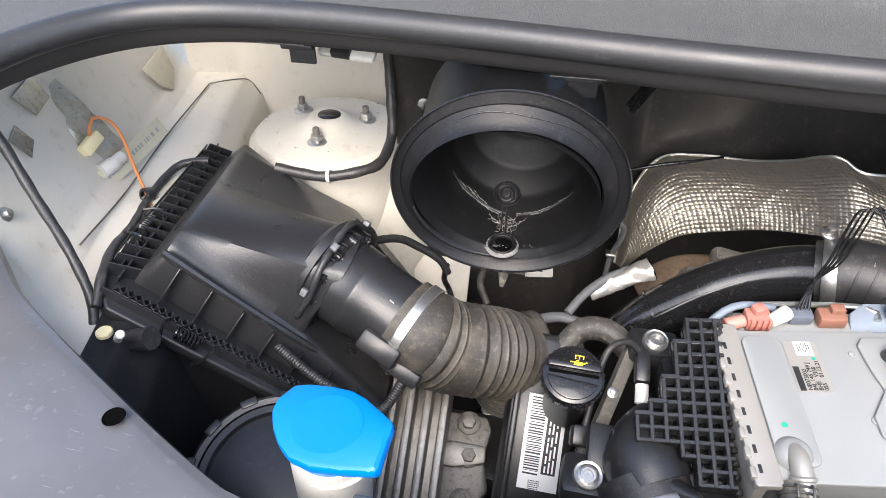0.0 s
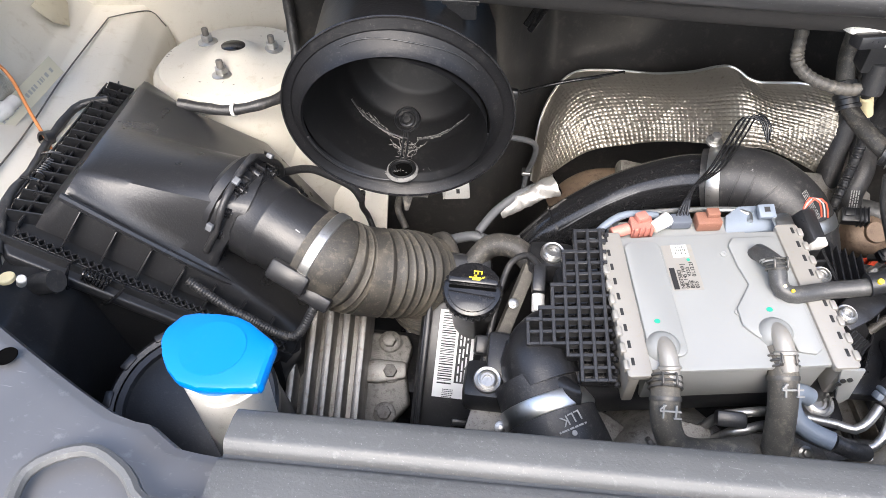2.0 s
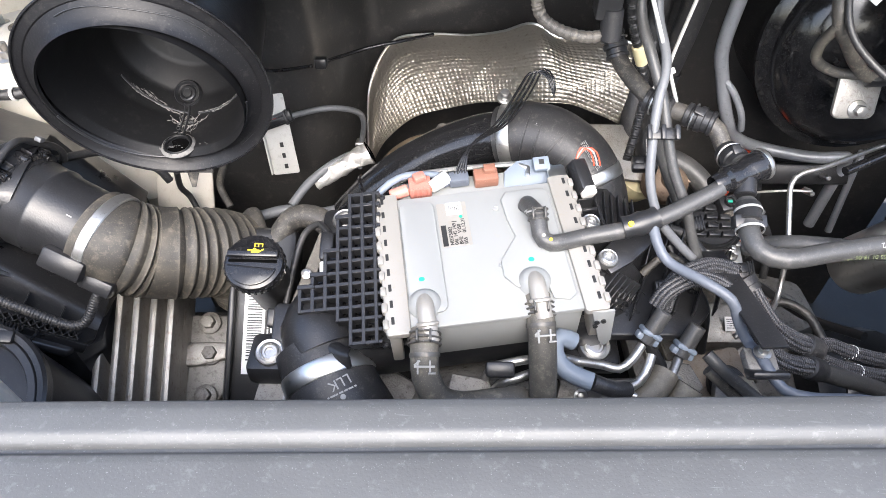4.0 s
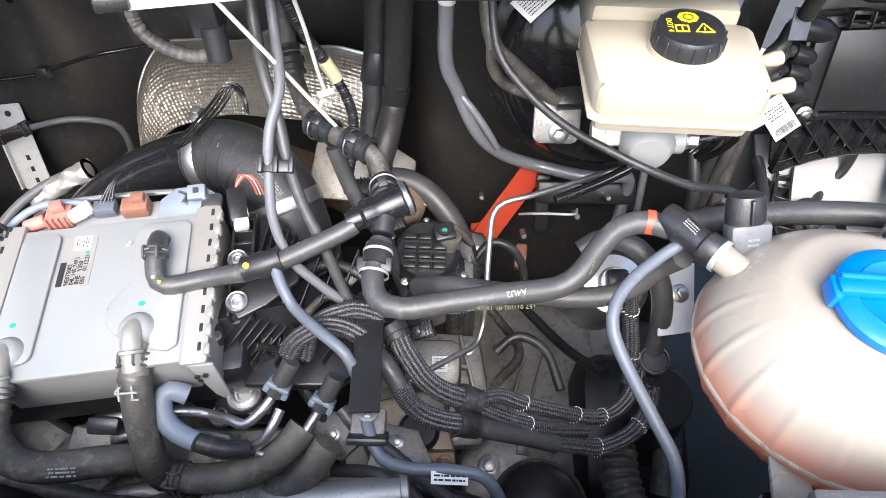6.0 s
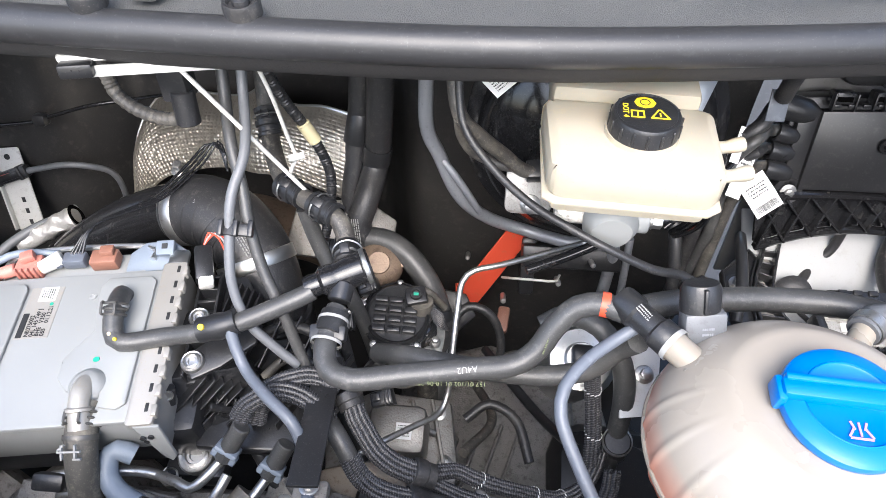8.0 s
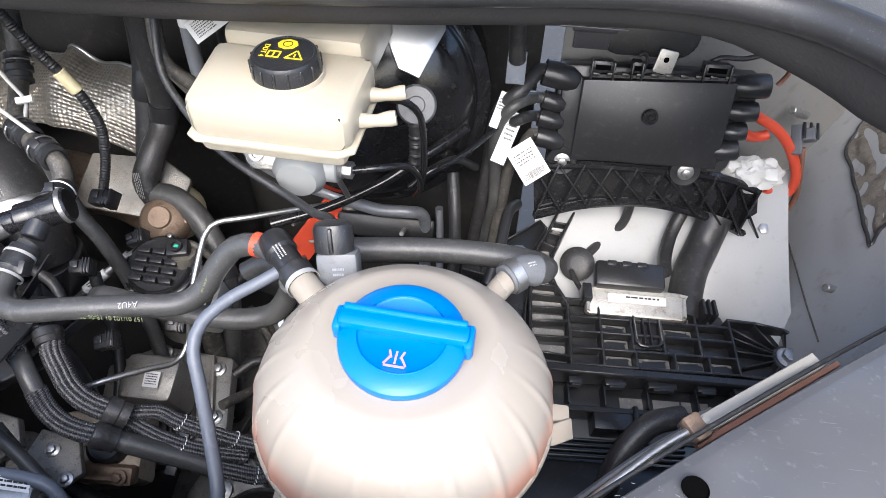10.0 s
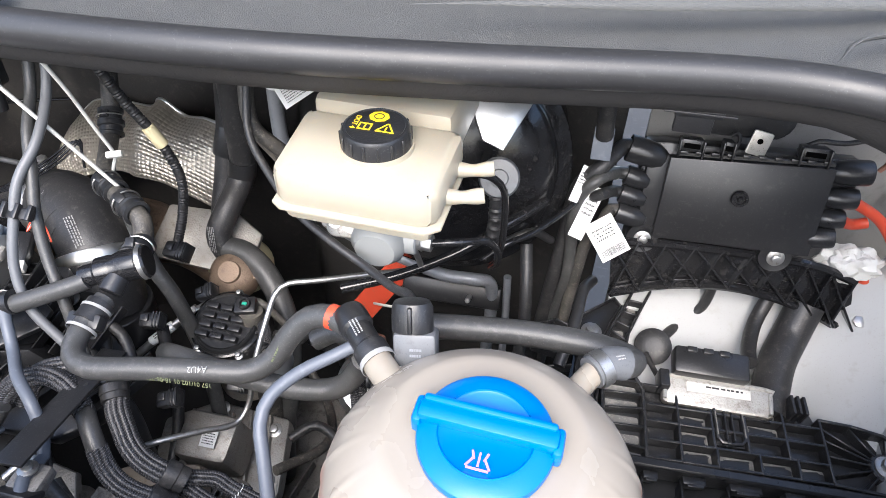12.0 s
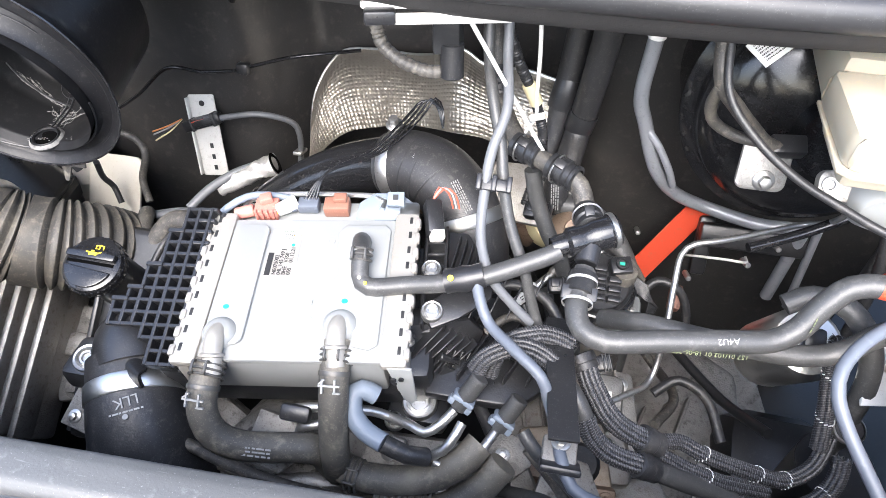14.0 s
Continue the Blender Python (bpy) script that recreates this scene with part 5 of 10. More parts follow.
part("boss_pin", rod(cheek @ Vector((-0.002, -0.015, 0.002)), cheek @ Vector((-0.004, -0.030, 0.001)), 0.0055, n=16), plastic_fine, manifold)
part("side_pin", rod(cheek @ Vector((0.032, -0.024, 0.002)), cheek @ Vector((0.052, -0.034, 0.002)), 0.0036, n=14), plastic_fine, manifold)
part("side_block", box(cheek @ Matrix.Translation((0.046, -0.046, -0.002)) @ pose(0, 0, 0, 0, 0, -20), 0.026, 0.016, 0.016, 0.002), plastic_fine, manifold)
part("bolt_arm", prism(axes((-0.090, 0.4215, 1.1605), (0.05, -0.28, 0.96), (0.8, 0.6, 0.1)), [(-0.013, -0.012), (0.012, -0.014), (0.045, -0.010), (0.056, 0.004), (0.050, 0.018), (0.012, 0.013), (-0.012, 0.010)], 0.006, 0.002), plastic_fine, manifold)
part("manifold_shelf", prism(axes((-0.048, 0.420, 1.098), (0.05, -0.08, 0.99), (1, 0.1, 0)), [(-0.05, -0.04), (0.03, -0.045), (0.058, -0.02), (0.062, 0.04), (0.02, 0.07), (-0.05, 0.06)], 0.012, 0.003), plastic_fine, manifold, "black shelf beside the ribbed cheek")
for k in range(6):
    part("shelf_rib", box(axes((-0.072 + 0.02 * k, 0.425 + 0.002 * k, 1.116), (0.05, -0.08, 0.99), (0.4, 0.9, 0.05)), 0.08, 0.0018, 0.012, 0.0004, seg=1), plastic_fine, manifold)
for k in range(4):
    part("arm_rib", box(axes((-0.062 + 0.017 * k, 0.452 + 0.006 * k, 1.144), (0.1, -0.5, 0.85), (0.3, 0.9, 0.4)), 0.045, 0.0016, 0.012, 0.0004, seg=1), plastic_fine, manifold)
part("corner_foot", box((-0.100, 0.386, 1.066), 0.055, 0.046, 0.022, 0.008), plastic, manifold)
part("corner_foot", box((-0.405, 0.362, 1.078), 0.05, 0.045, 0.03, 0.008), plastic, manifold)
part("corner_foot", box((-0.352, 0.505, 1.112), 0.05, 0.04, 0.03, 0.008), plastic, manifold)
part("corner_foot", box((-0.105, 0.462, 1.150), 0.04, 0.03, 0.03, 0.008), plastic, manifold)
NBOLT = (0.05, -0.28, 0.96)
for p, r in (((-0.407, 0.357, 1.095), 0.0078), ((-0.351, 0.502, 1.129), 0.0075), ((-0.099, 0.379, 1.083), 0.0090), ((-0.119, 0.365, 1.070), 0.0055), ((-0.095, 0.417, 1.166), 0.0055), ((-0.105, 0.462, 1.168), 0.0052)):
    bo = part("manifold_bolt", lathe(axes(p, NBOLT), [(r * 1.75, -0.004), (r * 1.75, 0.001), (r * 1.6, 0.003), (r * 1.25, 0.0022), (r * 1.2, 0.005), (r * 0.95, 0.006), (r * 0.85, 0.0035), (r * 0.6, 0.0035), (r * 0.55, 0.001), (0, 0.001)], 28), steel, manifold, "washer-headed bolt")
part("neck_flange", tube([(-0.352, 0.412, 1.120), (-0.360, 0.394, 1.117), (-0.362, 0.374, 1.112), (-0.352, 0.352, 1.103)], 0.036, 28, wave=lambda s: 0.55 + 0.45 * min(1.0, s / 0.045)), plastic_fine, manifold)
part("neck_web", box(axes((-0.385, 0.385, 1.095), (0.1, -0.4, 1)), 0.05, 0.05, 0.012, 0.005), plastic_fine, manifold)

duct = hose("charge_air_hose", [(-0.362, 0.363, 1.099), (-0.350, 0.339, 1.089), (-0.341, 0.321, 1.080), (-0.331, 0.305, 1.059), (-0.325, 0.296, 1.02), (-0.320, 0.292, 0.92)], 0.0405, rubber, "thick dusty rubber charge air hose", n=40, wave=lambda s: 1.0 + 0.04 * min(1.0, s / 0.04) + 0.26 * max(0.0, min(1.0, (s - 0.045) / 0.06)))
collar(duct, (-0.349, 0.337, 1.088), (0.41, -0.84, -0.35), 0.0416, 0.017, alu, label="bright steel band clamp")
LN = Vector((0.2, -0.287, 0.9225)).normalized()
words("LLK", axes(Vector((-0.332, 0.310, 1.1205)) + LN * 0.0014, LN, (-0.82, -0.57, 0)), 0.0125, white_ink, duct, "print")
bars(axes(Vector((-0.3295, 0.3035, 1.1155)) + LN * 0.0014, LN, (-0.82, -0.45, -0.12)), 0.027, 0.0034, 1, white_ink, duct)
for p, r in (((-0.350, 0.303, 1.112), 0.0032), ((-0.328, 0.299, 1.1155), 0.0025)):
    part("mould_mark", lathe(axes(Vector(p) + LN * 0.0008, LN), [(r, 0.0), (r * 0.9, 0.0006), (0, 0.0007)], 20), white_ink, duct)
part("arrow_mark", box(axes(Vector((-0.342, 0.330, 1.1285)) + LN * 0.001, LN, (0.41, -0.84, -0.35)), 0.004, 0.0015, 0.0006, 0), white_ink, duct, smooth=0)

# valve cover, label and oil cap
cover = thing("valve_cover", (-0.45, 0.45, 0.95), "black plastic valve cover with a white barcode label", "valve cover")
VM = axes((-0.452, 0.435, 1.018), (0.12, -0.62, 0.77), (1, 0.06, -0.1))
part("cover_shell", box(VM @ Matrix.Translation((0, 0, -0.035)), 0.075, 0.24, 0.06, 0.01), plastic, cover)
part("cover_rib", box(VM @ Matrix.Translation((-0.03, 0, -0.002)), 0.006, 0.22, 0.012, 0.002), plastic, cover)
lb = part("barcode_label", box(VM @ Matrix.Translation((0.004, 0.004, -0.0035)), 0.042, 0.098, 0.001, 0), label_mat, cover, "white barcode label")
bars(VM @ Matrix.Translation((-0.005, 0.010, -0.0028)) @ pose(0, 0, 0, 0, 0, 90), 0.080, 0.016, 1, ink, lb, "barcode", random.Random(2), barcode=True)
part("dark_strip", box(VM @ Matrix.Translation((0.0135, 0.012, -0.0029)), 0.0150, 0.080, 0.0003, 0), ink, lb, "black strip of the label", smooth=0)
bars(VM @ Matrix.Translation((0.0135, 0.012, -0.0026)) @ pose(0, 0, 0, 0, 0, 90), 0.076, 0.012, 3, label_mat, lb, "fine_print", random.Random(3))
bars(VM @ Matrix.Translation((0.0, -0.04, -0.0028)), 0.012, 0.01, 5, ink, lb, "fine_print", random.Random(5))
for k in range(3):
    part("cover_clip", box(VM @ Matrix.Translation((0.02, -0.07 - 0.016 * k, 0.0)), 0.024, 0.008, 0.008, 0.002), plastic, cover)
OM = axes((-0.4295, 0.432, 1.1365), (0.04, -0.36, 0.93), (1, 0.0, 0)) @ Matrix.Scale(0.93, 4)
part("filler_neck", rod((-0.43, 0.468, 1.05), (-0.4295, 0.434, 1.134), 0.024, n=28), plastic, cover)
oc = part("oil_cap", lathe(OM, [(0.026, -0.012), (0.0305, -0.010), (0.0315, -0.006), (0.0315, 0.001), (0.0300, 0.0055), (0.026, 0.0075), (0, 0.0085)], 48), gloss, cover, "black oil filler cap with yellow symbols")
part("cap_grip", prism(OM @ Matrix.Translation((0, 0, 0.0070)), [(-0.0265, 0.0030), (-0.0265, 0.0115), (-0.012, 0.0140), (0.012, 0.0140), (0.0265, 0.0115), (0.0265, 0.0030)], 0.0075, 0.0022), gloss, oc, "raised grip bar")
part("cap_facet", prism(OM @ Matrix.Translation((0, 0, 0.0068)), [(0.0262 * math.cos(radians(a)), 0.0262 * math.sin(radians(a)) - 0.001) for a in range(188, 353, 12)], 0.0036, 0.0012), gloss, oc, "smooth lower half of the cap")
part("cap_slot", box(OM @ Matrix.Translation((0, 0.0000, 0.0086)), 0.050, 0.0032, 0.001, 0.0003), hole_shade, oc)
sym = box(OM @ Matrix.Translation((0.004, 0.0192, 0.0088)), 0.0090, 0.0010, 0.0004, 0)
for q in (-0.0038, 0.0, 0.0042):
    box(OM @ Matrix.Translation((0.004 + q, 0.0172, 0.0088)), 0.0010, 0.0040, 0.0004, 0, sym)
box(OM @ Matrix.Translation((0.002, 0.0152, 0.0088)), 0.0050, 0.0009, 0.0004, 0, sym)
part("symbol", sym, yellow, oc, smooth=0)
for k in range(30):
    part("cap_flute", box(OM @ pose(0, 0, 0, 0, 0, 12 * k) @ Matrix.Translation((0.0315, 0, -0.0035)), 0.0014, 0.0028, 0.010, 0.0005, seg=1), gloss, oc)
oil = box(OM @ Matrix.Translation((0.003, 0.0082, 0.0148)), 0.0085, 0.0036, 0.0004, 0)
box(OM @ Matrix.Translation((0.009, 0.0092, 0.0148)) @ pose(0, 0, 0, 0, 0, 30), 0.006, 0.0012, 0.0004, 0, oil)
box(OM @ Matrix.Translation((-0.0035, 0.0094, 0.0148)), 0.003, 0.0012, 0.0004, 0, oil)
box(OM @ Matrix.Translation((0.002, 0.0112, 0.0148)), 0.003, 0.0010, 0.0004, 0, oil)
part("symbol", oil, yellow, oc, smooth=0)
rod_t = thing("support_rail", (-0.39, 0.44, 1.05), "dusty metal rail beside the valve cover", "rail")
part("rail_bar", bar_between(Vector((-0.372, 0.487, 1.118)), Vector((-0.413, 0.395, 1.052)), 0.013, 0.012, Vector((0.3, -0.5, 0.8))), rubber_dusty, rod_t)
part("rail_bolt", hexbolt(axes((-0.388, 0.452, 1.10), (0.1, -0.5, 0.85)), 0.0035, 0.005), steel, rod_t)
sens = thing("pressure_sensor", (-0.364, 0.459, 1.125), "black sensor plug with a white collar", "sensor")
SB = Vector((-0.364, 0.464, 1.127))
part("sensor_body", box(axes(SB, (0, -0.4, 0.9)), 0.014, 0.03, 0.016, 0.003), plastic_fine, sens)
part("sensor_collar", rod(SB + Vector((0, -0.016, -0.004)), SB + Vector((0.001, -0.032, -0.014)), 0.0065), white_pl, sens)
hose("sensor_cable", [SB + Vector((0, 0.014, 0.004)), SB + Vector((-0.012, 0.03, 0.004)), SB + Vector((-0.03, 0.03, -0.01)), SB + Vector((-0.04, 0.0, -0.03)), SB + Vector((-0.05, -0.06, -0.07))], 0.0035, rubber, "thin black sensor cable", "cable")
bp = thing("cable_plug", (-0.435, 0.37, 1.045), "black plug with a short cable", "plug")
part("plug_body", box(axes((-0.413, 0.410, 1.079), (0.2, -0.5, 0.8)), 0.022, 0.02, 0.016, 0.003), plastic, bp)

# charge pipe, elbow and clamp at the back
cpipe = thing("charge_pipe", (-0.30, 0.63, 1.06), "glossy black plastic charge air pipe", "charge pipe")
CP = [(-0.375, 0.60, 1.03), (-0.345, 0.612, 1.060), (-0.30, 0.622, 1.093), (-0.25, 0.628, 1.122), (-0.205, 0.625, 1.143), (-0.178, 0.618, 1.152)]
part("pipe_wall", tube(CP, 0.0295, 28, wave=lambda s: 0.86 + 0.16 * min(1.0, s / 0.12)), gloss, cpipe)
for f, q in ((1, 2), (2, 3)):
    a, b = Vector(CP[f]), Vector(CP[q])
    part("pipe_seam", lathe(axes(a.lerp(b, 0.2), b - a), [(0.026, -0.001), (0.0305, -0.001), (0.0305, 0.001), (0.026, 0.001)], 32), gloss, cpipe)
part("pipe_rib", tube([Vector(p) + Vector((0.004, -0.022, 0.022)) for p in CP[1:5]], 0.0016, 6), gloss, cpipe)
elbow = thing("elbow_hose", (-0.12, 0.60, 1.12), "matte black ribbed rubber elbow hose with white print", "hose")
EL = [(-0.185, 0.620, 1.151), (-0.155, 0.612, 1.160), (-0.125, 0.598, 1.160), (-0.098, 0.576, 1.146), (-0.083, 0.556, 1.118), (-0.078, 0.545, 1.085)]
part("hose_wall", tube(EL, 0.0375, 36, 0.0016, lambda s: 0.93 if s < 0.012 else (1.0 + 0.004 * math.sin(s * 1900))), rubber, elbow)
collar(elbow, (-0.173, 0.617, 1.155), (0.03, -0.008, 0.008), 0.0365, 0.014, steel, label="bright steel band clamp", screw=False)
part("clamp_screw", hexbolt(axes((-0.182, 0.636, 1.192), (0, -0.3, 1)), 0.0055, 0.012), steel, elbow)
collar(elbow, (-0.0915, 0.5675, 1.134), (0.015, -0.02, -0.028), 0.0382, 0.014, alu, label="bright steel band clamp", screw=True)
bars(axes((-0.094, 0.553, 1.178), (0.5, -0.4, 0.75), (0.55, -0.5, -0.6)), 0.034, 0.010, 4, white_ink, elbow, cols=2)
bars(axes((-0.14, 0.586, 1.190), (0.1, -0.55, 0.83), (0.9, -0.25, -0.2)), 0.022, 0.005, 3, white_ink, elbow, cols=2)
for f, q in ((1, 2), (2, 3), (3, 4)):
    a, b = Vector(EL[f]), Vector(EL[q])
    for g in (0.15, 0.6):
        part("hose_rib", lathe(axes(a.lerp(b, g), b - a), [(0.0372, -0.0012), (0.0384, -0.0006), (0.0384, 0.0006), (0.0372, 0.0012)], 36), rubber, elbow)
throt = thing("throttle_body", (-0.075, 0.52, 1.05), "black throttle body below the elbow hose", "throttle body")
part("throttle_case", rod((-0.078, 0.546, 1.02), (-0.078, 0.546, 1.09), 0.042, n=32), plastic, throt)
part("throttle_arm", box((-0.09, 0.515, 1.115), 0.05, 0.03, 0.03, 0.006), plastic, throt)
part("throttle_bolt", hexbolt(axes((-0.078, 0.505, 1.135), (0, -0.4, 0.9)), 0.005, 0.008), steel, throt)
inj = thing("wiring_plug", (-0.106, 0.50, 1.18), "black plug with a white end and red wires", "plug")
part("plug_body", box(axes((-0.112, 0.507, 1.188), (0.3, -0.3, 0.9), (0.3, -0.9, -0.3)), 0.034, 0.016, 0.016, 0.003), plastic_fine, inj)
part("plug_end", box(axes((-0.106, 0.492, 1.183), (0.3, -0.3, 0.9), (0.3, -0.9, -0.3)), 0.012, 0.013, 0.012, 0.002), white_pl, inj)
for k in range(3):
    part("wire", tube([(-0.116, 0.523, 1.196), (-0.112 + 0.003 * k, 0.53, 1.206), (-0.102 + 0.003 * k, 0.527, 1.203), (-0.097 + 0.003 * k, 0.522, 1.19)], 0.0008, 6), (red_pl, white_ink, red_pl)[k], inj)

# plugs in the tray behind the cooler
ctray = thing("connector_tray", cl(-0.02, 0.085, -0.02), "pale tray holding orange, white and brown plugs", "connector tray")
part("tray_shell", box(CM @ Matrix.Translation((-0.012, 0.09, -0.022)), 0.135, 0.028, 0.022, 0.005), alu_plate, ctray)
part("tray_edge", tube([cl(-0.075, 0.078, -0.006), cl(-0.06, 0.106, -0.006), cl(0.05, 0.106, -0.006), cl(0.058, 0.09, -0.006)], 0.0028, 8), alu, ctray)
rp = box(CM @ Matrix.Translation((-0.050, 0.088, -0.004)), 0.022, 0.018, 0.014, 0.002)
rod(cl(-0.062, 0.086, -0.003), cl(-0.08, 0.082, -0.005), 0.006, n=14, bm=rp)
for k in range(4):
    box(CM @ Matrix.Translation((-0.058 + 0.0052 * k, 0.0785, -0.001)), 0.0025, 0.003, 0.013, 0.0005, rp)
box(CM @ Matrix.Translation((-0.050, 0.092, 0.006)) @ pose(0, 0, 0, 0, 0, 20), 0.012, 0.010, 0.008, 0.002, rp)
part("orange_plug", rp, faded_orange, ctray, "faded orange plug")
part("white_plug", rod(cl(-0.040, 0.084, -0.002), cl(-0.022, 0.094, 0.0), 0.0062, 0.0075, n=14), white_pl, ctray, "white plug")
part("plug_tip", rod(cl(-0.043, 0.082, -0.002), cl(-0.040, 0.084, -0.002), 0.0035, n=12), yellow, ctray, "yellow plug tip")
gpl = box(CM @ Matrix.Translation((-0.011, 0.092, -0.003)), 0.02, 0.013, 0.011, 0.002)
rod(cl(-0.022, 0.09, -0.003), cl(-0.028, 0.088, -0.003), 0.0045, n=12, bm=gpl)
part("grey_plug", gpl, bluegrey, ctray, "grey plug")
bpl = box(CM @ Matrix.Translation((0.016, 0.091, -0.004)), 0.024, 0.016, 0.013, 0.002)
box(CM @ Matrix.Translation((0.02, 0.094, 0.005)), 0.012, 0.009, 0.006, 0.001, bpl)
part("brown_plug", bpl, brown_pl, ctray, "brown plug")
pb = thing("blue_bracket", cl(0.06, 0.1, -0.01), "pale blue plastic bracket behind the cooler", "bracket")
part("bracket_plate", prism(CM @ Matrix.Translation((0.062, 0.094, -0.012)) @ pose(0, 0, 0, 18), [(-0.03, -0.014), (0.022, -0.012), (0.028, 0.004), (0.012, 0.016), (-0.012, 0.016), (-0.026, 0.006)], 0.005, 0.002), paleblue, pb)
part("bracket_block", box(CM @ Matrix.Translation((0.072, 0.094, 0.003)) @ pose(0, 0, 0, 18), 0.016, 0.014, 0.006, 0.001), paleblue, pb)
# square hole shown by a black patch
part("block_hole", box(CM @ Matrix.Translation((0.072, 0.094, 0.0065)) @ pose(0, 0, 0, 18), 0.005, 0.005, 0.001, 0), ink, pb)
hose("blue_pipe", [cl(-0.105, 0.074, -0.012), cl(-0.088, 0.088, -0.002), cl(-0.07, 0.098, 0.002), cl(-0.052, 0.102, 0.0), cl(-0.03, 0.103, -0.006)], 0.0036, paleblue, "thin pale blue pipe behind the plugs", "pipe")
for k in range(4):
    pts = [cl(-0.005 - 0.004 * k, 0.092, 0.0), cl(0.005, 0.12, 0.012), (-0.193 + 0.004 * k, 0.585, 1.195), (-0.168 + 0.005 * k, 0.632, 1.206), (-0.155 + 0.005 * k, 0.65, 1.216 + 0.002 * k), (-0.138 + 0.003 * k, 0.645 - 0.003 * k, 1.217), (-0.128, 0.63, 1.20)]
    hose("engine_cable", pts, (0.0014, 0.0011, 0.0013, 0.0010)[k], gloss, "thin black cable over the clamp", "cable", group="cables over the clamp")
hose("foil_pipe", [(-0.438, 0.60, 1.06), (-0.42, 0.625, 1.073), (-0.395, 0.648, 1.083), (-0.37, 0.664, 1.088)], 0.0055, palegrey, "pale foil-wrapped pipe near the bulkhead", "pipe")
fb = thing("foil_sleeve", (-0.366, 0.66, 1.08), "crumpled silver foil heat sleeve", "heat sleeve")
silver_cloth = mat("silver_cloth", (0.46, 0.45, 0.43), 0.42, 0.55, dirt=(0.3, 0.28, 0.25), amount=0.35, grain=120, bump=0.8, specks=0.6)
slb = tube([(-0.412, 0.634, 1.064), (-0.390, 0.645, 1.075), (-0.366, 0.655, 1.087), (-0.345, 0.662, 1.095)], 0.011, 28, 0.002, lambda s: 0.6 + 10 * s)
for v in slb.verts:
    v.co += Vector((0.2, -0.3, 0.9)) * 0.006 * noise.noise(v.co * 70) + Vector((0, 0, 0.002)) * noise.noise(v.co * 200)
part("sleeve", slb, silver_cloth, fb, smooth=40)
part("sleeve_mouth", lathe(axes((-0.3445, 0.6622, 1.0952), (0.85, 0.3, 0.4)), [(0.0145, 0.0), (0.0105, 0.0012), (0.008, -0.004), (0, -0.006)], 20), hole_shade, fb, "open end, its inside painted black for shade")
hose("grey_hose", [(-0.475, 0.585, 1.055), (-0.445, 0.60, 1.052), (-0.415, 0.595, 1.05), (-0.385, 0.60, 1.052)], 0.0065, palegrey, "pale grey pipe behind the valve cover")
hose("loom_tail", [(-0.49, 0.59, 1.05), (-0.475, 0.57, 1.07), (-0.46, 0.535, 1.07), (-0.455, 0.51, 1.06)], 0.009, rubber_dusty, "dusty black loom behind the oil cap", "cable")
hose("breather_hose", [(-0.44, 0.53, 1.07), (-0.42, 0.545, 1.09), (-0.39, 0.54, 1.095), (-0.362, 0.52, 1.08)], 0.0135, rubber_dusty, "dusty grey breather hose")

# heat shield over the exhaust
SH_TOP = [(-0.374, 0.823, 0.972), (-0.367, 0.860, 1.067), (-0.334, 0.895, 1.117), (-0.278, 0.885, 1.137), (-0.215, 0.868, 1.144), (-0.176, 0.835, 1.167), (-0.139, 0.800, 1.197), (-0.105, 0.790, 1.184), (-0.060, 0.765, 1.198), (-0.018, 0.748, 1.198)]
SH_BOT = [(-0.365, 0.810, 0.964), (-0.340, 0.795, 1.015), (-0.296, 0.785, 1.063), (-0.243, 0.775, 1.086), (-0.202, 0.755, 1.108), (-0.164, 0.730, 1.126), (-0.130, 0.700, 1.145), (-0.094, 0.695, 1.146), (-0.055, 0.695, 1.130), (-0.022, 0.700, 1.110)]
TL, BL2 = spline(SH_TOP, 0.0008), spline(SH_BOT, 0.0008)


def shield_pt(u, v):
    a, b = TL[round(u * (len(TL) - 1))], BL2[round(u * (len(BL2) - 1))]
    p = a.lerp(b, v)
    bulge = math.sin(v * math.pi) * 0.028
    n = Vector((0.1, -0.75, 0.65))
    waf = 0.0014 * abs(math.sin(u * math.pi * 74 + 0.8 * math.sin(v * 3))) ** 0.8 * abs(math.sin(v * math.pi * 21 + 0.5 * math.sin(u * 11))) ** 0.8
    crease = 0.007 * noise.noise((u * 6, v * 2.6, 2.0)) - 0.005 * abs(math.sin(u * 9 + v * 2.5)) + 0.0012 * noise.noise((u * 40, v * 14, 5.0))
    edge = min(1, v * 14)
    return p + n * ((bulge + crease) * 1.0 + waf * edge + 0.003 * (1 - edge))


shield = thing("heat_shield", TL[len(TL) // 2], "crumpled silver heat shield with a waffle pattern", "heat shield")
part("shield_sheet", sheet(shield_pt, 492, 168), foil, shield, smooth=80)
part("rolled_edge", tube([shield_pt(k / 40, 0.0) for k in range(41)], 0.0020, 8), alu, shield, "bright rolled edge")
tr = thing("exhaust_turbine", (-0.26, 0.74, 1.0), "dull metal exhaust parts under the heat shield", "turbocharger")
part("turbine_case", tube([(-0.33, 0.73, 0.98), (-0.28, 0.745, 1.015), (-0.22, 0.74, 1.035), (-0.16, 0.72, 1.045), (-0.08, 0.70, 1.05), (-0.02, 0.70, 1.03)], 0.036, 20, wave=lambda s: 1 + 0.15 * math.sin(s * 40)), rust, tr)
part("turbine_arm", box(axes((-0.275, 0.715, 1.045), (0.3, -0.4, 0.85)), 0.05, 0.025, 0.03, 0.008), cast, tr)
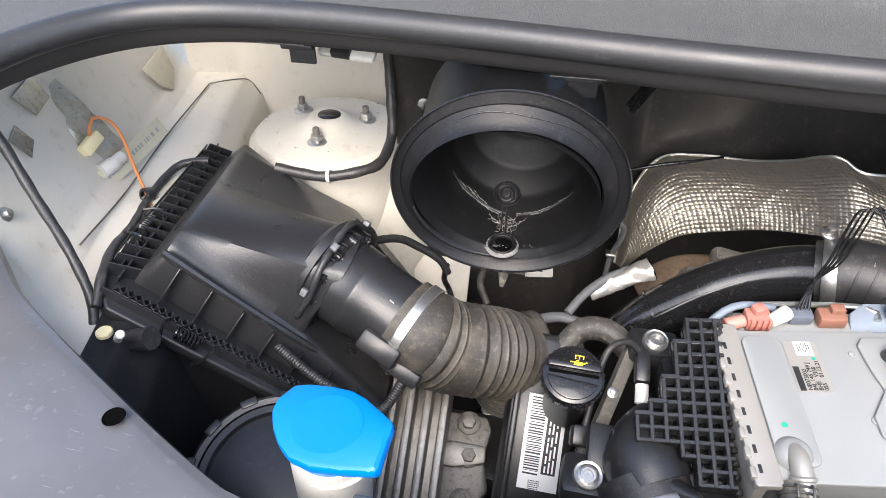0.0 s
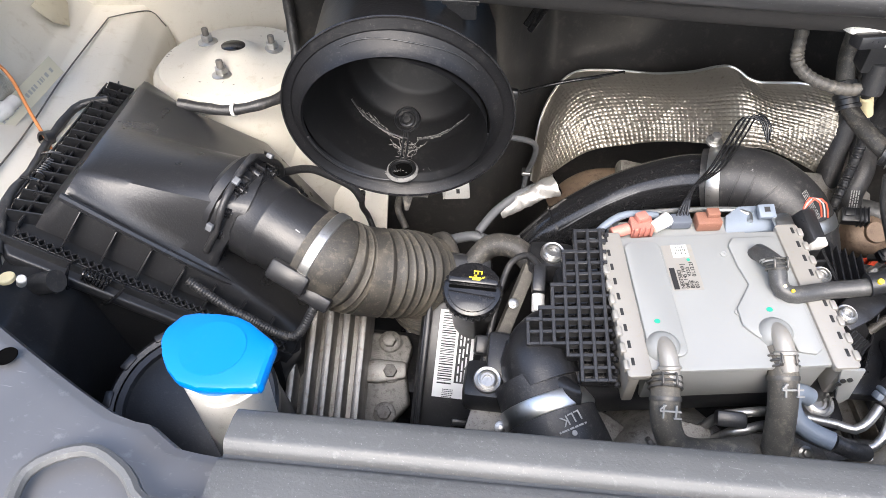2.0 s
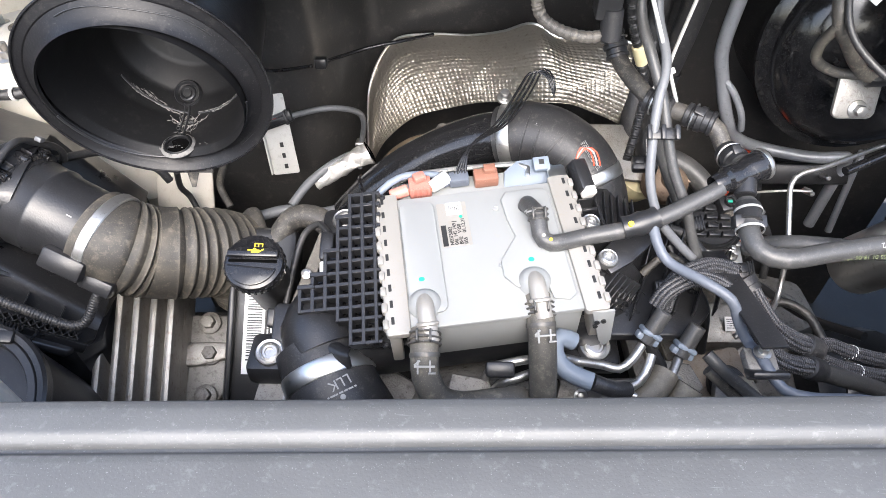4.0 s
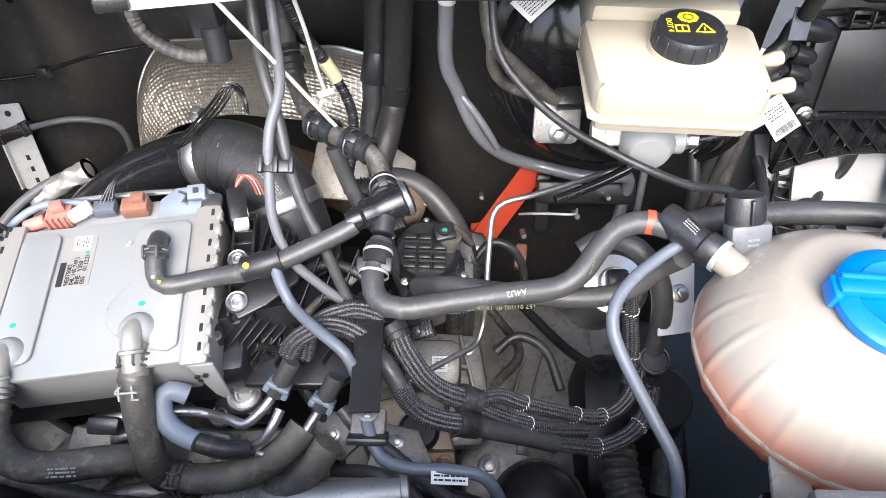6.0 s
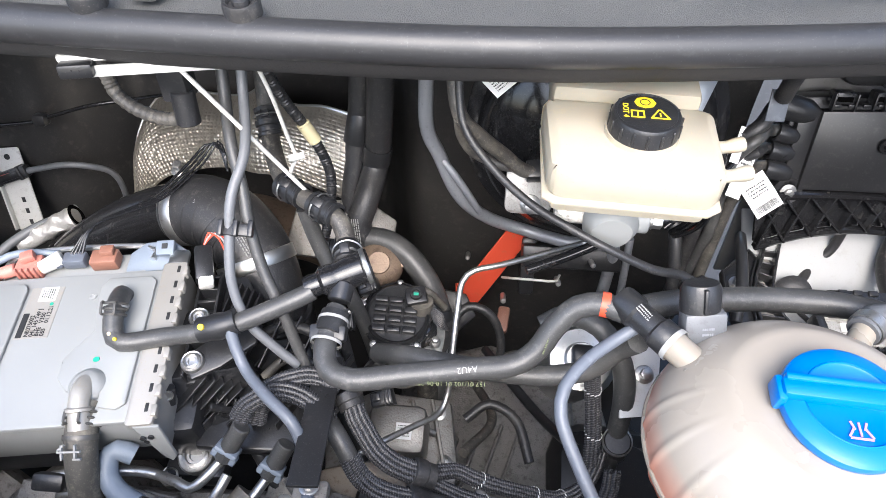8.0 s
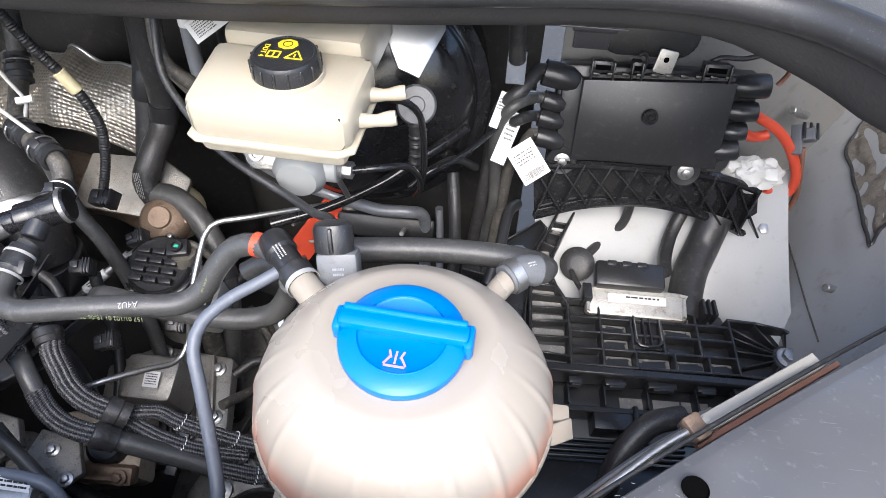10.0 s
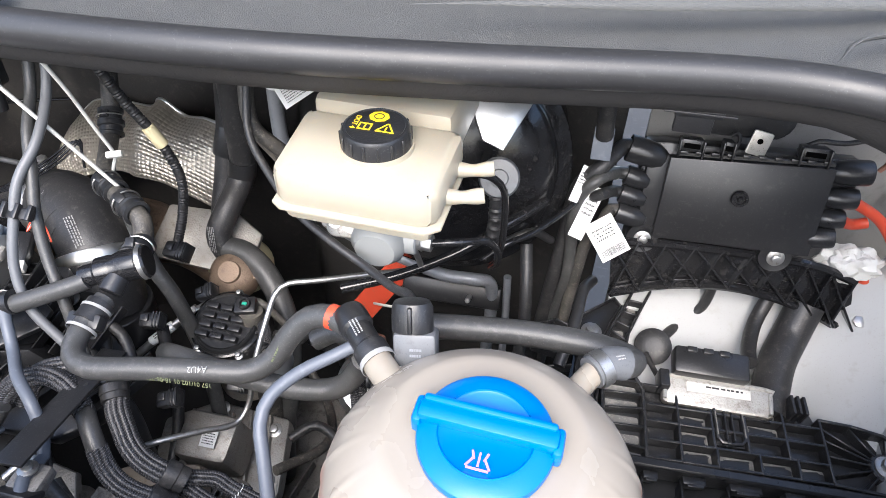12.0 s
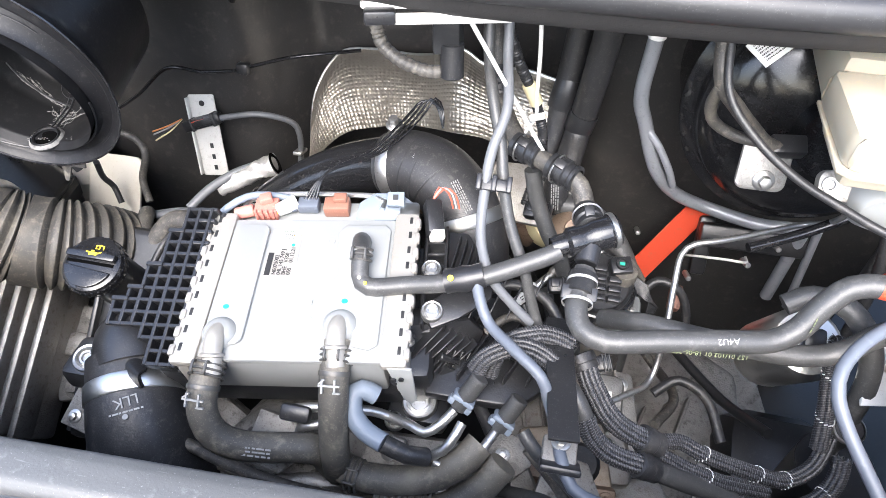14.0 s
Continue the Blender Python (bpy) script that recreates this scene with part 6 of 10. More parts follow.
part("turbine_arm", box(axes((-0.235, 0.735, 1.07), (0.3, -0.4, 0.85)), 0.06, 0.02, 0.02, 0.006), cast_dirty, tr)
part("silver_cover", prism(axes((-0.02, 0.665, 1.09), (0.2, -0.6, 0.8), (1, 0, 0)), [(-0.07, -0.03), (0.05, -0.035), (0.055, 0.02), (0.02, 0.04), (-0.06, 0.035)], 0.01, 0.003), cast, tr)
part("actuator_can", lathe(axes((0.0, 0.68, 1.05), (0.1, -0.6, 0.7)), [(0.0, 0.03), (0.03, 0.028), (0.036, 0.018), (0.036, -0.02), (0, -0.02)], 28), tape, tr, "tan metal can")

# bracket, clip and cables on the bulkhead
wb = thing("wall_bracket", (-0.487, 0.76, 1.05), "pale perforated steel bracket with a black plug", "bracket")
wt, wbm = Vector((-0.493, 0.770, 1.105)), Vector((-0.481, 0.738, 0.999))
wd = (wbm - wt).normalized()
WM = axes((wt + wbm) / 2, Vector((0.02, -0.9, 0.3)), wd)
part("plate", prism(WM, rounded(-0.058, -0.019, 0.058, 0.019, 0.003), 0.002, 0.0006), white_pl, wb)
part("fold", box(WM @ Matrix.Translation((0, -0.019, 0.005)), 0.11, 0.002, 0.01, 0.0006), white_pl, wb)
# bracket openings, their shade laid on as black patches
for k, s in enumerate((0.014, 0.030, 0.046)):
    part("slot", box(WM @ Matrix.Translation((s, 0.002, 0.002)), 0.007, 0.005, 0.001, 0.0003), ink, wb)
part("cable_plug", box(WM @ Matrix.Translation((-0.022, 0.0, 0.009)) @ pose(0, 0, 0, 0, 0, 14), 0.016, 0.058, 0.014, 0.003), plastic_fine, wb, "black plug")
PLM = WM @ Matrix.Translation((-0.022, 0.0, 0.016)) @ pose(0, 0, 0, 0, 0, 14)
part("plug_latch", box(PLM @ Matrix.Translation((0, 0.006, 0.001)), 0.009, 0.026, 0.004, 0.001), plastic, wb)
part("plug_collar", box(PLM @ Matrix.Translation((0, 0.020, -0.006)), 0.019, 0.005, 0.017, 0.002), rubber, wb)
part("plug_collar", box(PLM @ Matrix.Translation((0, -0.014, -0.006)), 0.018, 0.004, 0.016, 0.002), rubber, wb)
part("plug_seal", box(PLM @ Matrix.Translation((-0.004, -0.002, 0.0005)), 0.0015, 0.02, 0.003, 0.0004), red_pl, wb, "red locking slide")
part("slot", lathe(WM @ Matrix.Translation((-0.046, 0, 0.0021)), [(0, 0.0004), (0.004, 0.0004), (0.004, 0)], 16), ink, wb)
WQ = WM @ Vector((-0.026, -0.03, 0.01))
hose("bulkhead_cable", [WM @ Vector((-0.028, 0.028, 0.01)), (-0.420, 0.765, 1.089), (-0.391, 0.775, 1.082), (-0.374, 0.790, 1.063), (-0.373, 0.800, 1.035), (-0.382, 0.810, 0.993), (-0.386, 0.800, 0.956)], 0.0042, palegrey, "grey-brown sheathed cable on the bulkhead", "cable")
for k in range(4):
    hose("plug_wire", [WQ, WQ + Vector((-0.02, -0.005, -0.01 - 0.003 * k)), WQ + Vector((-0.045, -0.01, -0.02 - 0.005 * k))], 0.0011, (copper, white_ink, rubber, tape)[k], "thin coloured wire at the plug", "wire", group="wires at the plug")
hose("bulkhead_cable", [(-0.618, 0.745, 1.080), (-0.571, 0.750, 1.111), (-0.519, 0.755, 1.153), (-0.472, 0.757, 1.152), (-0.423, 0.758, 1.159)], 0.0024, gloss, "thin black cable clipped to the bulkhead", "cable")
hose("bulkhead_cable", [(-0.402, 0.758, 1.167), (-0.348, 0.760, 1.184), (-0.308, 0.770, 1.188), (-0.268, 0.800, 1.181)], 0.0024, gloss, "thin black cable clipped to the bulkhead", "cable")
kc = thing("cable_clip", (-0.411, 0.757, 1.164), "small black cable clip on the bulkhead", "clip")
part("clip_body", box(axes((-0.411, 0.757, 1.164), (0, -1, 0.2)), 0.016, 0.014, 0.014, 0.003), plastic_fine, kc)
hose("bulkhead_cable", [(-0.594, 0.700, 1.084), (-0.561, 0.700, 1.075), (-0.547, 0.690, 1.057), (-0.558, 0.680, 1.022), (-0.544, 0.660, 1.000)], 0.005, rubber_dusty, "dusty black cable beside the dish", "cable")
sc = thing("shield_clip", (-0.383, 0.812, 0.997), "pale clip holding the shield's edge", "clip")
part("clip_body", box(axes((-0.383, 0.812, 0.997), (0, -0.9, 0.3)), 0.014, 0.006, 0.026, 0.002), steel, sc)
dip = thing("yellow_stop", (-0.294, 0.224, 1.19), "yellow plastic ring beside the carrier", "handle")
part("ring", lathe(axes((-0.306, 0.2225, 1.166), (0, 0, 1)), [(0.014, -0.004), (0.015, 0.0), (0.012, 0.004), (0.008, 0.003), (0, 0.003)], 20), yellow, dip)


# ---- hoses and cables over the engine ----
def tee(name, p0, p1, stem, label):
    """A plug-in coupling: a stepped barrel from p0 to p1 with a stem."""
    ob = thing(name, p0, label, "coupling")
    d = Vector(p1) - Vector(p0)
    L = d.length
    part("barrel", lathe(axes(p0, d), [(0.0085, 0), (0.0095, 0.004), (0.0095, 0.012), (0.0125, 0.015), (0.0125, L * 0.45), (0.0118, L * 0.5), (0.0135, L * 0.62), (0.0135, L * 0.86), (0.0145, L * 0.88), (0.0145, L - 0.002), (0.013, L), (0, L)], 28), gloss, ob)
    part("end_ring", lathe(axes(p0, d), [(0.0146, L * 0.89), (0.0152, L * 0.9), (0.0152, L - 0.003), (0.0146, L - 0.002)], 28), steel, ob)
    part("stem", rod(Vector(p0).lerp(Vector(p1), 0.62), stem, 0.0095, n=20), plastic_fine, ob)
    return ob


H1 = [cl(0.047, 0.040, 0.008), (-0.160, 0.440, 1.199), (-0.158, 0.425, 1.190), (-0.148, 0.417, 1.186), (-0.118, 0.425, 1.186), (-0.066, 0.430, 1.198), (-0.012, 0.450, 1.214), (0.002, 0.457, 1.219)]
h = hose("coolant_hose", H1, 0.0078, greyhose, "grey rubber coolant hose from cooler to coupling", group="coolant hoses")
spring_clip(h, H1[1], (0.05, -0.7, -0.5), 0.0082, False)
part("hose_elbow", tube([cl(0.047, 0.042, -0.002), cl(0.047, 0.041, 0.008), H1[1]], 0.0082, 14), greyhose, h)
for s in (0.35, 0.42):
    part("white_band", lathe(axes(Vector(H1[0]).lerp(Vector(H1[1]), s * 2), (0.05, -0.7, -0.4)), [(0.0093, -0.0008), (0.0096, -0.0008), (0.0096, 0.0008), (0.0093, 0.0008)], 20), white_ink, h)
for k, p in enumerate(((-0.156, 0.4175, 1.1955), (-0.150, 0.4135, 1.1945))):
    part("dot", lathe(axes(p, (0, -0.5, 0.8)), [(0, 0.0006), (0.0014, 0.0004), (0.0016, -0.001)], 12), yellow if k else tape, h)
jn = thing("hose_joint", (-0.068, 0.43, 1.2), "black plastic hose joint with a yellow dot", "hose joint")
part("joint_body", tube([(-0.085, 0.428, 1.195), (-0.07, 0.430, 1.199), (-0.055, 0.434, 1.203)], 0.0105, 16, wave=lambda s: 1.0 + 0.08 * math.sin(s * 500)), plastic, jn)
part("yellow_dot", lathe(axes((-0.0805, 0.4225, 1.206), (0, -0.5, 0.8)), [(0, 0.0008), (0.0024, 0.0006), (0.0026, -0.002)], 14), yellow, jn)
tee("quick_coupling", (-0.004, 0.459, 1.219), (0.046, 0.481, 1.229), (0.024, 0.452, 1.214), "shiny black quick coupling between coolant hoses")
S2 = [(0.024, 0.446, 1.212), (0.0215, 0.430, 1.209), (0.020, 0.412, 1.204), (0.026, 0.396, 1.200), (0.045, 0.389, 1.199), (0.085, 0.395, 1.202), (0.129, 0.403, 1.203), (0.163, 0.410, 1.203), (0.181, 0.418, 1.213), (0.192, 0.427, 1.230), (0.207, 0.434, 1.246), (0.225, 0.433, 1.252), (0.240, 0.427, 1.252)]
sh2 = hose("coolant_hose", S2, 0.0088, greyhose, "grey S-shaped coolant hose with white print", group="coolant hoses", n=16)
part("hose_sleeve", tube([(0.0235, 0.441, 1.211), (0.021, 0.423, 1.2075)], 0.0115, 16, 0.004), plastic, sh2, "black connector sleeve")
part("clip_block", box(axes((0.021, 0.424, 1.208), (0, -0.5, 0.8)), 0.028, 0.012, 0.012, 0.002), plastic, sh2)
for p in ((0.0228, 0.4345, 1.2105), (0.0205, 0.4165, 1.2055)):
    part("white_band", lathe(axes(p, (0.05, 0.9, 0.25)), [(0.0118, -0.0012), (0.0121, -0.0012), (0.0121, 0.0012), (0.0118, 0.0012)], 24), white_ink, sh2)
words("A4U2", axes((0.130, 0.3975, 1.2105), (0.0, -0.62, 0.78), (0.98, 0.17, 0.1)) @ pose(0, 0, 0, 0, 0, 180), 0.0065, white_ink, sh2, "print")
words("157 01/102 01 18-06-2021 19:18:52", axes((0.107, 0.3888, 1.2025), (0.0, -0.93, 0.3), (0.98, 0.17, 0.02)) @ pose(0, 0, 0, 0, 0, 180), 0.0052, yellow_ink, sh2, "print")
bars(axes((0.188, 0.4175, 1.229), (0.5, -0.75, 0.4), (0.4, 0.25, 0.75)), 0.026, 0.003, 1, yellow_ink, sh2, rng=random.Random(22), cols=2)
part("orange_mark", lathe(axes((0.226, 0.433, 1.252), (1, -0.2, 0)), [(0.0088, -0.003), (0.0093, -0.003), (0.0093, 0.003), (0.0088, 0.003)], 20), red_pl, sh2)
# plug-in joint into the tank
tj = thing("tank_connector", (0.25, 0.42, 1.25), "black hose connector on the tank's inlet", "hose joint")
TJ0, TJ1 = Vector((0.236, 0.436, 1.256)), Vector((0.274, 0.394, 1.252))
part("connector_body", lathe(axes(TJ0, TJ1 - TJ0), [(0.0, 0), (0.011, 0.0), (0.012, 0.003), (0.012, 0.016), (0.010, 0.018), (0.010, 0.034), (0.012, 0.036), (0.012, 0.046), (0.009, 0.051)], 20), plastic, tj)
bars(axes((0.249, 0.416, 1.2652), (0.1, -0.3, 0.95), TJ1 - TJ0), 0.012, 0.007, 3, white_ink, tj, cols=2)
part("white_tape", lathe(axes(TJ0.lerp(TJ1, 0.86), TJ1 - TJ0), [(0.0122, -0.002), (0.0125, -0.002), (0.0125, 0.002), (0.0122, 0.002)], 20), white_ink, tj)
hose("coolant_hose", [(0.252, 0.418, 1.232), (0.243, 0.43, 1.205), (0.225, 0.43, 1.178), (0.19, 0.425, 1.172), (0.13, 0.428, 1.172), (0.08, 0.44, 1.165), (0.05, 0.46, 1.14)], 0.0088, greyhose, "grey coolant hose running behind the printed one", group="coolant hoses")
hose("coolant_hose", [(0.19, 0.47, 1.18), (0.21, 0.475, 1.19), (0.235, 0.463, 1.192), (0.255, 0.445, 1.17), (0.262, 0.43, 1.13), (0.262, 0.42, 1.05)], 0.009, greyhose, "grey coolant hose curving down beside the tank", group="coolant hoses")
# blue-grey vent hoses
hose("vent_hose", [(0.247, 0.420, 1.243), (0.232, 0.412, 1.236), (0.212, 0.396, 1.231), (0.198, 0.378, 1.224), (0.196, 0.362, 1.214), (0.205, 0.343, 1.200), (0.221, 0.312, 1.185), (0.234, 0.284, 1.172), (0.236, 0.262, 1.150), (0.235, 0.25, 1.12)], 0.0047, bluegrey, "blue-grey vent hose looping past the tank", group="vent hoses")
hose("vent_hose", [(-0.060, 0.428, 1.203), (-0.056, 0.420, 1.190), (-0.045, 0.406, 1.176), (-0.022, 0.383, 1.178), (0.001, 0.366, 1.172), (0.010, 0.356, 1.154), (0.018, 0.342, 1.143), (0.020, 0.325, 1.150), (0.024, 0.312, 1.148), (0.033, 0.297, 1.143), (0.052, 0.289, 1.144), (0.085, 0.287, 1.146), (0.108, 0.284, 1.142), (0.122, 0.272, 1.12), (0.13, 0.26, 1.08)], 0.0047, bluegrey, "blue-grey vent hose with a white tag", group="vent hoses")
vt = part("hose_tag", box(axes((0.083, 0.2815, 1.1465), (0, -0.6, 0.8), (1, -0.03, 0.02)), 0.026, 0.009, 0.0006, 0), label_mat)
tagged(vt, "white printed tag round the vent hose", "tag")
bars(axes((0.083, 0.2813, 1.1470), (0, -0.6, 0.8), (1, -0.03, 0.02)), 0.022, 0.006, 2, ink, vt)
# twin hoses that hang from the cowl
GA = [(-0.078, 0.570, 1.375), (-0.075, 0.552, 1.335), (-0.066, 0.523, 1.310), (-0.055, 0.500, 1.283), (-0.050, 0.485, 1.262), (-0.040, 0.468, 1.230), (-0.025, 0.452, 1.200), (-0.012, 0.438, 1.165), (0.0, 0.425, 1.14)]
GB = [(-0.063, 0.572, 1.375), (-0.060, 0.552, 1.335), (-0.054, 0.518, 1.308), (-0.061, 0.492, 1.285), (-0.063, 0.477, 1.262), (-0.062, 0.455, 1.225), (-0.050, 0.440, 1.195), (-0.030, 0.434, 1.172), (-0.012, 0.430, 1.155)]
hose("vacuum_hose", GA, 0.0048, greyhose, "grey hose hanging from the cowl", group="hanging hoses")
gbh = hose("vacuum_hose", GB, 0.0042, palegrey, "paler grey printed hose hanging from the cowl", group="hanging hoses")
hc = thing("hose_clip", (-0.056, 0.48, 1.262), "black double clip joining two hoses", "clip")
part("clip_bar", box(axes((-0.056, 0.4755, 1.263), (0, -0.6, 0.8)), 0.026, 0.010, 0.005, 0.0015), plastic_fine, hc)
for q in (-0.068, -0.056, -0.044):
    part("clip_jaw", box(axes((q, 0.474, 1.266), (0, -0.6, 0.8)), 0.004, 0.013, 0.006, 0.001), plastic_fine, hc)
# black strap with bolt
st = thing("support_strap", (0.02, 0.32, 1.14), "flat black steel strap with a bolt at its foot", "strap")
SM0, SM1 = Vector((0.0125, 0.436, 1.1715)), Vector((0.0205, 0.325, 1.150))
part("strap_bar", box(axes((SM0 + SM1) / 2, Vector((0.0, 0.2, 0.98)), SM1 - SM0), (SM1 - SM0).length + 0.02, 0.0225, 0.003, 0.001), plastic_fine, st)
sf = part("strap_foot", box(axes((0.0215, 0.322, 1.142), (0, -0.1, 1)), 0.026, 0.026, 0.012, 0.003), cast_dirty, st)
part("strap_bolt", hexbolt(axes((0.0213, 0.326, 1.152), (0, 0.1, 1)), 0.0045, 0.007), steel, st)
part("strap_clip", box(axes((0.0225, 0.310, 1.146), (0, -0.7, 0.7)), 0.030, 0.006, 0.02, 0.002), plastic, st)
# zip ties and white cowl bracket
cb = thing("cowl_bracket", (-0.10, 0.52, 1.38), "white plastic bracket below the cowl", "bracket")
part("bracket_bar", prism(axes((-0.10, 0.512, 1.388), (0.0, 0.1, 1), (1, 0.3, 0)), rounded(-0.062, -0.004, 0.030, 0.016, 0.004), 0.005, 0.0015), white_pl, cb)
part("bracket_lip", box(axes((-0.10, 0.505, 1.383), (0.0, 0.1, 1), (1, 0.3, 0)), 0.092, 0.003, 0.008, 0.001), white_pl, cb)
for q in (-0.045, 0.04):
    part("dark_clip", box(axes((-0.10 + q, 0.505 + q * 0.3, 1.387), (0.0, 0.1, 1), (1, 0.3, 0)), 0.022, 0.014, 0.010, 0.002), plastic_fine, cb)
hose("cable_tie", [(-0.087, 0.512, 1.383), (-0.066, 0.525, 1.338), (-0.038, 0.542, 1.278), (-0.012, 0.558, 1.222)], 0.0018, white_pl, "white cable tie hanging from the bracket", "cable tie", group="cable ties")
tk = hose("cable_tie", [(-0.036, 0.530, 1.378), (-0.0345, 0.546, 1.34), (-0.034, 0.562, 1.295), (-0.033, 0.5716, 1.2665), (-0.038, 0.573, 1.254), (-0.043, 0.572, 1.242)], 0.0017, white_pl, "white cable tie round a hose, with its knot", "cable tie", group="cable ties")
part("tie_head", box(axes((-0.0320, 0.5700, 1.2665), (0.3, -0.6, 0.7), (1, 0, 0.5)), 0.014, 0.006, 0.005, 0.001), white_pl, tk)
vs = thing("vacuum_valve", (-0.105, 0.545, 1.33), "black electric valve with an elbow below the cowl", "valve")
part("valve_body", box((-0.107, 0.546, 1.353), 0.022, 0.022, 0.034, 0.003), plastic, vs)
part("valve_foot", rod((-0.103, 0.541, 1.345), (-0.102, 0.536, 1.318), 0.0095, n=18), plastic_fine, vs)
part("valve_elbow", tube([(-0.102, 0.537, 1.325), (-0.115, 0.538, 1.320), (-0.13, 0.54, 1.320), (-0.150, 0.545, 1.325), (-0.164, 0.55, 1.337), (-0.168, 0.555, 1.365), (-0.168, 0.565, 1.41)], 0.0055, 10, 0.002, lambda s: 1 + 0.08 * math.sin(s * 1900)), rubber_dusty, vs)
# wired hoses rising behind the coupling
h7 = hose("heater_hose", [(-0.078, 0.655, 1.33), (-0.078, 0.645, 1.29), (-0.071, 0.618, 1.257), (-0.053, 0.578, 1.244), (-0.0346, 0.556, 1.239), (-0.0015, 0.534, 1.2376), (0.0125, 0.526, 1.232), (0.0190, 0.514, 1.222), (0.0225, 0.502, 1.219), (0.0250, 0.489, 1.224)], 0.0086, rubber_dusty, "dusty black heater hose with plug-in joints", group="heater hoses")
for p, d in (((-0.0370, 0.5575, 1.2393), (0.035, -0.022, -0.001)), ((-0.0030, 0.535, 1.2377), (0.035, -0.022, -0.002)), ((-0.0735, 0.627, 1.264), (0.01, -0.027, -0.03)), ((0.0235, 0.496, 1.221), (0.01, -0.05, 0.01))):
    js = part("joint_sleeve", lathe(axes(p, d), [(0.0090, -0.014), (0.0118, -0.013), (0.0118, -0.009), (0.0104, -0.008), (0.0104, -0.002), (0.0126, -0.001), (0.0126, 0.004), (0.0108, 0.005), (0.0108, 0.010), (0.0120, 0.011), (0.0120, 0.014), (0.0090, 0.015)], 20), plastic, h7, "stepped black plug-in joint")
    part("joint_lock", box(axes(p, (0, -0.5, 0.85), d) @ Matrix.Translation((-0.004, 0, 0.0118)), 0.010, 0.008, 0.004, 0.001), plastic_fine, js)
    part("joint_lock", tube([axes(p, d) @ Vector((0.0128 * math.cos(a), 0.0128 * math.sin(a), -0.0055)) for a in [0.3 * k for k in range(20)]], 0.0008, 6), steel, js, "bright wire lock")
hose("heater_hose", [(-0.03, 0.562, 1.215), (-0.022, 0.556, 1.185), (-0.008, 0.545, 1.155), (0.01, 0.54, 1.12), (0.03, 0.53, 1.05), (0.05, 0.50, 0.95)], 0.0078, greyhose, "grey heater hose dropping behind the coupling", group="heater hoses")
cd = hose("ribbed_conduit", [(-0.085, 0.62, 1.38), (-0.070, 0.625, 1.33), (-0.058, 0.635, 1.285), (-0.040, 0.645, 1.240), (-0.026, 0.645, 1.195), (-0.028, 0.635, 1.155), (-0.035, 0.62, 1.12)], 0.0052, rubber, "thin ribbed black conduit with cream tape", "conduit", step=0.0015, wave=lambda s: 1 + 0.09 * math.sin(s * 2300))
part("tape_band", rod((-0.046, 0.642, 1.255), (-0.036, 0.645, 1.232), 0.0068, n=14), tape, cd)
# thick rubber hoses to the bulkhead
k1 = hose("thick_hose", [(0.030, 0.70, 1.40), (0.026, 0.695, 1.32), (0.020, 0.700, 1.24), (0.012, 0.705, 1.170), (0.004, 0.672, 1.140), (-0.004, 0.655, 1.115), (0.004, 0.650, 1.095)], 0.0145, rubber, "thick black hose beside the heat shield", group="thick hoses", n=16)
collar(k1, (0.013, 0.705, 1.178), (0.02, 0.0, 0.1), 0.0152, 0.022, plastic, screw=False)
bars(axes((-0.004, 0.640, 1.118), (-0.2, -0.9, 0.3), (0.1, -0.4, -0.9)), 0.03, 0.010, 4, white_ink, k1, rng=random.Random(31))
k2 = hose("thick_hose", [(0.004, 0.735, 1.40), (0.0, 0.735, 1.31), (-0.006, 0.728, 1.23), (-0.013, 0.715, 1.17), (-0.018, 0.69, 1.11), (-0.015, 0.66, 1.05)], 0.0135, rubber, "thick black hose beside the heat shield", group="thick hoses", n=16)
collar(k2, (-0.009, 0.722, 1.20), (0.02, 0.03, 0.1), 0.0142, 0.035, plastic, screw=False)
k3 = hose("thick_hose", [(0.005, 0.650, 1.10), (0.03, 0.648, 1.098), (0.058, 0.635, 1.085), (0.082, 0.615, 1.060), (0.094, 0.597, 1.030), (0.096, 0.58, 0.98), (0.092, 0.555, 0.92), (0.088, 0.54, 0.84)], 0.0135, greyhose, "thick grey hose dropping to the gearbox", group="thick hoses", n=16)
collar(k3, (0.0935, 0.598, 1.034), (0.03, -0.05, -0.08), 0.014, 0.012, plastic, screw=False)
# pipes on the right of the bulkhead
ac = hose("air_conditioning_pipe", [(0.070, 0.705, 1.40), (0.070, 0.700, 1.30), (0.069, 0.702, 1.222), (0.082, 0.708, 1.180), (0.106, 0.712, 1.120), (0.140, 0.735, 1.070), (0.185, 0.745, 1.045), (0.245, 0.725, 1.045), (0.285, 0.725, 1.045), (0.305, 0.738, 1.03), (0.308, 0.745, 0.98), (0.306, 0.745, 0.90)], 0.0080, acpipe, "grey metal air conditioning pipe along the bulkhead", "pipe", n=16)
part("pipe_label", rod((0.0702, 0.7005, 1.315), (0.070, 0.7003, 1.285), 0.0091, n=20), label_mat, ac, "printed label wrapped round the pipe")
hose("air_conditioning_pipe", [(0.086, 0.705, 1.175), (0.10, 0.70, 1.16), (0.118, 0.70, 1.13), (0.13, 0.71, 1.10)], 0.0042, acpipe, "thin grey branch pipe", "pipe")
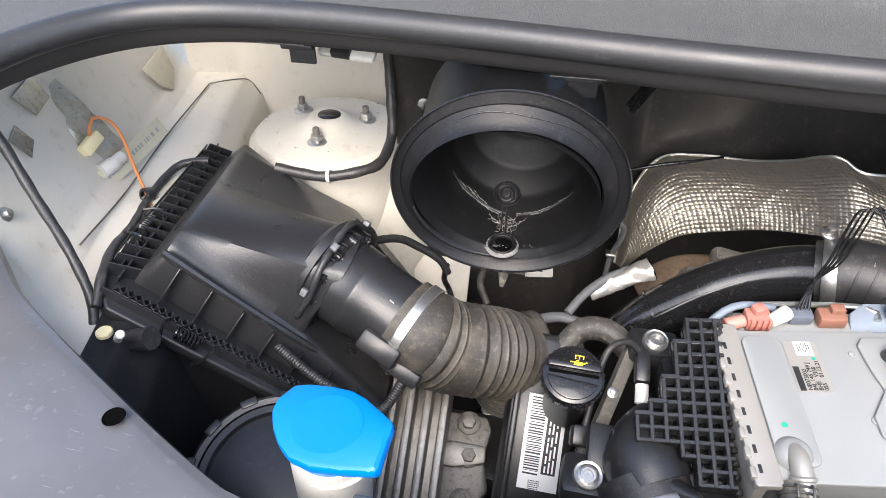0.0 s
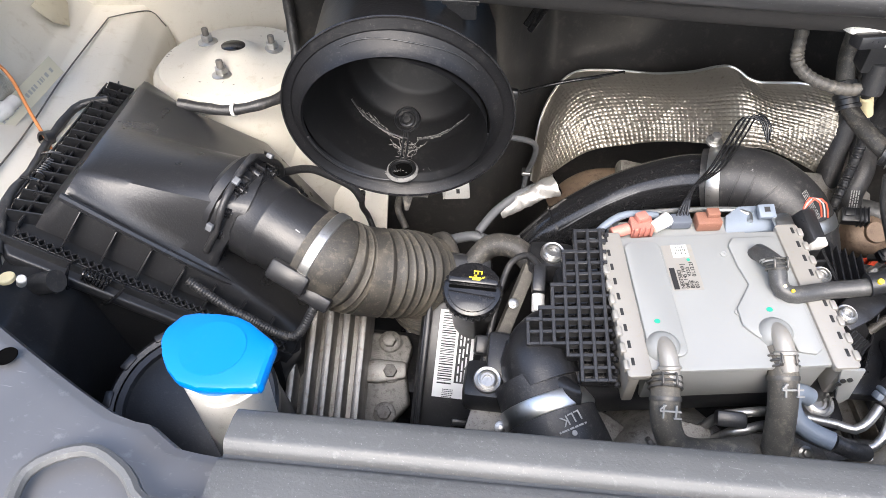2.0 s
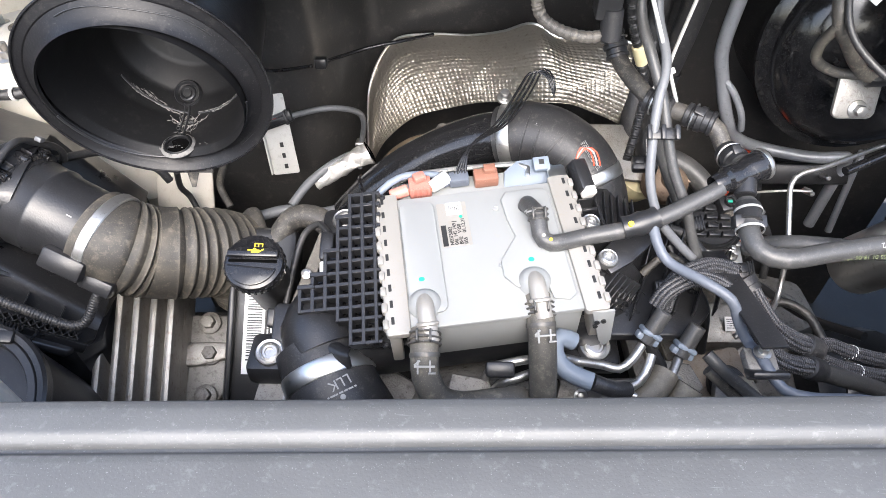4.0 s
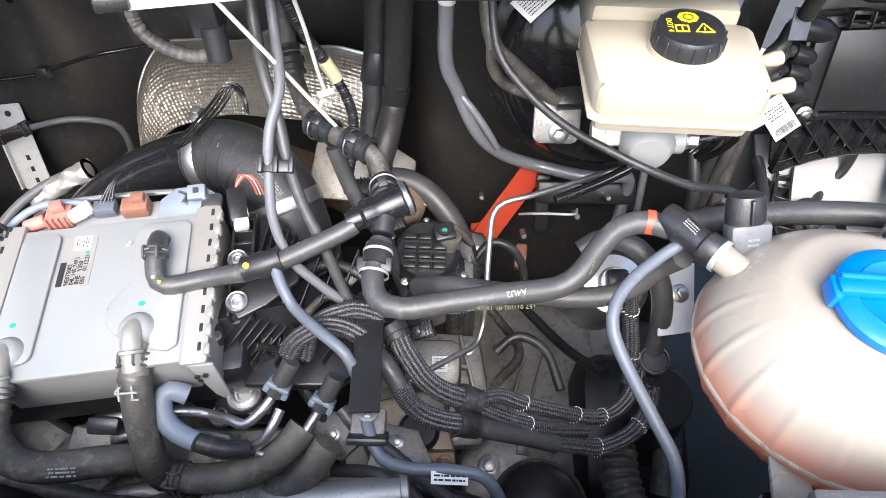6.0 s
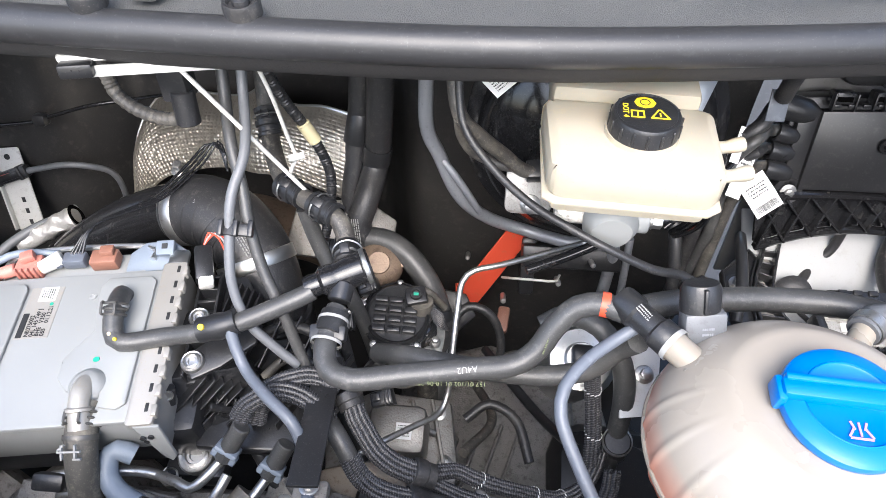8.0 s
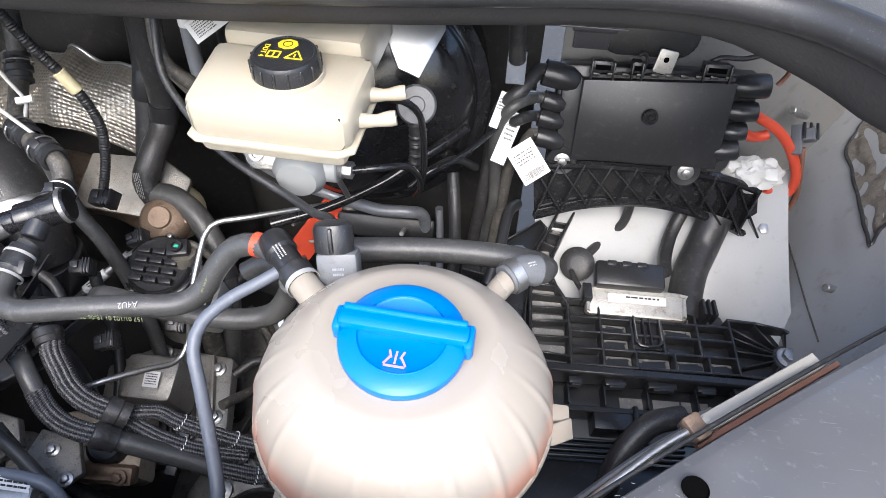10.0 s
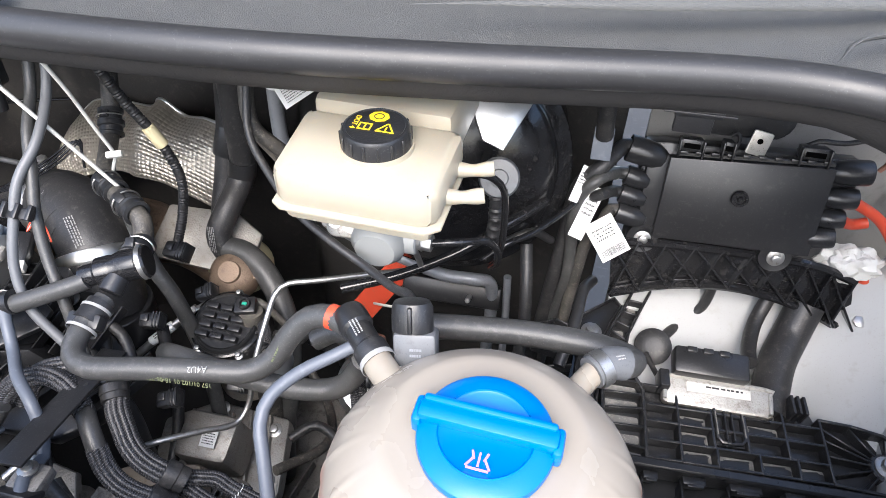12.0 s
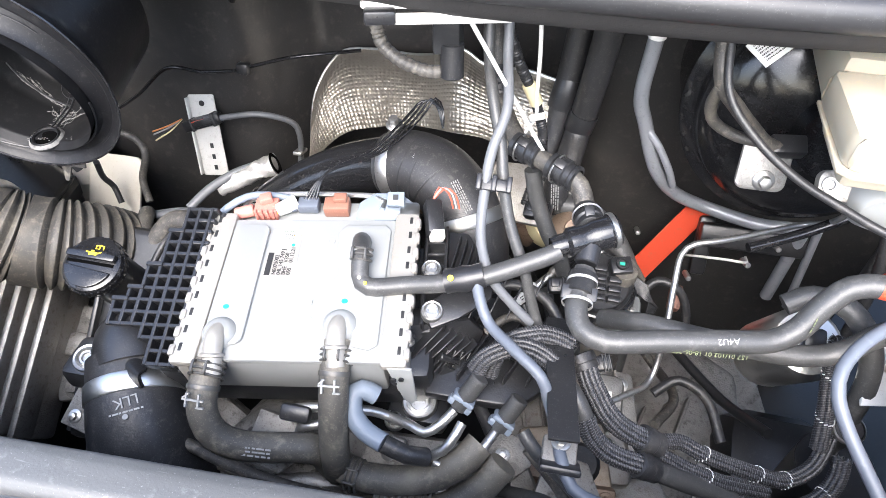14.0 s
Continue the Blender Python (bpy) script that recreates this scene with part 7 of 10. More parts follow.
hose("brake_pipe", [(0.250, 0.545, 1.245), (0.252, 0.585, 1.18), (0.240, 0.610, 1.150), (0.200, 0.585, 1.156), (0.155, 0.560, 1.160), (0.130, 0.552, 1.158), (0.119, 0.543, 1.150), (0.116, 0.520, 1.132), (0.114, 0.49, 1.105), (0.112, 0.470, 1.072), (0.104, 0.452, 1.062), (0.085, 0.43, 1.075), (0.058, 0.405, 1.085), (0.04, 0.395, 1.08)], 0.0029, steel, "thin bright brake pipe bent over the engine", "pipe", n=10)
hose("brake_cable", [(0.105, 0.60, 1.40), (0.108, 0.580, 1.352), (0.115, 0.557, 1.316), (0.140, 0.535, 1.292), (0.171, 0.512, 1.277), (0.205, 0.495, 1.267), (0.233, 0.484, 1.259), (0.262, 0.462, 1.262), (0.277, 0.446, 1.274), (0.287, 0.432, 1.277)], 0.0034, rubber, "thin black cable running to the level sensor", "cable")
lm = hose("wiring_loom", [(0.100, 0.62, 1.40), (0.103, 0.59, 1.355), (0.110, 0.572, 1.318), (0.128, 0.575, 1.295), (0.150, 0.585, 1.270), (0.168, 0.585, 1.255), (0.19, 0.59, 1.25)], 0.0065, rubber_dusty, "taped black wiring loom near the servo", "loom")
part("plug", box(axes((0.185, 0.590, 1.252), (0, -0.5, 0.8), (1, 0.1, 0)), 0.03, 0.018, 0.016, 0.003), plastic_fine, lm)
hose("wiring_loom", [(0.110, 0.570, 1.316), (0.112, 0.59, 1.285), (0.122, 0.60, 1.262), (0.145, 0.60, 1.250), (0.168, 0.595, 1.250)], 0.0052, rubber_dusty, "taped black loom looping back to the plug", "loom")

# braided looms


def braided(pts, label, r=0.0092, cords=9, stitches=()):
    """A bundle of thin braided cords lying side by side, tied here and there with white thread."""
    ob = thing("braided_loom", pts[0], label, "loom", "braided looms")
    line = spline(pts, 0.004)
    tans = [(line[min(i + 1, len(line) - 1)] - line[max(i - 1, 0)]).normalized() for i in range(len(line))]
    side = tans[0].orthogonal().normalized()
    frames = []
    for i, p in enumerate(line):
        side = (side - tans[i] * side.dot(tans[i])).normalized()
        frames.append((p, side.copy(), tans[i].cross(side)))
    rc = r * math.sin(math.pi / cords) * 0.84
    part("core", tube(pts, r * 0.62, 12), braid, ob)
    for k in range(cords):
        a0 = 2 * math.pi * k / cords
        way = spline([f[0] + (f[1] * math.cos(a0 + 0.03 * i) + f[2] * math.sin(a0 + 0.03 * i)) * (r - rc) for i, f in enumerate(frames[::3] + frames[-1:])], 0.00045)
        bm, tb, rings, s, out = mk(), mk(), [], 0.0, (way[1] - way[0]).orthogonal().normalized()
        helix = []
        for i, p in enumerate(way):
            tn = (way[min(i + 1, len(way) - 1)] - way[max(i - 1, 0)]).normalized()
            out = (out - tn * out.dot(tn)).normalized()
            up = tn.cross(out)
            s += (p - way[i - 1]).length if i else 0.0
            turn = s * 2 * math.pi / 0.0044 + k
            if i % 3 == 0:
                rings.append([bm.verts.new(p + (out * math.cos(a) + up * math.sin(a)) * rc * (1 + 0.10 * math.cos(2 * (a - turn)))) for a in [2 * math.pi * q / 10 for q in range(10)]])
            helix.append([(p + (out * math.cos(turn + h) + up * math.sin(turn + h)) * rc * 1.05, out * math.cos(turn + h) + up * math.sin(turn + h), tn) for h in (0.0, math.pi)])
        for ra, rb in zip(rings, rings[1:]):
            for q in range(10):
                bm.faces.new((ra[q], ra[(q + 1) % 10], rb[(q + 1) % 10], rb[q]))
        cord = part("cord", bm, braid, ob)
        for h in (0, 1):
            last = None
            for st in helix:
                p, o, tn = st[h]
                ring = [tb.verts.new(p - tn * 0.00030 - o * 0.0002), tb.verts.new(p + o * 0.00020), tb.verts.new(p + tn * 0.00030 - o * 0.0002)]
                if last:
                    tb.faces.new((last[0], last[1], ring[1], ring[0]))
                    tb.faces.new((last[1], last[2], ring[2], ring[1]))
                last = ring
        part("braid_threads", tb, thread, cord, "grey threads of the braid", smooth=0)
    for f in stitches:
        p, e1, e2 = frames[round(f * (len(frames) - 1))]
        tn = e1.cross(e2)
        dash = mk()
        for k in range(14):
            a = 2 * math.pi * k / 14
            d = e1 * math.cos(a) + e2 * math.sin(a)
            box(axes(p + d * r * 1.06 + tn * 0.004 * math.sin(a + 0.6), d, e2 * math.cos(a) - e1 * math.sin(a) + tn * 0.3), 0.0027, 0.0007, 0.0006, 0, dash)
        part("thread_stitch", dash, label_mat, ob, "white thread tied round the loom", smooth=0)
    return ob


braided([(-0.052, 0.384, 1.140), (-0.0415, 0.3925, 1.153), (-0.0188, 0.4003, 1.160), (0.0048, 0.397, 1.155), (0.022, 0.386, 1.146)], "braided black hose arching to the strap", 0.0082, 8)
braided([(-0.0415, 0.3901, 1.128), (-0.0337, 0.4043, 1.150), (-0.0154, 0.4122, 1.158), (0.0046, 0.4181, 1.158), (0.024, 0.416, 1.152)], "braided black hose arching to the strap", 0.0082, 8)
b1 = braided([(0.0365, 0.408, 1.143), (0.0395, 0.400, 1.139), (0.0500, 0.388, 1.127), (0.0625, 0.377, 1.116), (0.078, 0.3715, 1.108), (0.094, 0.370, 1.102)], "braided black hose bending into a sleeve", 0.0094, 10)
b2 = braided([(0.0400, 0.3670, 1.127), (0.0470, 0.3600, 1.115), (0.0590, 0.3540, 1.105), (0.074, 0.3510, 1.100), (0.092, 0.3500, 1.097)], "braided black hose bending into a sleeve", 0.0086, 9)
for p0, p1, r in (((0.032, 0.412, 1.146), (0.0385, 0.402, 1.1405), 0.0118), ((0.090, 0.371, 1.103), (0.106, 0.372, 1.093), 0.0118), ((0.088, 0.350, 1.098), (0.104, 0.352, 1.088), 0.0112)):
    tagged(part("loom_sleeve", lathe(axes(p0, Vector(p1) - Vector(p0)), [(r * 0.8, -0.001), (r * 0.98, 0.0), (r, 0.0015), (r, (Vector(p1) - Vector(p0)).length * 0.55), (r * 0.93, (Vector(p1) - Vector(p0)).length * 0.6), (r * 0.93, (Vector(p1) - Vector(p0)).length), (r * 0.7, (Vector(p1) - Vector(p0)).length)], 24), rubber), "black rubber sleeve on a braided hose", "sleeve", "loom sleeves")
tagged(part("plain_hose", tube([(0.020, 0.388, 1.140), (0.027, 0.3805, 1.140), (0.034, 0.3730, 1.135), (0.0405, 0.366, 1.126)], 0.0078, 14), greyhose), "plain grey hose end behind the strap", "hose")
hose("plain_hose", [(0.1018, 0.3532, 1.087), (0.128, 0.355, 1.074), (0.1534, 0.3569, 1.062), (0.176, 0.3574, 1.051)], 0.0088, greyhose, "plain grey-brown pipe between the looms")
b3 = braided([(0.172, 0.3574, 1.052), (0.195, 0.3578, 1.047), (0.2173, 0.3583, 1.045), (0.2422, 0.3671, 1.055), (0.2553, 0.3801, 1.070), (0.258, 0.395, 1.085)], "braided black loom sweeping towards the tank", 0.0076, 8, (0.35, 0.72))
b4 = braided([(0.1036, 0.3770, 1.090), (0.1271, 0.3837, 1.085), (0.1451, 0.3796, 1.080), (0.1789, 0.3765, 1.072), (0.2159, 0.3769, 1.065), (0.2387, 0.3895, 1.075), (0.2489, 0.4105, 1.090)], "braided black loom sweeping towards the tank", 0.0068, 7, (0.25, 0.55, 0.7))
b5 = braided([(0.1036, 0.3728, 1.084), (0.1274, 0.3677, 1.075), (0.1532, 0.3649, 1.068), (0.1772, 0.3669, 1.060), (0.205, 0.370, 1.055)], "braided black loom below its neighbour", 0.0068, 7, (0.45,))
braided([(0.240, 0.400, 1.085), (0.240, 0.42, 1.11), (0.236, 0.44, 1.14), (0.232, 0.45, 1.17)], "braided black loom rising beside the tank", 0.0070, 7, (0.3, 0.7))
hose("grey_hose", [(-0.006, 0.352, 1.112), (0.0065, 0.3402, 1.105), (0.0298, 0.3304, 1.088), (0.0641, 0.3118, 1.068), (0.0984, 0.2939, 1.045)], 0.0058, greyhose, "grey hose running down behind the tagged vent hose")
tie_bm = box(axes((0.147, 0.366, 1.066), (0, -0.4, 0.9), (0.1, 1, 0)), 0.05, 0.010, 0.004, 0.001)
tagged(part("loom_clamp", tie_bm, plastic), "black clamp across the braided looms", "clamp")

# metal fuel tubes with clips in front of the manifold
for k, pts in enumerate(([(-0.205, 0.345, 1.075), (-0.20, 0.338, 1.105), (-0.188, 0.338, 1.112), (-0.165, 0.342, 1.114), (-0.135, 0.35, 1.105), (-0.120, 0.353, 1.096), (-0.098, 0.345, 1.102), (-0.085, 0.340, 1.104), (-0.074, 0.346, 1.110), (-0.064, 0.358, 1.116)], [(-0.20, 0.335, 1.065), (-0.19, 0.329, 1.095), (-0.178, 0.330, 1.101), (-0.15, 0.338, 1.10), (-0.10, 0.330, 1.088), (-0.075, 0.328, 1.092), (-0.063, 0.335, 1.104), (-0.056, 0.350, 1.112)], [(-0.075, 0.325, 1.085), (-0.060, 0.322, 1.085), (-0.044, 0.328, 1.090), (-0.036, 0.340, 1.096), (-0.028, 0.355, 1.100)])):
    hose("fuel_pipe", pts, 0.0042, steel, "bright bent steel fuel pipe", "pipe", group="fuel pipes")
tagged(part("pipe_holder", box(axes((-0.193, 0.332, 1.112), (0, -0.6, 0.8)), 0.026, 0.014, 0.012, 0.003), plastic), "black holder across two fuel pipes", "holder")
for p0, p1 in (((-0.062, 0.360, 1.118), (-0.046, 0.376, 1.143)), ((-0.027, 0.357, 1.101), (-0.012, 0.374, 1.125))):
    f = thing("fuel_connector", p0, "dark fuel connector with a pale blue clip", "connector", group="fuel connectors")
    v0, v1 = Vector(p0), Vector(p1)
    part("connector_tube", rod(v0, v1, 0.0078, n=16), greyhose, f)
    part("locking_clip", box(axes(v0.lerp(v1, 0.12), v1 - v0), 0.022, 0.010, 0.007, 0.002), paleblue, f, "pale blue locking clip")
    part("locking_clip", box(axes(v0.lerp(v1, 0.3), v1 - v0), 0.020, 0.016, 0.005, 0.002), paleblue, f)
hose("sleeved_hose", [(-0.128, 0.352, 1.128), (-0.140, 0.352, 1.134), (-0.146, 0.345, 1.130), (-0.142, 0.333, 1.122), (-0.130, 0.324, 1.118), (-0.114, 0.318, 1.116)], 0.0082, paleblue, "short pale blue braided hose", n=14)
hose("fuel_hose", [(-0.114, 0.318, 1.116), (-0.095, 0.316, 1.108), (-0.08, 0.322, 1.098)], 0.0075, rubber, "short dark fuel hose")
lw = hose("lower_hose", [(-0.155, 0.315, 1.068), (-0.135, 0.310, 1.066), (-0.105, 0.312, 1.066), (-0.075, 0.318, 1.072), (-0.052, 0.330, 1.085), (-0.040, 0.345, 1.092)], 0.0125, coolant_rubber, "dusty black hose low in front", n=14)
spring_clip(lw, (-0.14, 0.310, 1.066), (1, -0.1, 0), 0.0128, False)
hose("lower_hose", [(-0.17, 0.30, 1.030), (-0.12, 0.295, 1.035), (-0.07, 0.302, 1.045), (-0.035, 0.318, 1.066), (-0.018, 0.335, 1.085)], 0.0125, coolant_rubber, "dusty black hose low in front", n=14)
stube = hose("steel_coolant_tube", [(-0.12, 0.292, 1.04), (-0.07, 0.296, 1.044), (-0.01, 0.302, 1.048), (0.045, 0.308, 1.052)], 0.0165, dull_alu, "bright metal tube with a ribbed end", "pipe", n=20)
part("ribbed_end", tube([(-0.12, 0.292, 1.04), (-0.072, 0.2955, 1.0436)], 0.0188, 24, 0.0008, lambda s: 1 + 0.09 * math.sin(s * 1250)), dull_alu, stube, "corrugated metal end")
part("tube_flange", rod((0.045, 0.308, 1.052), (0.052, 0.309, 1.053), 0.0205, n=24), dull_alu, stube)

# dusty castings in front, below the cooler's hoses
alt2 = thing("alternator", (-0.20, 0.315, 0.95), "dusty cast alternator with ribs below the coolant hoses", "alternator")
AM = axes((-0.215, 0.315, 1.0), (0.1, -0.75, 0.65), (1, 0.1, 0))
part("alternator_case", lathe(AM, [(0.075, -0.08), (0.075, 0.0), (0.068, 0.010), (0.05, 0.016), (0.022, 0.018), (0.020, 0.026), (0, 0.026)], 40), cast_dirty, alt2)
for k in range(18):
    part("alternator_rib", box(AM @ pose(0, 0, 0, 0, 0, 20 * k) @ Matrix.Translation((0.050, 0, 0.013)), 0.036, 0.005, 0.012, 0.0015), cast_dirty, alt2)
part("engine_front", prism(axes((-0.10, 0.335, 1.0), (0.0, -0.5, 0.85), (1, 0.05, 0)), [(-0.10, -0.03), (0.08, -0.04), (0.12, 0.01), (0.10, 0.05), (-0.08, 0.05)], 0.03, 0.006), cast_dirty, alt2)
part("engine_front", prism(axes((-0.34, 0.35, 1.0), (0.1, -0.5, 0.85), (1, 0.05, 0)), [(-0.08, -0.05), (0.06, -0.05), (0.08, 0.02), (0.03, 0.05), (-0.07, 0.05)], 0.03, 0.006), cast_dirty, alt2)
for p in ((-0.39, 0.335, 1.036), (-0.37, 0.315, 1.025), (-0.07, 0.318, 1.034), (-0.03, 0.333, 1.040)):
    part("casting_bolt", hexbolt(axes(p, (0.1, -0.5, 0.85)), 0.006, 0.009), steel, alt2)
for pts in ([(-0.29, 0.305, 1.075), (-0.25, 0.30, 1.06), (-0.20, 0.296, 1.05), (-0.15, 0.296, 1.045)], [(-0.28, 0.29, 1.05), (-0.23, 0.285, 1.035), (-0.18, 0.285, 1.03)]):
    hose("engine_cable", pts, 0.0052, rubber_dusty, "dusty cable across the alternator", "cable", group="deep cables")

# ---- deep engine parts ----
gear = thing("gearbox", (0.20, 0.62, 0.76), "grey-brown cast gearbox housing with bolts", "gearbox")
part("gear_case", prism(axes((0.18, 0.60, 0.73), (-0.02, -0.25, 0.97)), [(-0.10, -0.12), (0.12, -0.13), (0.16, 0.0), (0.13, 0.12), (0.02, 0.15), (-0.12, 0.10)], 0.06, 0.015), cast_dirty, gear)
GFM = axes((0.2115, 0.6155, 0.826), (-0.02, -0.3, 0.95), (0.6, -0.8, 0.1))
part("gear_flange", prism(GFM @ Matrix.Translation((0, 0, -0.018)), [(-0.085, 0.005), (-0.070, 0.040), (-0.02, 0.046), (0.030, 0.040), (0.062, 0.030), (0.072, 0.0), (0.060, -0.034), (0.02, -0.050), (-0.04, -0.046), (-0.075, -0.03)], 0.016, 0.005), cast_dirty, gear, "dusty cast bracket with two bolts")
part("gear_web", tube([GFM @ Vector((-0.07, 0.034, 0)), GFM @ Vector((0.0, 0.036, 0.002)), GFM @ Vector((0.058, 0.022, 0))], 0.004, 8), cast_dirty, gear)
for a in (-0.0365, 0.0365):
    part("gear_boss", lathe(GFM @ Matrix.Translation((a, 0, -0.006)), [(0.021, 0.0), (0.020, 0.006), (0.017, 0.008), (0, 0.008)], 24), cast_dirty, gear)
    part("gear_bolt", hexbolt(GFM @ Matrix.Translation((a, 0, 0.002)), 0.0105, 0.014, washer=1.35), cast_dirty, gear)
part("gear_deck", prism(axes((0.13, 0.55, 0.80), (0.0, -0.3, 0.95)), [(-0.10, -0.14), (0.10, -0.15), (0.15, -0.02), (0.14, 0.10), (0.03, 0.16), (-0.09, 0.12)], 0.03, 0.012), cast_dirty, gear)
for k in range(5):
    part("gear_web", box(axes((0.08 + 0.028 * k, 0.50 + 0.012 * k, 0.836), (0, -0.3, 0.95), (0.3, 1, 0)), 0.09, 0.004, 0.018, 0.0015), cast_dirty, gear)
part("gear_dome", lathe(axes((0.10, 0.55, 0.79), (0, -0.3, 0.95)), [(0.06, -0.02), (0.055, 0.012), (0.03, 0.03), (0, 0.034)], 28), cast_dirty, gear)
egr = thing("exhaust_valve", (0.053, 0.55, 1.05), "black round actuator with plugs on a cast foot", "valve")
EM = axes((0.053, 0.549, 1.088), (0.05, -0.35, 0.93))
part("actuator_cap", lathe(EM, [(0.036, -0.03), (0.036, -0.002), (0.0335, 0.0), (0.033, 0.004), (0.031, 0.006), (0.029, 0.004), (0, 0.004)], 40), plastic, egr)
part("cap_rim", lathe(EM, [(0.0355, -0.006), (0.0375, -0.005), (0.0375, -0.001), (0.0355, 0.0)], 40), gloss, egr)
for i in range(4):
    for j in range(3):
        if i * j != 6:
            part("cap_block", box(EM @ Matrix.Translation((-0.017 + 0.0155 * j, -0.018 + 0.0105 * i, 0.007)), 0.013, 0.0065, 0.009, 0.001), plastic_fine, egr)
for k in range(5):
    part("cap_screw", hexbolt(EM @ pose(0, 0, 0, 0, 0, 20 + 72 * k) @ Matrix.Translation((0.0375, 0, -0.006)), 0.0028, 0.006), steel, egr)
part("cap_plug", box(EM @ Matrix.Translation((0.018, 0.018, 0.010)) @ pose(0, 0, 0, 0, 0, 15), 0.022, 0.018, 0.014, 0.002), plastic_fine, egr)
part("plug_rim", lathe(EM @ Matrix.Translation((0.018, 0.018, 0.017)), [(0.0065, 0.0), (0.006, 0.004), (0.0045, 0.004), (0.004, 0.001), (0, 0.001)], 20), plastic, egr)
part("plug_face", box(EM @ Matrix.Translation((0.018, 0.018, 0.0185)), 0.005, 0.003, 0.001, 0), green_dot, egr, "green plug face")
for k in range(9):
    part("wire", tube([EM @ Vector((0.03 + 0.001 * k, 0.012 - 0.002 * k, 0.004)), EM @ Vector((0.046, 0.004 - 0.002 * k, 0.006)), EM @ Vector((0.052 + 0.001 * k, -0.014, -0.004)), EM @ Vector((0.05, -0.03, -0.03))], 0.0012, 6), rubber, egr)
part("cast_foot", rod((0.053, 0.572, 0.98), (0.053, 0.558, 1.06), 0.036, 0.031, n=24), cast, egr)
for k in range(4):
    part("foot_stud", hexbolt(axes((0.086 + 0.006 * (k % 2), 0.535 + 0.014 * k, 1.047), (0.1, -0.3, 0.95)), 0.004, 0.012), steel, egr)
part("foot_arm", box(axes((0.09, 0.56, 1.02), (0, -0.3, 1)), 0.03, 0.05, 0.05, 0.008), alu_plate, egr)
wg = thing("tan_actuator", (0.03, 0.63, 1.07), "tan metal vacuum actuator beside the hose", "actuator")
part("can", lathe(axes((0.022, 0.625, 1.085), (0.1, -0.6, 0.75)), [(0.027, -0.02), (0.027, 0.0), (0.022, 0.006), (0.013, 0.010), (0.012, 0.014), (0, 0.014)], 28), rust, wg)
part("can_bracket", box(axes((0.05, 0.63, 1.085), (0.1, -0.6, 0.75)), 0.05, 0.012, 0.006, 0.002), rust, wg)
ljr = thing("fuel_rail_pipe", (-0.021, 0.538, 1.062), "steel fuel pipe with a white printed sleeve", "pipe")
part("pipe_bar", tube([(-0.062, 0.50, 1.03), (-0.04, 0.52, 1.05), (0.0, 0.556, 1.078), (0.02, 0.574, 1.085)], 0.0045, 12), steel, ljr)
slv = part("white_sleeve", rod((-0.03, 0.530, 1.0585), (-0.010, 0.548, 1.072), 0.0056, n=16), label_mat, ljr, "white printed sleeve")
bars(axes((-0.020, 0.5345, 1.0695), (0.1, -0.6, 0.8), (0.02, 0.018, 0.0135)), 0.014, 0.005, 2, ink, slv, rng=random.Random(44))
part("sleeve_nut", hexbolt(axes((0.004, 0.56, 1.08), (0.02, 0.018, 0.0135)), 0.006, 0.01, washer=1.0), cast, ljr)
head = thing("cylinder_head_cover", (0.03, 0.46, 0.92), "pale cast cover with ribs, bolts and a printed tag", "casting")
HM = axes((0.05, 0.47, 0.945), (0.02, -0.3, 0.95), (1, 0.12, 0))
part("cover_plate", prism(HM @ Matrix.Translation((0, 0, -0.03)), [(-0.07, -0.06), (0.06, -0.065), (0.075, -0.02), (0.07, 0.06), (-0.02, 0.075), (-0.075, 0.05)], 0.026, 0.006), cast, head)
for k in range(6):
    part("cover_rib", box(HM @ Matrix.Translation((-0.055 + 0.022 * k, 0.01, 0.0)) @ pose(0, 0, 0, 0, 0, 8), 0.004, 0.10, 0.012, 0.0012), cast, head)
for a, b in ((-0.06, -0.05), (-0.02, -0.055), (0.03, -0.05), (0.06, -0.01), (0.055, 0.045), (-0.01, 0.065), (-0.06, 0.035)):
    part("cover_bolt", hexbolt(HM @ Matrix.Translation((a, b, -0.003)), 0.0052, 0.008), steel, head)
part("edge_pipe", tube([HM @ Vector((-0.06, 0.03, 0.012)), HM @ Vector((-0.02, 0.035, 0.02)), HM @ Vector((0.02, 0.03, 0.018)), HM @ Vector((0.05, 0.02, 0.006))], 0.004, 10), steel, head)
for k in range(3):
    part("port", lathe(HM @ Matrix.Translation((-0.035 + 0.035 * k, -0.025, -0.002)), [(0.012, 0), (0.0115, 0.008), (0.008, 0.009), (0.007, 0.003), (0, 0.003)], 20), cast, head)
blk = thing("cast_block", (0.05, 0.42, 0.93), "brown stained cast block with a white tag", "casting")
part("block", box(axes((0.040, 0.395, 0.985), (0.0, -0.35, 0.93), (0.95, 0.2, 0.1)), 0.085, 0.075, 0.04, 0.008), tan_cast, blk)
part("rust_edge", box(axes((0.048, 0.362, 1.000), (0.0, -0.6, 0.8), (0.99, 0.05, 0)), 0.080, 0.018, 0.016, 0.004), rust, blk)
part("rust_lip", tube([(0.010, 0.354, 1.010), (0.045, 0.3525, 1.009), (0.084, 0.355, 1.008)], 0.003, 8), rust, blk)
part("edge_bolt", hexbolt(axes((0.078, 0.356, 1.010), (0.0, -0.6, 0.8)), 0.0045, 0.006), rust, blk)
part("block_post", box(axes((0.062, 0.47, 0.99), (0.0, -0.35, 0.93)), 0.06, 0.05, 0.07, 0.01), cast, blk)
tg = part("printed_tag", box(axes((0.07, 0.452, 1.027), (0, -0.5, 0.85)), 0.016, 0.016, 0.0008, 0), label_mat, blk)
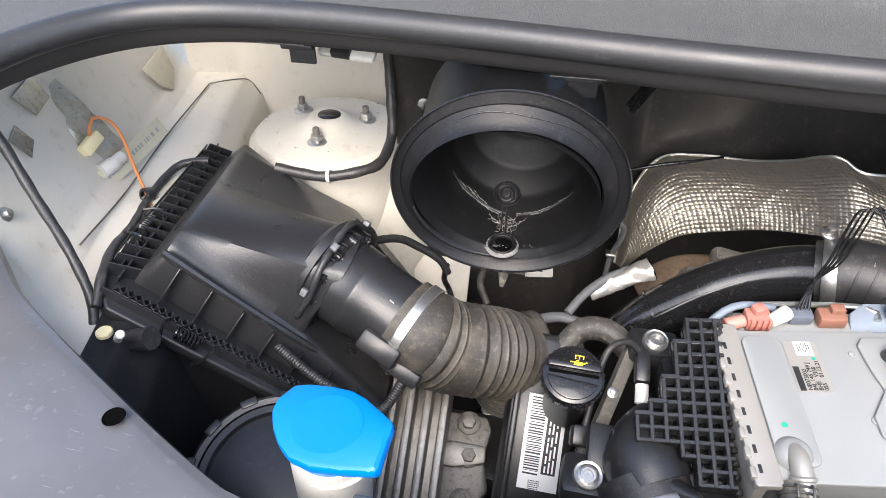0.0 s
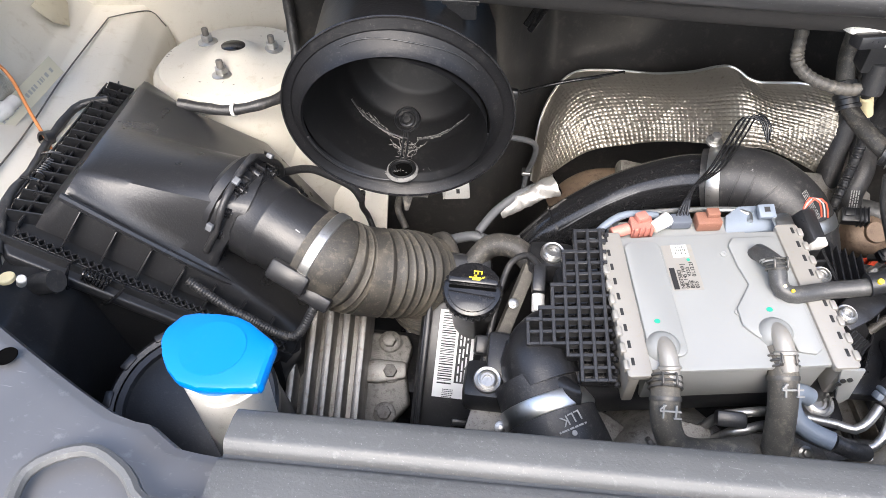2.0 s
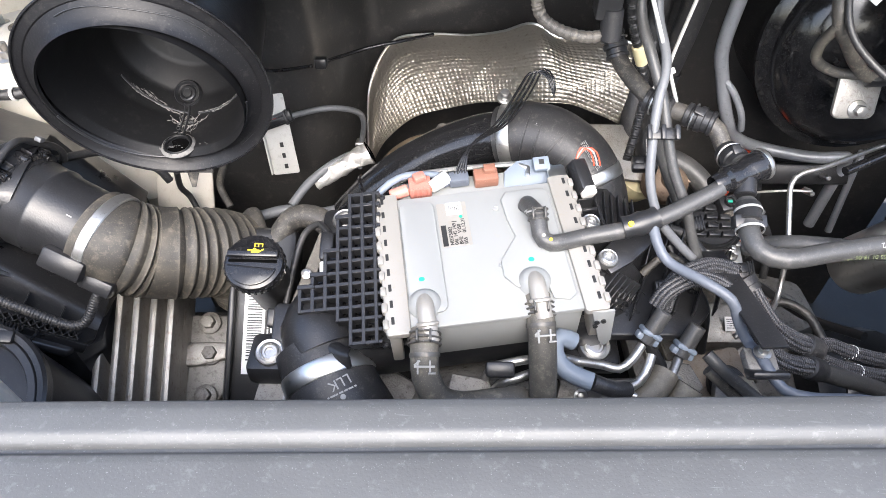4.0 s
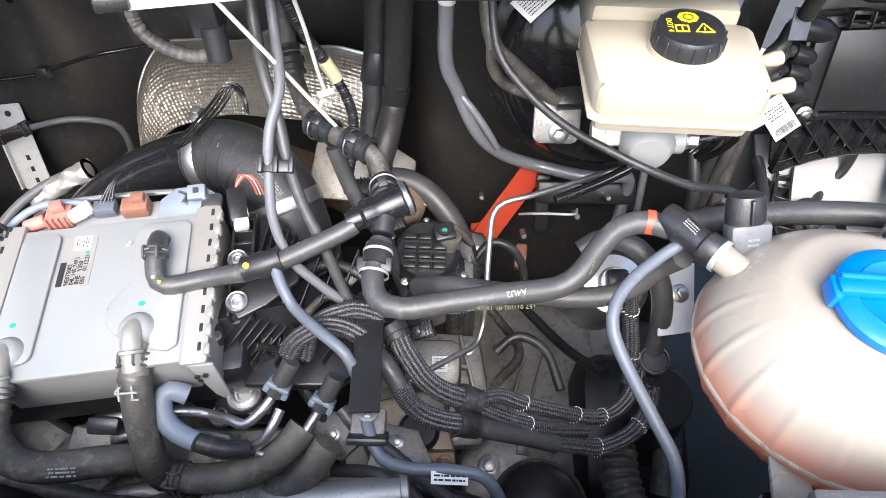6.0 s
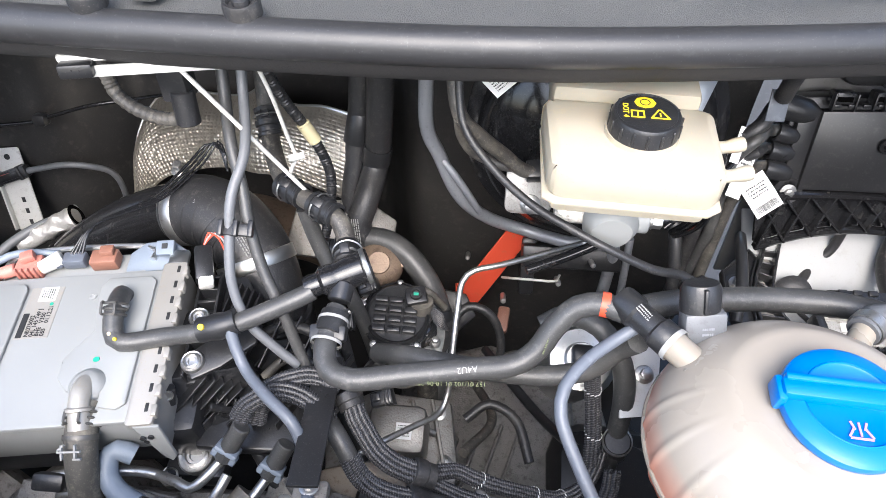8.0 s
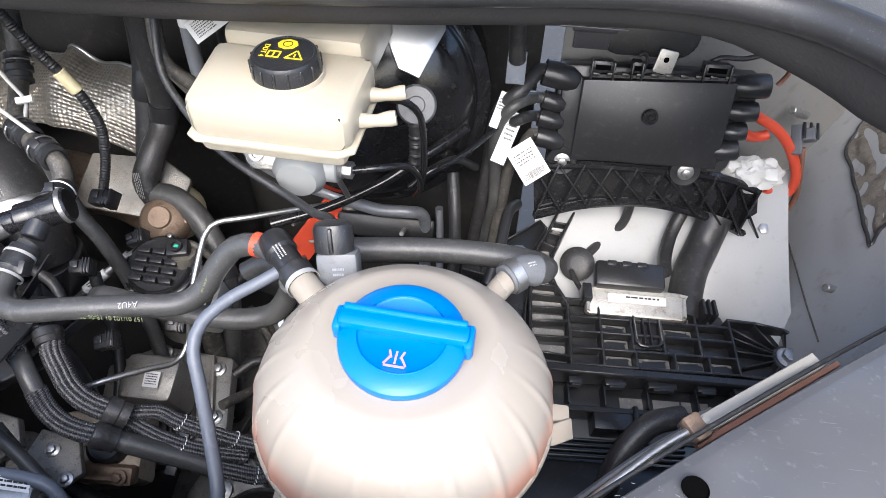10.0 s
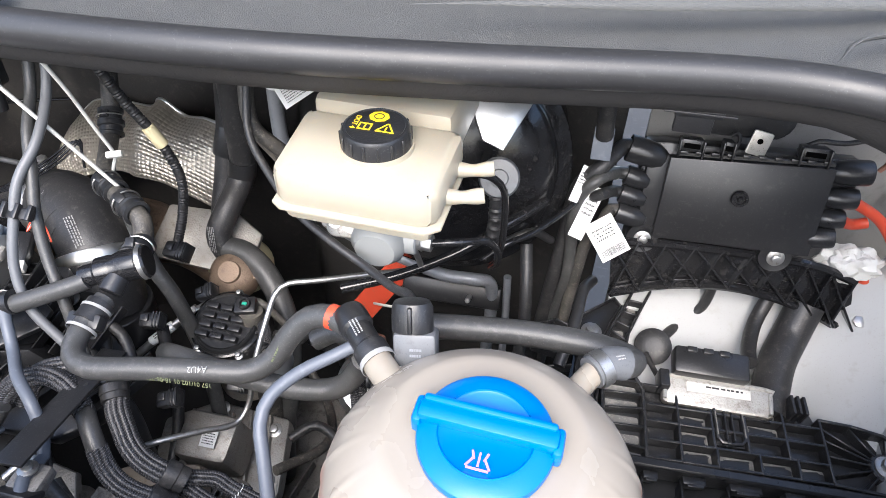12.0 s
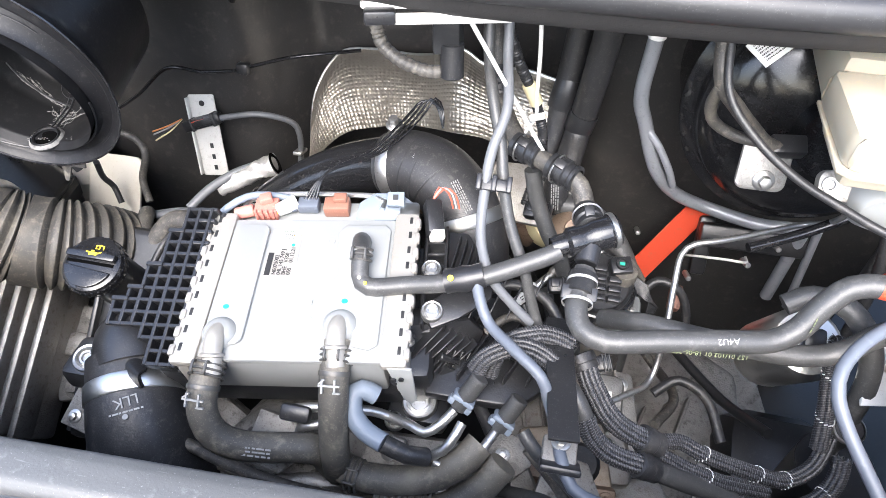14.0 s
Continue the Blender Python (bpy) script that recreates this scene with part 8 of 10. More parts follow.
bars(axes((0.07, 0.452, 1.0275), (0, -0.5, 0.85)), 0.012, 0.012, 5, ink, tg, rng=random.Random(41), cols=2)
part("oil_plug", lathe(axes((0.052, 0.388, 1.006), (0, -0.3, 0.95)), [(0.02, -0.01), (0.02, 0.006), (0.016, 0.01), (0, 0.01)], 20), plastic, blk)
dark = thing("drive_motor", (0.30, 0.60, 0.8), "dark ribbed plastic shroud under the tank", "shroud")
part("shroud", box(axes((0.31, 0.50, 0.80), (0.1, -0.4, 0.9)), 0.15, 0.2, 0.10, 0.04), plastic, dark)
part("shroud_can", rod((0.285, 0.43, 0.93), (0.28, 0.42, 1.03), 0.035, n=24), plastic, dark)
alt = thing("auxiliary_pump", (0.235, 0.49, 1.05), "silver auxiliary pump behind the coolant hose", "pump")
part("pump_can", lathe(axes((0.232, 0.487, 1.115), (0.0, -0.5, 0.85)), [(0.034, -0.09), (0.034, 0.0), (0.028, 0.008), (0.016, 0.01), (0.014, 0.016), (0, 0.016)], 28), alu, alt)
part("pump_plug", box(axes((0.232, 0.48, 1.13), (0, -0.5, 0.85)), 0.02, 0.02, 0.02, 0.004), plastic, alt)
part("pump_bracket", prism(axes((0.277, 0.45, 1.145), (0.1, -0.5, 0.85)), [(-0.02, -0.035), (0.012, -0.03), (0.016, 0.03), (-0.016, 0.035)], 0.004, 0.001), lightgrey, alt)
part("bracket_bolt", hexbolt(axes((0.278, 0.45, 1.150), (0.1, -0.5, 0.85)), 0.005, 0.007), steel, alt)
thm = thing("thermostat_stub", (0.272, 0.42, 1.08), "steel-ringed black pipe stub beside the tank", "pipe stub")
part("stub", rod((0.268, 0.43, 1.06), (0.262, 0.415, 1.10), 0.0115, n=20), plastic, thm)
part("ring", lathe(axes((0.262, 0.416, 1.098), (-0.1, -0.4, 0.9)), [(0.0115, -0.004), (0.0128, -0.003), (0.0128, 0.003), (0.0115, 0.004)], 24), steel, thm)
for n, (pts, r) in enumerate((([(0.0, 0.52, 1.10), (0.02, 0.48, 1.02), (0.03, 0.42, 0.97)], 0.006), ([(0.10, 0.62, 0.95), (0.14, 0.58, 0.93), (0.16, 0.52, 0.95), (0.13, 0.46, 0.98)], 0.0055), ([(0.15, 0.66, 0.90), (0.18, 0.60, 0.92), (0.22, 0.54, 0.93), (0.25, 0.48, 0.97)], 0.006), ([(-0.06, 0.40, 1.10), (-0.03, 0.37, 1.06), (0.0, 0.34, 1.02), (0.03, 0.30, 0.98)], 0.006), ([(0.0, 0.35, 1.09), (0.03, 0.33, 1.07), (0.06, 0.30, 1.05), (0.10, 0.27, 1.02)], 0.0055), ([(-0.02, 0.47, 1.13), (0.0, 0.44, 1.11), (0.02, 0.43, 1.08), (0.03, 0.42, 1.02)], 0.005), ([(-0.02, 0.34, 1.04), (0.01, 0.35, 1.0), (0.05, 0.345, 0.98), (0.12, 0.33, 0.97)], 0.008), ([(0.02, 0.60, 1.07), (0.05, 0.58, 1.09), (0.08, 0.575, 1.10), (0.10, 0.58, 1.07)], 0.004))):
    hose("engine_loom", pts, r, (rubber, rubber_dusty, plastic)[n % 3], "dark cable deep between engine parts", "cable", group="deep cables")
ob = thing("orange_sensor", (0.170, 0.679, 0.941), "orange-brown sensor plug with a white wire", "sensor")
part("sensor_body", box(axes((0.170, 0.679, 0.941), (0, -0.4, 0.9), (0.1, 1, 0)), 0.035, 0.016, 0.016, 0.004), brown_pl, ob)
rd = thing("red_strap", (0.16, 0.76, 0.95), "flat bright red-orange plastic strap on the bulkhead", "strap")
part("strap_face", bar_between(Vector((0.122, 0.742, 0.935)), Vector((0.185, 0.752, 1.012)), 0.036, 0.003, Vector((0.3, -0.9, 0.3))), red_pl, rd)
part("strap_hook", box(axes((0.118, 0.738, 0.938), (0.3, -0.9, 0.3)), 0.03, 0.012, 0.004, 0.001), red_pl, rd)
for p in ((0.118, 0.784, 0.958), (0.231, 0.685, 1.020), (0.166, 0.665, 1.005), (0.280, 0.739, 1.002)):
    tagged(part("wall_stud", rod(Vector(p), Vector(p) + Vector((0, -0.022, 0.012)), 0.0035, n=10), steel), "small zinc stud on the bulkhead", "stud", "wall studs")

# ---- brake servo, reservoir and master cylinder ----
serv = thing("brake_servo", (0.245, 0.72, 1.2), "large black round brake servo on the bulkhead", "brake servo")
VMS = axes((0.245, 0.70, 1.225), (0.0, -0.99, 0.12), (1, 0, 0))
part("servo_drum", lathe(VMS, [(0.125, -0.12), (0.131, -0.02), (0.135, -0.012), (0.135, -0.004), (0.130, 0.0), (0.122, 0.004), (0.118, 0.018), (0.10, 0.034), (0.06, 0.046), (0.04, 0.05), (0.038, 0.07), (0, 0.07)], 64), gloss, serv)
part("servo_plate", prism(axes((0.178, 0.598, 1.218), (0, -0.9, 0.35)), rounded(-0.024, -0.018, 0.02, 0.03, 0.008), 0.006, 0.002), cast, serv, "silver mounting plate")
part("plate_nut", hexbolt(axes((0.178, 0.590, 1.213), (0, -0.9, 0.35)), 0.006, 0.012), steel, serv)
part("check_valve", lathe(axes((0.318, 0.598, 1.279), (0.1, -0.85, 0.5)), [(0.018, -0.02), (0.018, -0.002), (0.016, 0.003), (0.008, 0.004), (0.007, 0.006), (0, 0.006)], 28), palegrey, serv, "grey round check valve")
part("valve_hose", tube([(0.317, 0.594, 1.268), (0.318, 0.592, 1.255), (0.318, 0.594, 1.235), (0.316, 0.60, 1.21)], 0.006, 10, 0.002, lambda s: 1 + 0.15 * math.sin(s * 1200)), rubber, serv)
part("servo_shield", prism(axes((0.300, 0.640, 1.320), (0.25, -0.75, 0.6), (1, 0.1, -0.2)), [(-0.035, 0.03), (0.03, 0.03), (0.036, 0.015), (0.02, -0.032), (0.0, -0.028)], 0.003, 0.001), alu, serv, "bright folded plate")

mc = thing("master_cylinder", (0.235, 0.53, 1.25), "cast aluminium brake master cylinder with pipe nuts", "master cylinder")
part("cylinder", lathe(axes((0.236, 0.60, 1.270), (0.0, -0.97, -0.1)), [(0.02, 0.0), (0.02, 0.06), (0.022, 0.065), (0.022, 0.092), (0.016, 0.10), (0, 0.102)], 32), alu_plate, mc)
part("outlet", rod((0.236, 0.520, 1.262), (0.266, 0.520, 1.262), 0.012, n=20), alu_plate, mc)
part("outlet_nut", hexbolt(axes((0.266, 0.521, 1.261), (1, -0.1, 0)), 0.0075, 0.012, washer=1.0), steel, mc)
part("flange_ear", prism(axes((0.205, 0.527, 1.263), (0, -0.8, 0.6)), rounded(-0.014, -0.012, 0.02, 0.012, 0.008), 0.010, 0.002), cast, mc)
part("ear_bolt", lathe(axes((0.199, 0.520, 1.269), (0, -0.8, 0.6)), [(0.006, -0.002), (0.006, 0.003), (0.004, 0.003), (0.0035, 0.001), (0, 0.001)], 16), steel, mc)
part("neck", box((0.238, 0.53, 1.295), 0.06, 0.03, 0.03, 0.004), cast, mc)
hose("brake_pipe", [(0.276, 0.520, 1.261), (0.298, 0.525, 1.262), (0.318, 0.540, 1.255), (0.326, 0.555, 1.235), (0.325, 0.575, 1.205), (0.318, 0.59, 1.185)], 0.0032, gloss, "thin black brake pipe from the cylinder", "pipe", group="brake pipes", n=10)
hose("brake_pipe", [(0.298, 0.54, 1.318), (0.315, 0.548, 1.312), (0.326, 0.562, 1.292), (0.328, 0.575, 1.255), (0.326, 0.585, 1.21), (0.318, 0.60, 1.18)], 0.003, gloss, "thin black brake pipe beside the reservoir", "pipe", group="brake pipes", n=10)
hose("brake_pipe", [(0.31, 0.60, 1.185), (0.33, 0.61, 1.20), (0.35, 0.63, 1.20), (0.37, 0.66, 1.20), (0.40, 0.70, 1.21)], 0.003, gloss, "thin black brake pipe towards the wing", "pipe", group="brake pipes", n=10)
hose("vacuum_pipe", [(0.18, 0.56, 1.155), (0.23, 0.58, 1.165), (0.28, 0.60, 1.185), (0.32, 0.625, 1.205), (0.36, 0.66, 1.22)], 0.005, gloss, "glossy black vacuum pipe", "pipe")

res = thing("brake_fluid_reservoir", (0.235, 0.51, 1.31), "cream translucent brake fluid reservoir with a black cap", "reservoir")
RM = Matrix.Translation((0.2355, 0.503, 1.333)) @ pose(0, 0, 0, 4, 0, -3)
part("upper_shell", prism(RM @ Matrix.Translation((0, 0, -0.012)), [(-0.058, -0.034), (-0.050, -0.041), (0.050, -0.041), (0.060, -0.034), (0.060, 0.035), (0.054, 0.042), (-0.060, 0.042), (-0.064, 0.036)], 0.030, 0.007), fluid_pl, res)
part("lower_shell", prism(RM @ Matrix.Translation((0, 0, -0.028)), [(-0.054, -0.036), (0.054, -0.036), (0.058, 0.03), (-0.058, 0.03)], 0.018, 0.006), fluid_pl, res)
part("rear_chamber", prism(RM @ Matrix.Translation((-0.006, 0.075, -0.020)), [(-0.052, -0.036), (0.056, -0.036), (0.056, 0.06), (-0.052, 0.06)], 0.048, 0.006), fluid_pl, res)
part("seam", prism(RM @ Matrix.Translation((0, 0, -0.0135)), [(-0.060, -0.038), (-0.052, -0.0435), (0.052, -0.0435), (0.062, -0.036), (0.062, 0.04), (-0.064, 0.04)], 0.003, 0.001), fluid_pl, res)
for b0 in (0.02, -0.012):
    part("hose_stub", tube([RM @ Vector((0.055, b0, -0.002)), RM @ Vector((0.068, b0 + 0.004, -0.004)), RM @ Vector((0.084, b0 + 0.008, -0.002))], 0.0052, 12, 0.004, lambda s: 1.0 + 0.12 * math.sin(s * 300)), fluid_pl, res)
part("filler", lathe(RM @ Matrix.Translation((0.005, 0.005, 0.018)), [(0.026, -0.004), (0.026, 0.004), (0, 0.004)], 32), fluid_pl, res)
CPM = RM @ Matrix.Translation((0.005, 0.004, 0.020)) @ Matrix.Diagonal((0.88, 0.88, 0.8, 1))
rc = part("cap", lathe(CPM, [(0.0275, 0.0), (0.0282, 0.002), (0.0278, 0.004), (0.0272, 0.016), (0.0255, 0.019), (0.0235, 0.0195), (0.0228, 0.0188), (0, 0.019)], 48), plastic_fine, res, "black cap with yellow warning symbols")
for k in range(16):
    part("cap_rib", box(CPM @ pose(0, 0, 0, 0, 0, 22.5 * k) @ Matrix.Translation((0.0277, 0, 0.010)), 0.0016, 0.0022, 0.013, 0.0005, seg=1), plastic_fine, rc)
YM = CPM @ Matrix.Translation((0, 0, 0.0193))
words("DOT 4", YM @ Matrix.Translation((-0.0165, 0.001, 0)) @ pose(0, 0, 0, 0, 0, -90), 0.0062, yellow, rc, "lettering")
ring_bm = prism(YM @ Matrix.Translation((-0.001, 0.0125, 0)), [(0.0085 * math.cos(radians(a)), 0.0075 * math.sin(radians(a))) for a in range(0, 360, 45)], 0.0003, 0)
part("symbol", ring_bm, yellow, rc, smooth=0)
part("symbol_core", lathe(YM @ Matrix.Translation((-0.001, 0.0125, 0.0003)), [(0.0042, 0.0), (0.0042, 0.0003), (0.0034, 0.0003), (0.0034, 0.0)], 20), plastic_fine, rc)
tri_bm = mk()
for q, w in (((0.0095, -0.0068, 0), 0), ((0.0058, -0.0015, 60), 1), ((0.0132, -0.0015, -60), 1)):
    box(YM @ Matrix.Translation((q[0], q[1], 0)) @ pose(0, 0, 0, 0, 0, q[2]), 0.0135, 0.0012, 0.0004, 0, tri_bm)
box(YM @ Matrix.Translation((0.0095, -0.0025, 0)), 0.0012, 0.0045, 0.0004, 0, tri_bm)
part("symbol", tri_bm, yellow, rc, smooth=0)
book = mk()
for q in ((-0.0075, -0.007, 0.010, 0.0012), (-0.0075, 0.001, 0.010, 0.0012), (-0.0122, -0.003, 0.0012, 0.009), (-0.0075, -0.003, 0.0012, 0.009), (-0.0028, -0.003, 0.0012, 0.009)):
    box(YM @ Matrix.Translation((q[0], q[1], 0)), q[2], q[3], 0.0004, 0, book)
part("symbol", book, yellow, rc, smooth=0)
pl = thing("servo_label", (0.150, 0.600, 1.345), "white label with a printed square", "label")
LBM = axes((0.150, 0.600, 1.345), (-0.1, -0.55, 0.8), (0.75, 0.6, 0.35))
part("card", box(LBM, 0.05, 0.024, 0.0008, 0), label_mat, pl)
bars(LBM @ Matrix.Translation((-0.012, 0.0, 0.0004)), 0.018, 0.018, 7, ink, pl, rng=random.Random(51), cols=3)
bars(LBM @ Matrix.Translation((0.013, 0.0, 0.0004)), 0.018, 0.016, 4, ink, pl, rng=random.Random(52))

# ---- coolant tank ----
tank = thing("coolant_tank", (0.348, 0.345, 1.10), "round translucent white coolant tank with a blue cap", "expansion tank")
TC = Vector((0.348, 0.345, 1.2165))


def ellipsoid(rh, rv, z0=-1.0, z1=1.0, n=72, m=36, ribs=0.0):
    bm = mk()
    rings = []
    for i in range(m + 1):
        s = z0 + (z1 - z0) * i / m
        s = math.sin(s * math.pi / 2)
        c = math.sqrt(max(0.0, 1 - s * s))
        ring = []
        for j in range(n):
            a = 2 * math.pi * j / n
            wob = 1.0
            if ribs and math.sin(a) < 0.5:
                d = abs(((a * 20 / math.pi) % 2) - 1)
                k = max(0.0, min(1.0, (0.95 - abs(s)) / 0.3)) * max(0.0, min(1.0, (0.78 - s) / 0.3))
                wob = 1.0 + ribs * k * max(0.0, 1 - d / 0.30) * max(0.0, min(1.0, (0.5 - math.sin(a)) / 0.3))
            ring.append(bm.verts.new(TC + Vector((rh * c * math.cos(a) * wob, rh * c * math.sin(a) * wob, min(rv * s, rv * 0.80 + 0.2 * max(0.0, rv * s - rv * 0.80))))))
        rings.append(ring)
    for a, b in zip(rings, rings[1:]):
        for j in range(n):
            bm.faces.new((a[j], a[(j + 1) % n], b[(j + 1) % n], b[j]))
    bmesh.ops.remove_doubles(bm, verts=bm.verts, dist=0.0002)
    if z1 < 1:
        bmesh.ops.holes_fill(bm, edges=bm.edges)
    return bm


part("shell", ellipsoid(0.0970, 0.0715, n=384, m=64, ribs=0.013), filled_pl, tank, "translucent pinkish-white shell", smooth=70)
part("coolant", ellipsoid(0.087, 0.062, -1.0, -0.30), coolant_mat, tank, "pink coolant showing through the shell")
part("belt_seam", tube([TC + Vector((0.0972 * math.cos(a), 0.0972 * math.sin(a), -0.004)) for a in [2 * math.pi * k / 48 for k in range(49)]], 0.0018, 6), tank_pl, tank)
TM = axes((0.349, 0.338, 1.2775), (0.0, -0.12, 1), (1, -0.06, 0))
part("neck", lathe(TM, [(0.036, -0.014), (0.035, 0.0), (0.033, 0.002), (0, 0.002)], 40), tank_pl, tank)
tcap = part("cap", lathe(TM, [(0.0355, 0.0), (0.0375, 0.002), (0.038, 0.005), (0.0375, 0.008), (0.034, 0.0105), (0.026, 0.0115), (0.0245, 0.0105), (0, 0.011)], 56), blue_pl, tank, "bright blue cap with a raised bar")
part("cap_bar", box(TM @ Matrix.Translation((0, 0.004, 0.012)), 0.078, 0.013, 0.010, 0.0035), blue_pl, tcap)
part("cap_bar", box(TM @ Matrix.Translation((0, 0.0095, 0.0145)), 0.074, 0.005, 0.008, 0.002), blue_pl, tcap)
for sgn in (-1, 1):
    part("cap_lug", box(TM @ Matrix.Translation((sgn * 0.0385, 0.004, 0.007)), 0.006, 0.017, 0.014, 0.0025), blue_pl, tcap)
part("cap_ring", lathe(TM, [(0.0268, 0.0112), (0.0262, 0.0122), (0.0256, 0.0112)], 48), blue_pl, tcap)
pink = mat("pink_print", (0.55, 0.25, 0.4), 0.5, vary=0.05, bump=0)
wt_bm = mk()
for q in ((0.0, -0.0215, 0, 0.012), (-0.0048, -0.0182, 58, 0.006), (0.0048, -0.0182, -58, 0.006), (0.0, -0.016, 90, 0.008), (-0.0035, -0.014, 110, 0.005), (0.0035, -0.014, 70, 0.005)):
    box(TM @ Matrix.Translation((q[0], q[1], 0.0115)) @ pose(0, 0, 0, 0, 0, q[2]), q[3], 0.0012, 0.0006, 0, wt_bm)
part("warning_mark", wt_bm, pink, tcap, smooth=0)
part("inlet", tube([(0.288, 0.385, 1.247), (0.277, 0.392, 1.250), (0.268, 0.400, 1.253)], 0.0105, 14), tank_pl, tank)
part("inlet_web", box(axes((0.284, 0.380, 1.248), (0.2, -0.3, 0.9), (1, -1, 0)), 0.02, 0.024, 0.012, 0.004), tank_pl, tank)
part("outlet", tube([(0.396, 0.412, 1.238), (0.405, 0.425, 1.243), (0.414, 0.437, 1.247)], 0.0085, 14), tank_pl, tank)
tab = part("side_tab", box(axes((0.446, 0.345, 1.214), (0.3, -0.2, 0.9), (1, 0.1, 0)), 0.022, 0.012, 0.004, 0.0015), tank_pl, tank, "translucent side clip")
part("side_tab", box(axes((0.451, 0.334, 1.210), (0.6, -0.5, 0.6), (1, 0.3, 0)), 0.020, 0.014, 0.003, 0.0012), tank_pl, tank)
part("foot", prism(axes((0.408, 0.266, 1.199), (0, -0.35, 0.95)), [(-0.026, -0.008), (0.004, 0.022), (0.012, 0.020), (0.017, -0.008), (0.014, -0.022), (-0.026, -0.022)], 0.004, 0.001), tank_pl, tank, "translucent fixing foot")
part("foot_screw", lathe(axes((0.4133, 0.2628, 1.205), (0, -0.35, 0.95)), [(0.0072, -0.002), (0.0072, 0.002), (0.0055, 0.0032), (0.0042, 0.0030), (0.0034, 0.0012), (0, 0.0012)], 20), rubber, tank, "black fixing screw")
part("foot", prism(axes((0.285, 0.266, 1.199), (0, -0.35, 0.95)), [(-0.006, -0.022), (0.020, -0.022), (0.018, 0.010), (-0.004, 0.020)], 0.004, 0.001), tank_pl, tank)
part("foot_screw", hexbolt(axes((0.4035, 0.254, 1.182), (0, -0.35, 0.95)), 0.0045, 0.006), gloss, tank)
part("foot_screw", hexbolt(axes((0.283, 0.255, 1.182), (0, -0.35, 0.95)), 0.0045, 0.006), gloss, tank)
lev = thing("level_sensor", (0.29, 0.42, 1.25), "grey plug-in coolant level sensor with a black plug", "sensor")
LSM = axes((0.291, 0.415, 1.252), (-0.12, 0.40, 0.9), (1, 0.1, 0.1))
part("sensor_block", box(LSM @ Matrix.Translation((0, 0, 0.004)), 0.029, 0.018, 0.024, 0.003), palegrey, lev)
bars(LSM @ Matrix.Translation((0.001, -0.0091, 0.003)) @ pose(0, 0, 0, 90), 0.008, 0.008, 2, acpipe, lev, rng=random.Random(61))
part("plug", lathe(LSM @ Matrix.Translation((-0.002, 0, 0.016)), [(0.014, 0), (0.014, 0.016), (0.012, 0.020), (0, 0.021)], 24, squash=0.75), plastic_fine, lev)
part("plug_rib", box(LSM @ Matrix.Translation((-0.002, -0.011, 0.026)), 0.003, 0.004, 0.018, 0.001), plastic_fine, lev)
# hose that leaves the tank to the back
rh = hose("coolant_hose", [(0.262, 0.455, 1.228), (0.285, 0.462, 1.228), (0.315, 0.470, 1.225), (0.36, 0.476, 1.224), (0.405, 0.474, 1.226), (0.428, 0.466, 1.230), (0.437, 0.455, 1.236), (0.430, 0.444, 1.243), (0.418, 0.439, 1.246)], 0.0098, greyhose, "grey coolant hose curving round behind the tank", group="coolant hoses", n=16)
part("hose_end", tube([(0.430, 0.445, 1.243), (0.419, 0.440, 1.2465), (0.408, 0.430, 1.245)], 0.0115, 16), palegrey, rh)
part("spring_clip", lathe(axes((0.413, 0.434, 1.246), (0.75, 0.65, 0.1)), [(0.0118, -0.004), (0.0128, -0.004), (0.0128, 0.004), (0.0118, 0.004)], 24), steel, rh)
bars(axes((0.424, 0.437, 1.2565), (0, -0.5, 0.85), (0.9, 0.4, 0)), 0.009, 0.004, 2, white_ink, rh, cols=2)

# ---- fuse box, cables and battery tray ----
fuse = thing("terminal_box", (0.55, 0.71, 1.17), "flat black cable terminal box with cable bosses", "terminal box")
FX = Vector((0.221, 0.030, -0.009)).normalized()
FM = axes((0.549, 0.712, 1.217), (0.02, -0.97, 0.22), FX)
part("cover", prism(FM @ Matrix.Translation((0, 0, -0.010)), [(-0.077, 0.035), (0.075, 0.044), (0.077, -0.049), (-0.077, -0.052)], 0.012, 0.0012), plastic, fuse)
part("cover_bolt", lathe(FM @ Matrix.Translation((-0.004, 0.003, 0.004)), [(0.0085, 0), (0.008, 0.003), (0.0055, 0.003), (0.005, 0.0015), (0.003, 0.0015), (0.002, 0.004), (0, 0.004)], 24), gloss, fuse)
part("back_plate", prism(FM @ Matrix.Translation((0, 0, -0.034)), [(-0.100, 0.045), (-0.072, 0.047), (0.10, 0.051), (0.104, 0.02), (0.094, -0.035), (0.075, -0.058), (-0.095, -0.060), (-0.104, -0.045)], 0.022, 0.004), plastic, fuse)
part("top_edge", bar_between(FM @ Vector((-0.070, 0.0395, 0.0)), FM @ Vector((0.070, 0.0475, 0.0)), 0.004, 0.004, FM.col[2].xyz), plastic_fine, fuse)
for k in range(10):
    a = -0.066 + 0.0145 * k
    part("edge_tooth", box(FM @ Matrix.Translation((a, 0.0415 + 0.053 * (a + 0.066) * 1.05, 0.0006)), 0.0075, 0.0035, 0.005, 0.0006), plastic_fine, fuse)
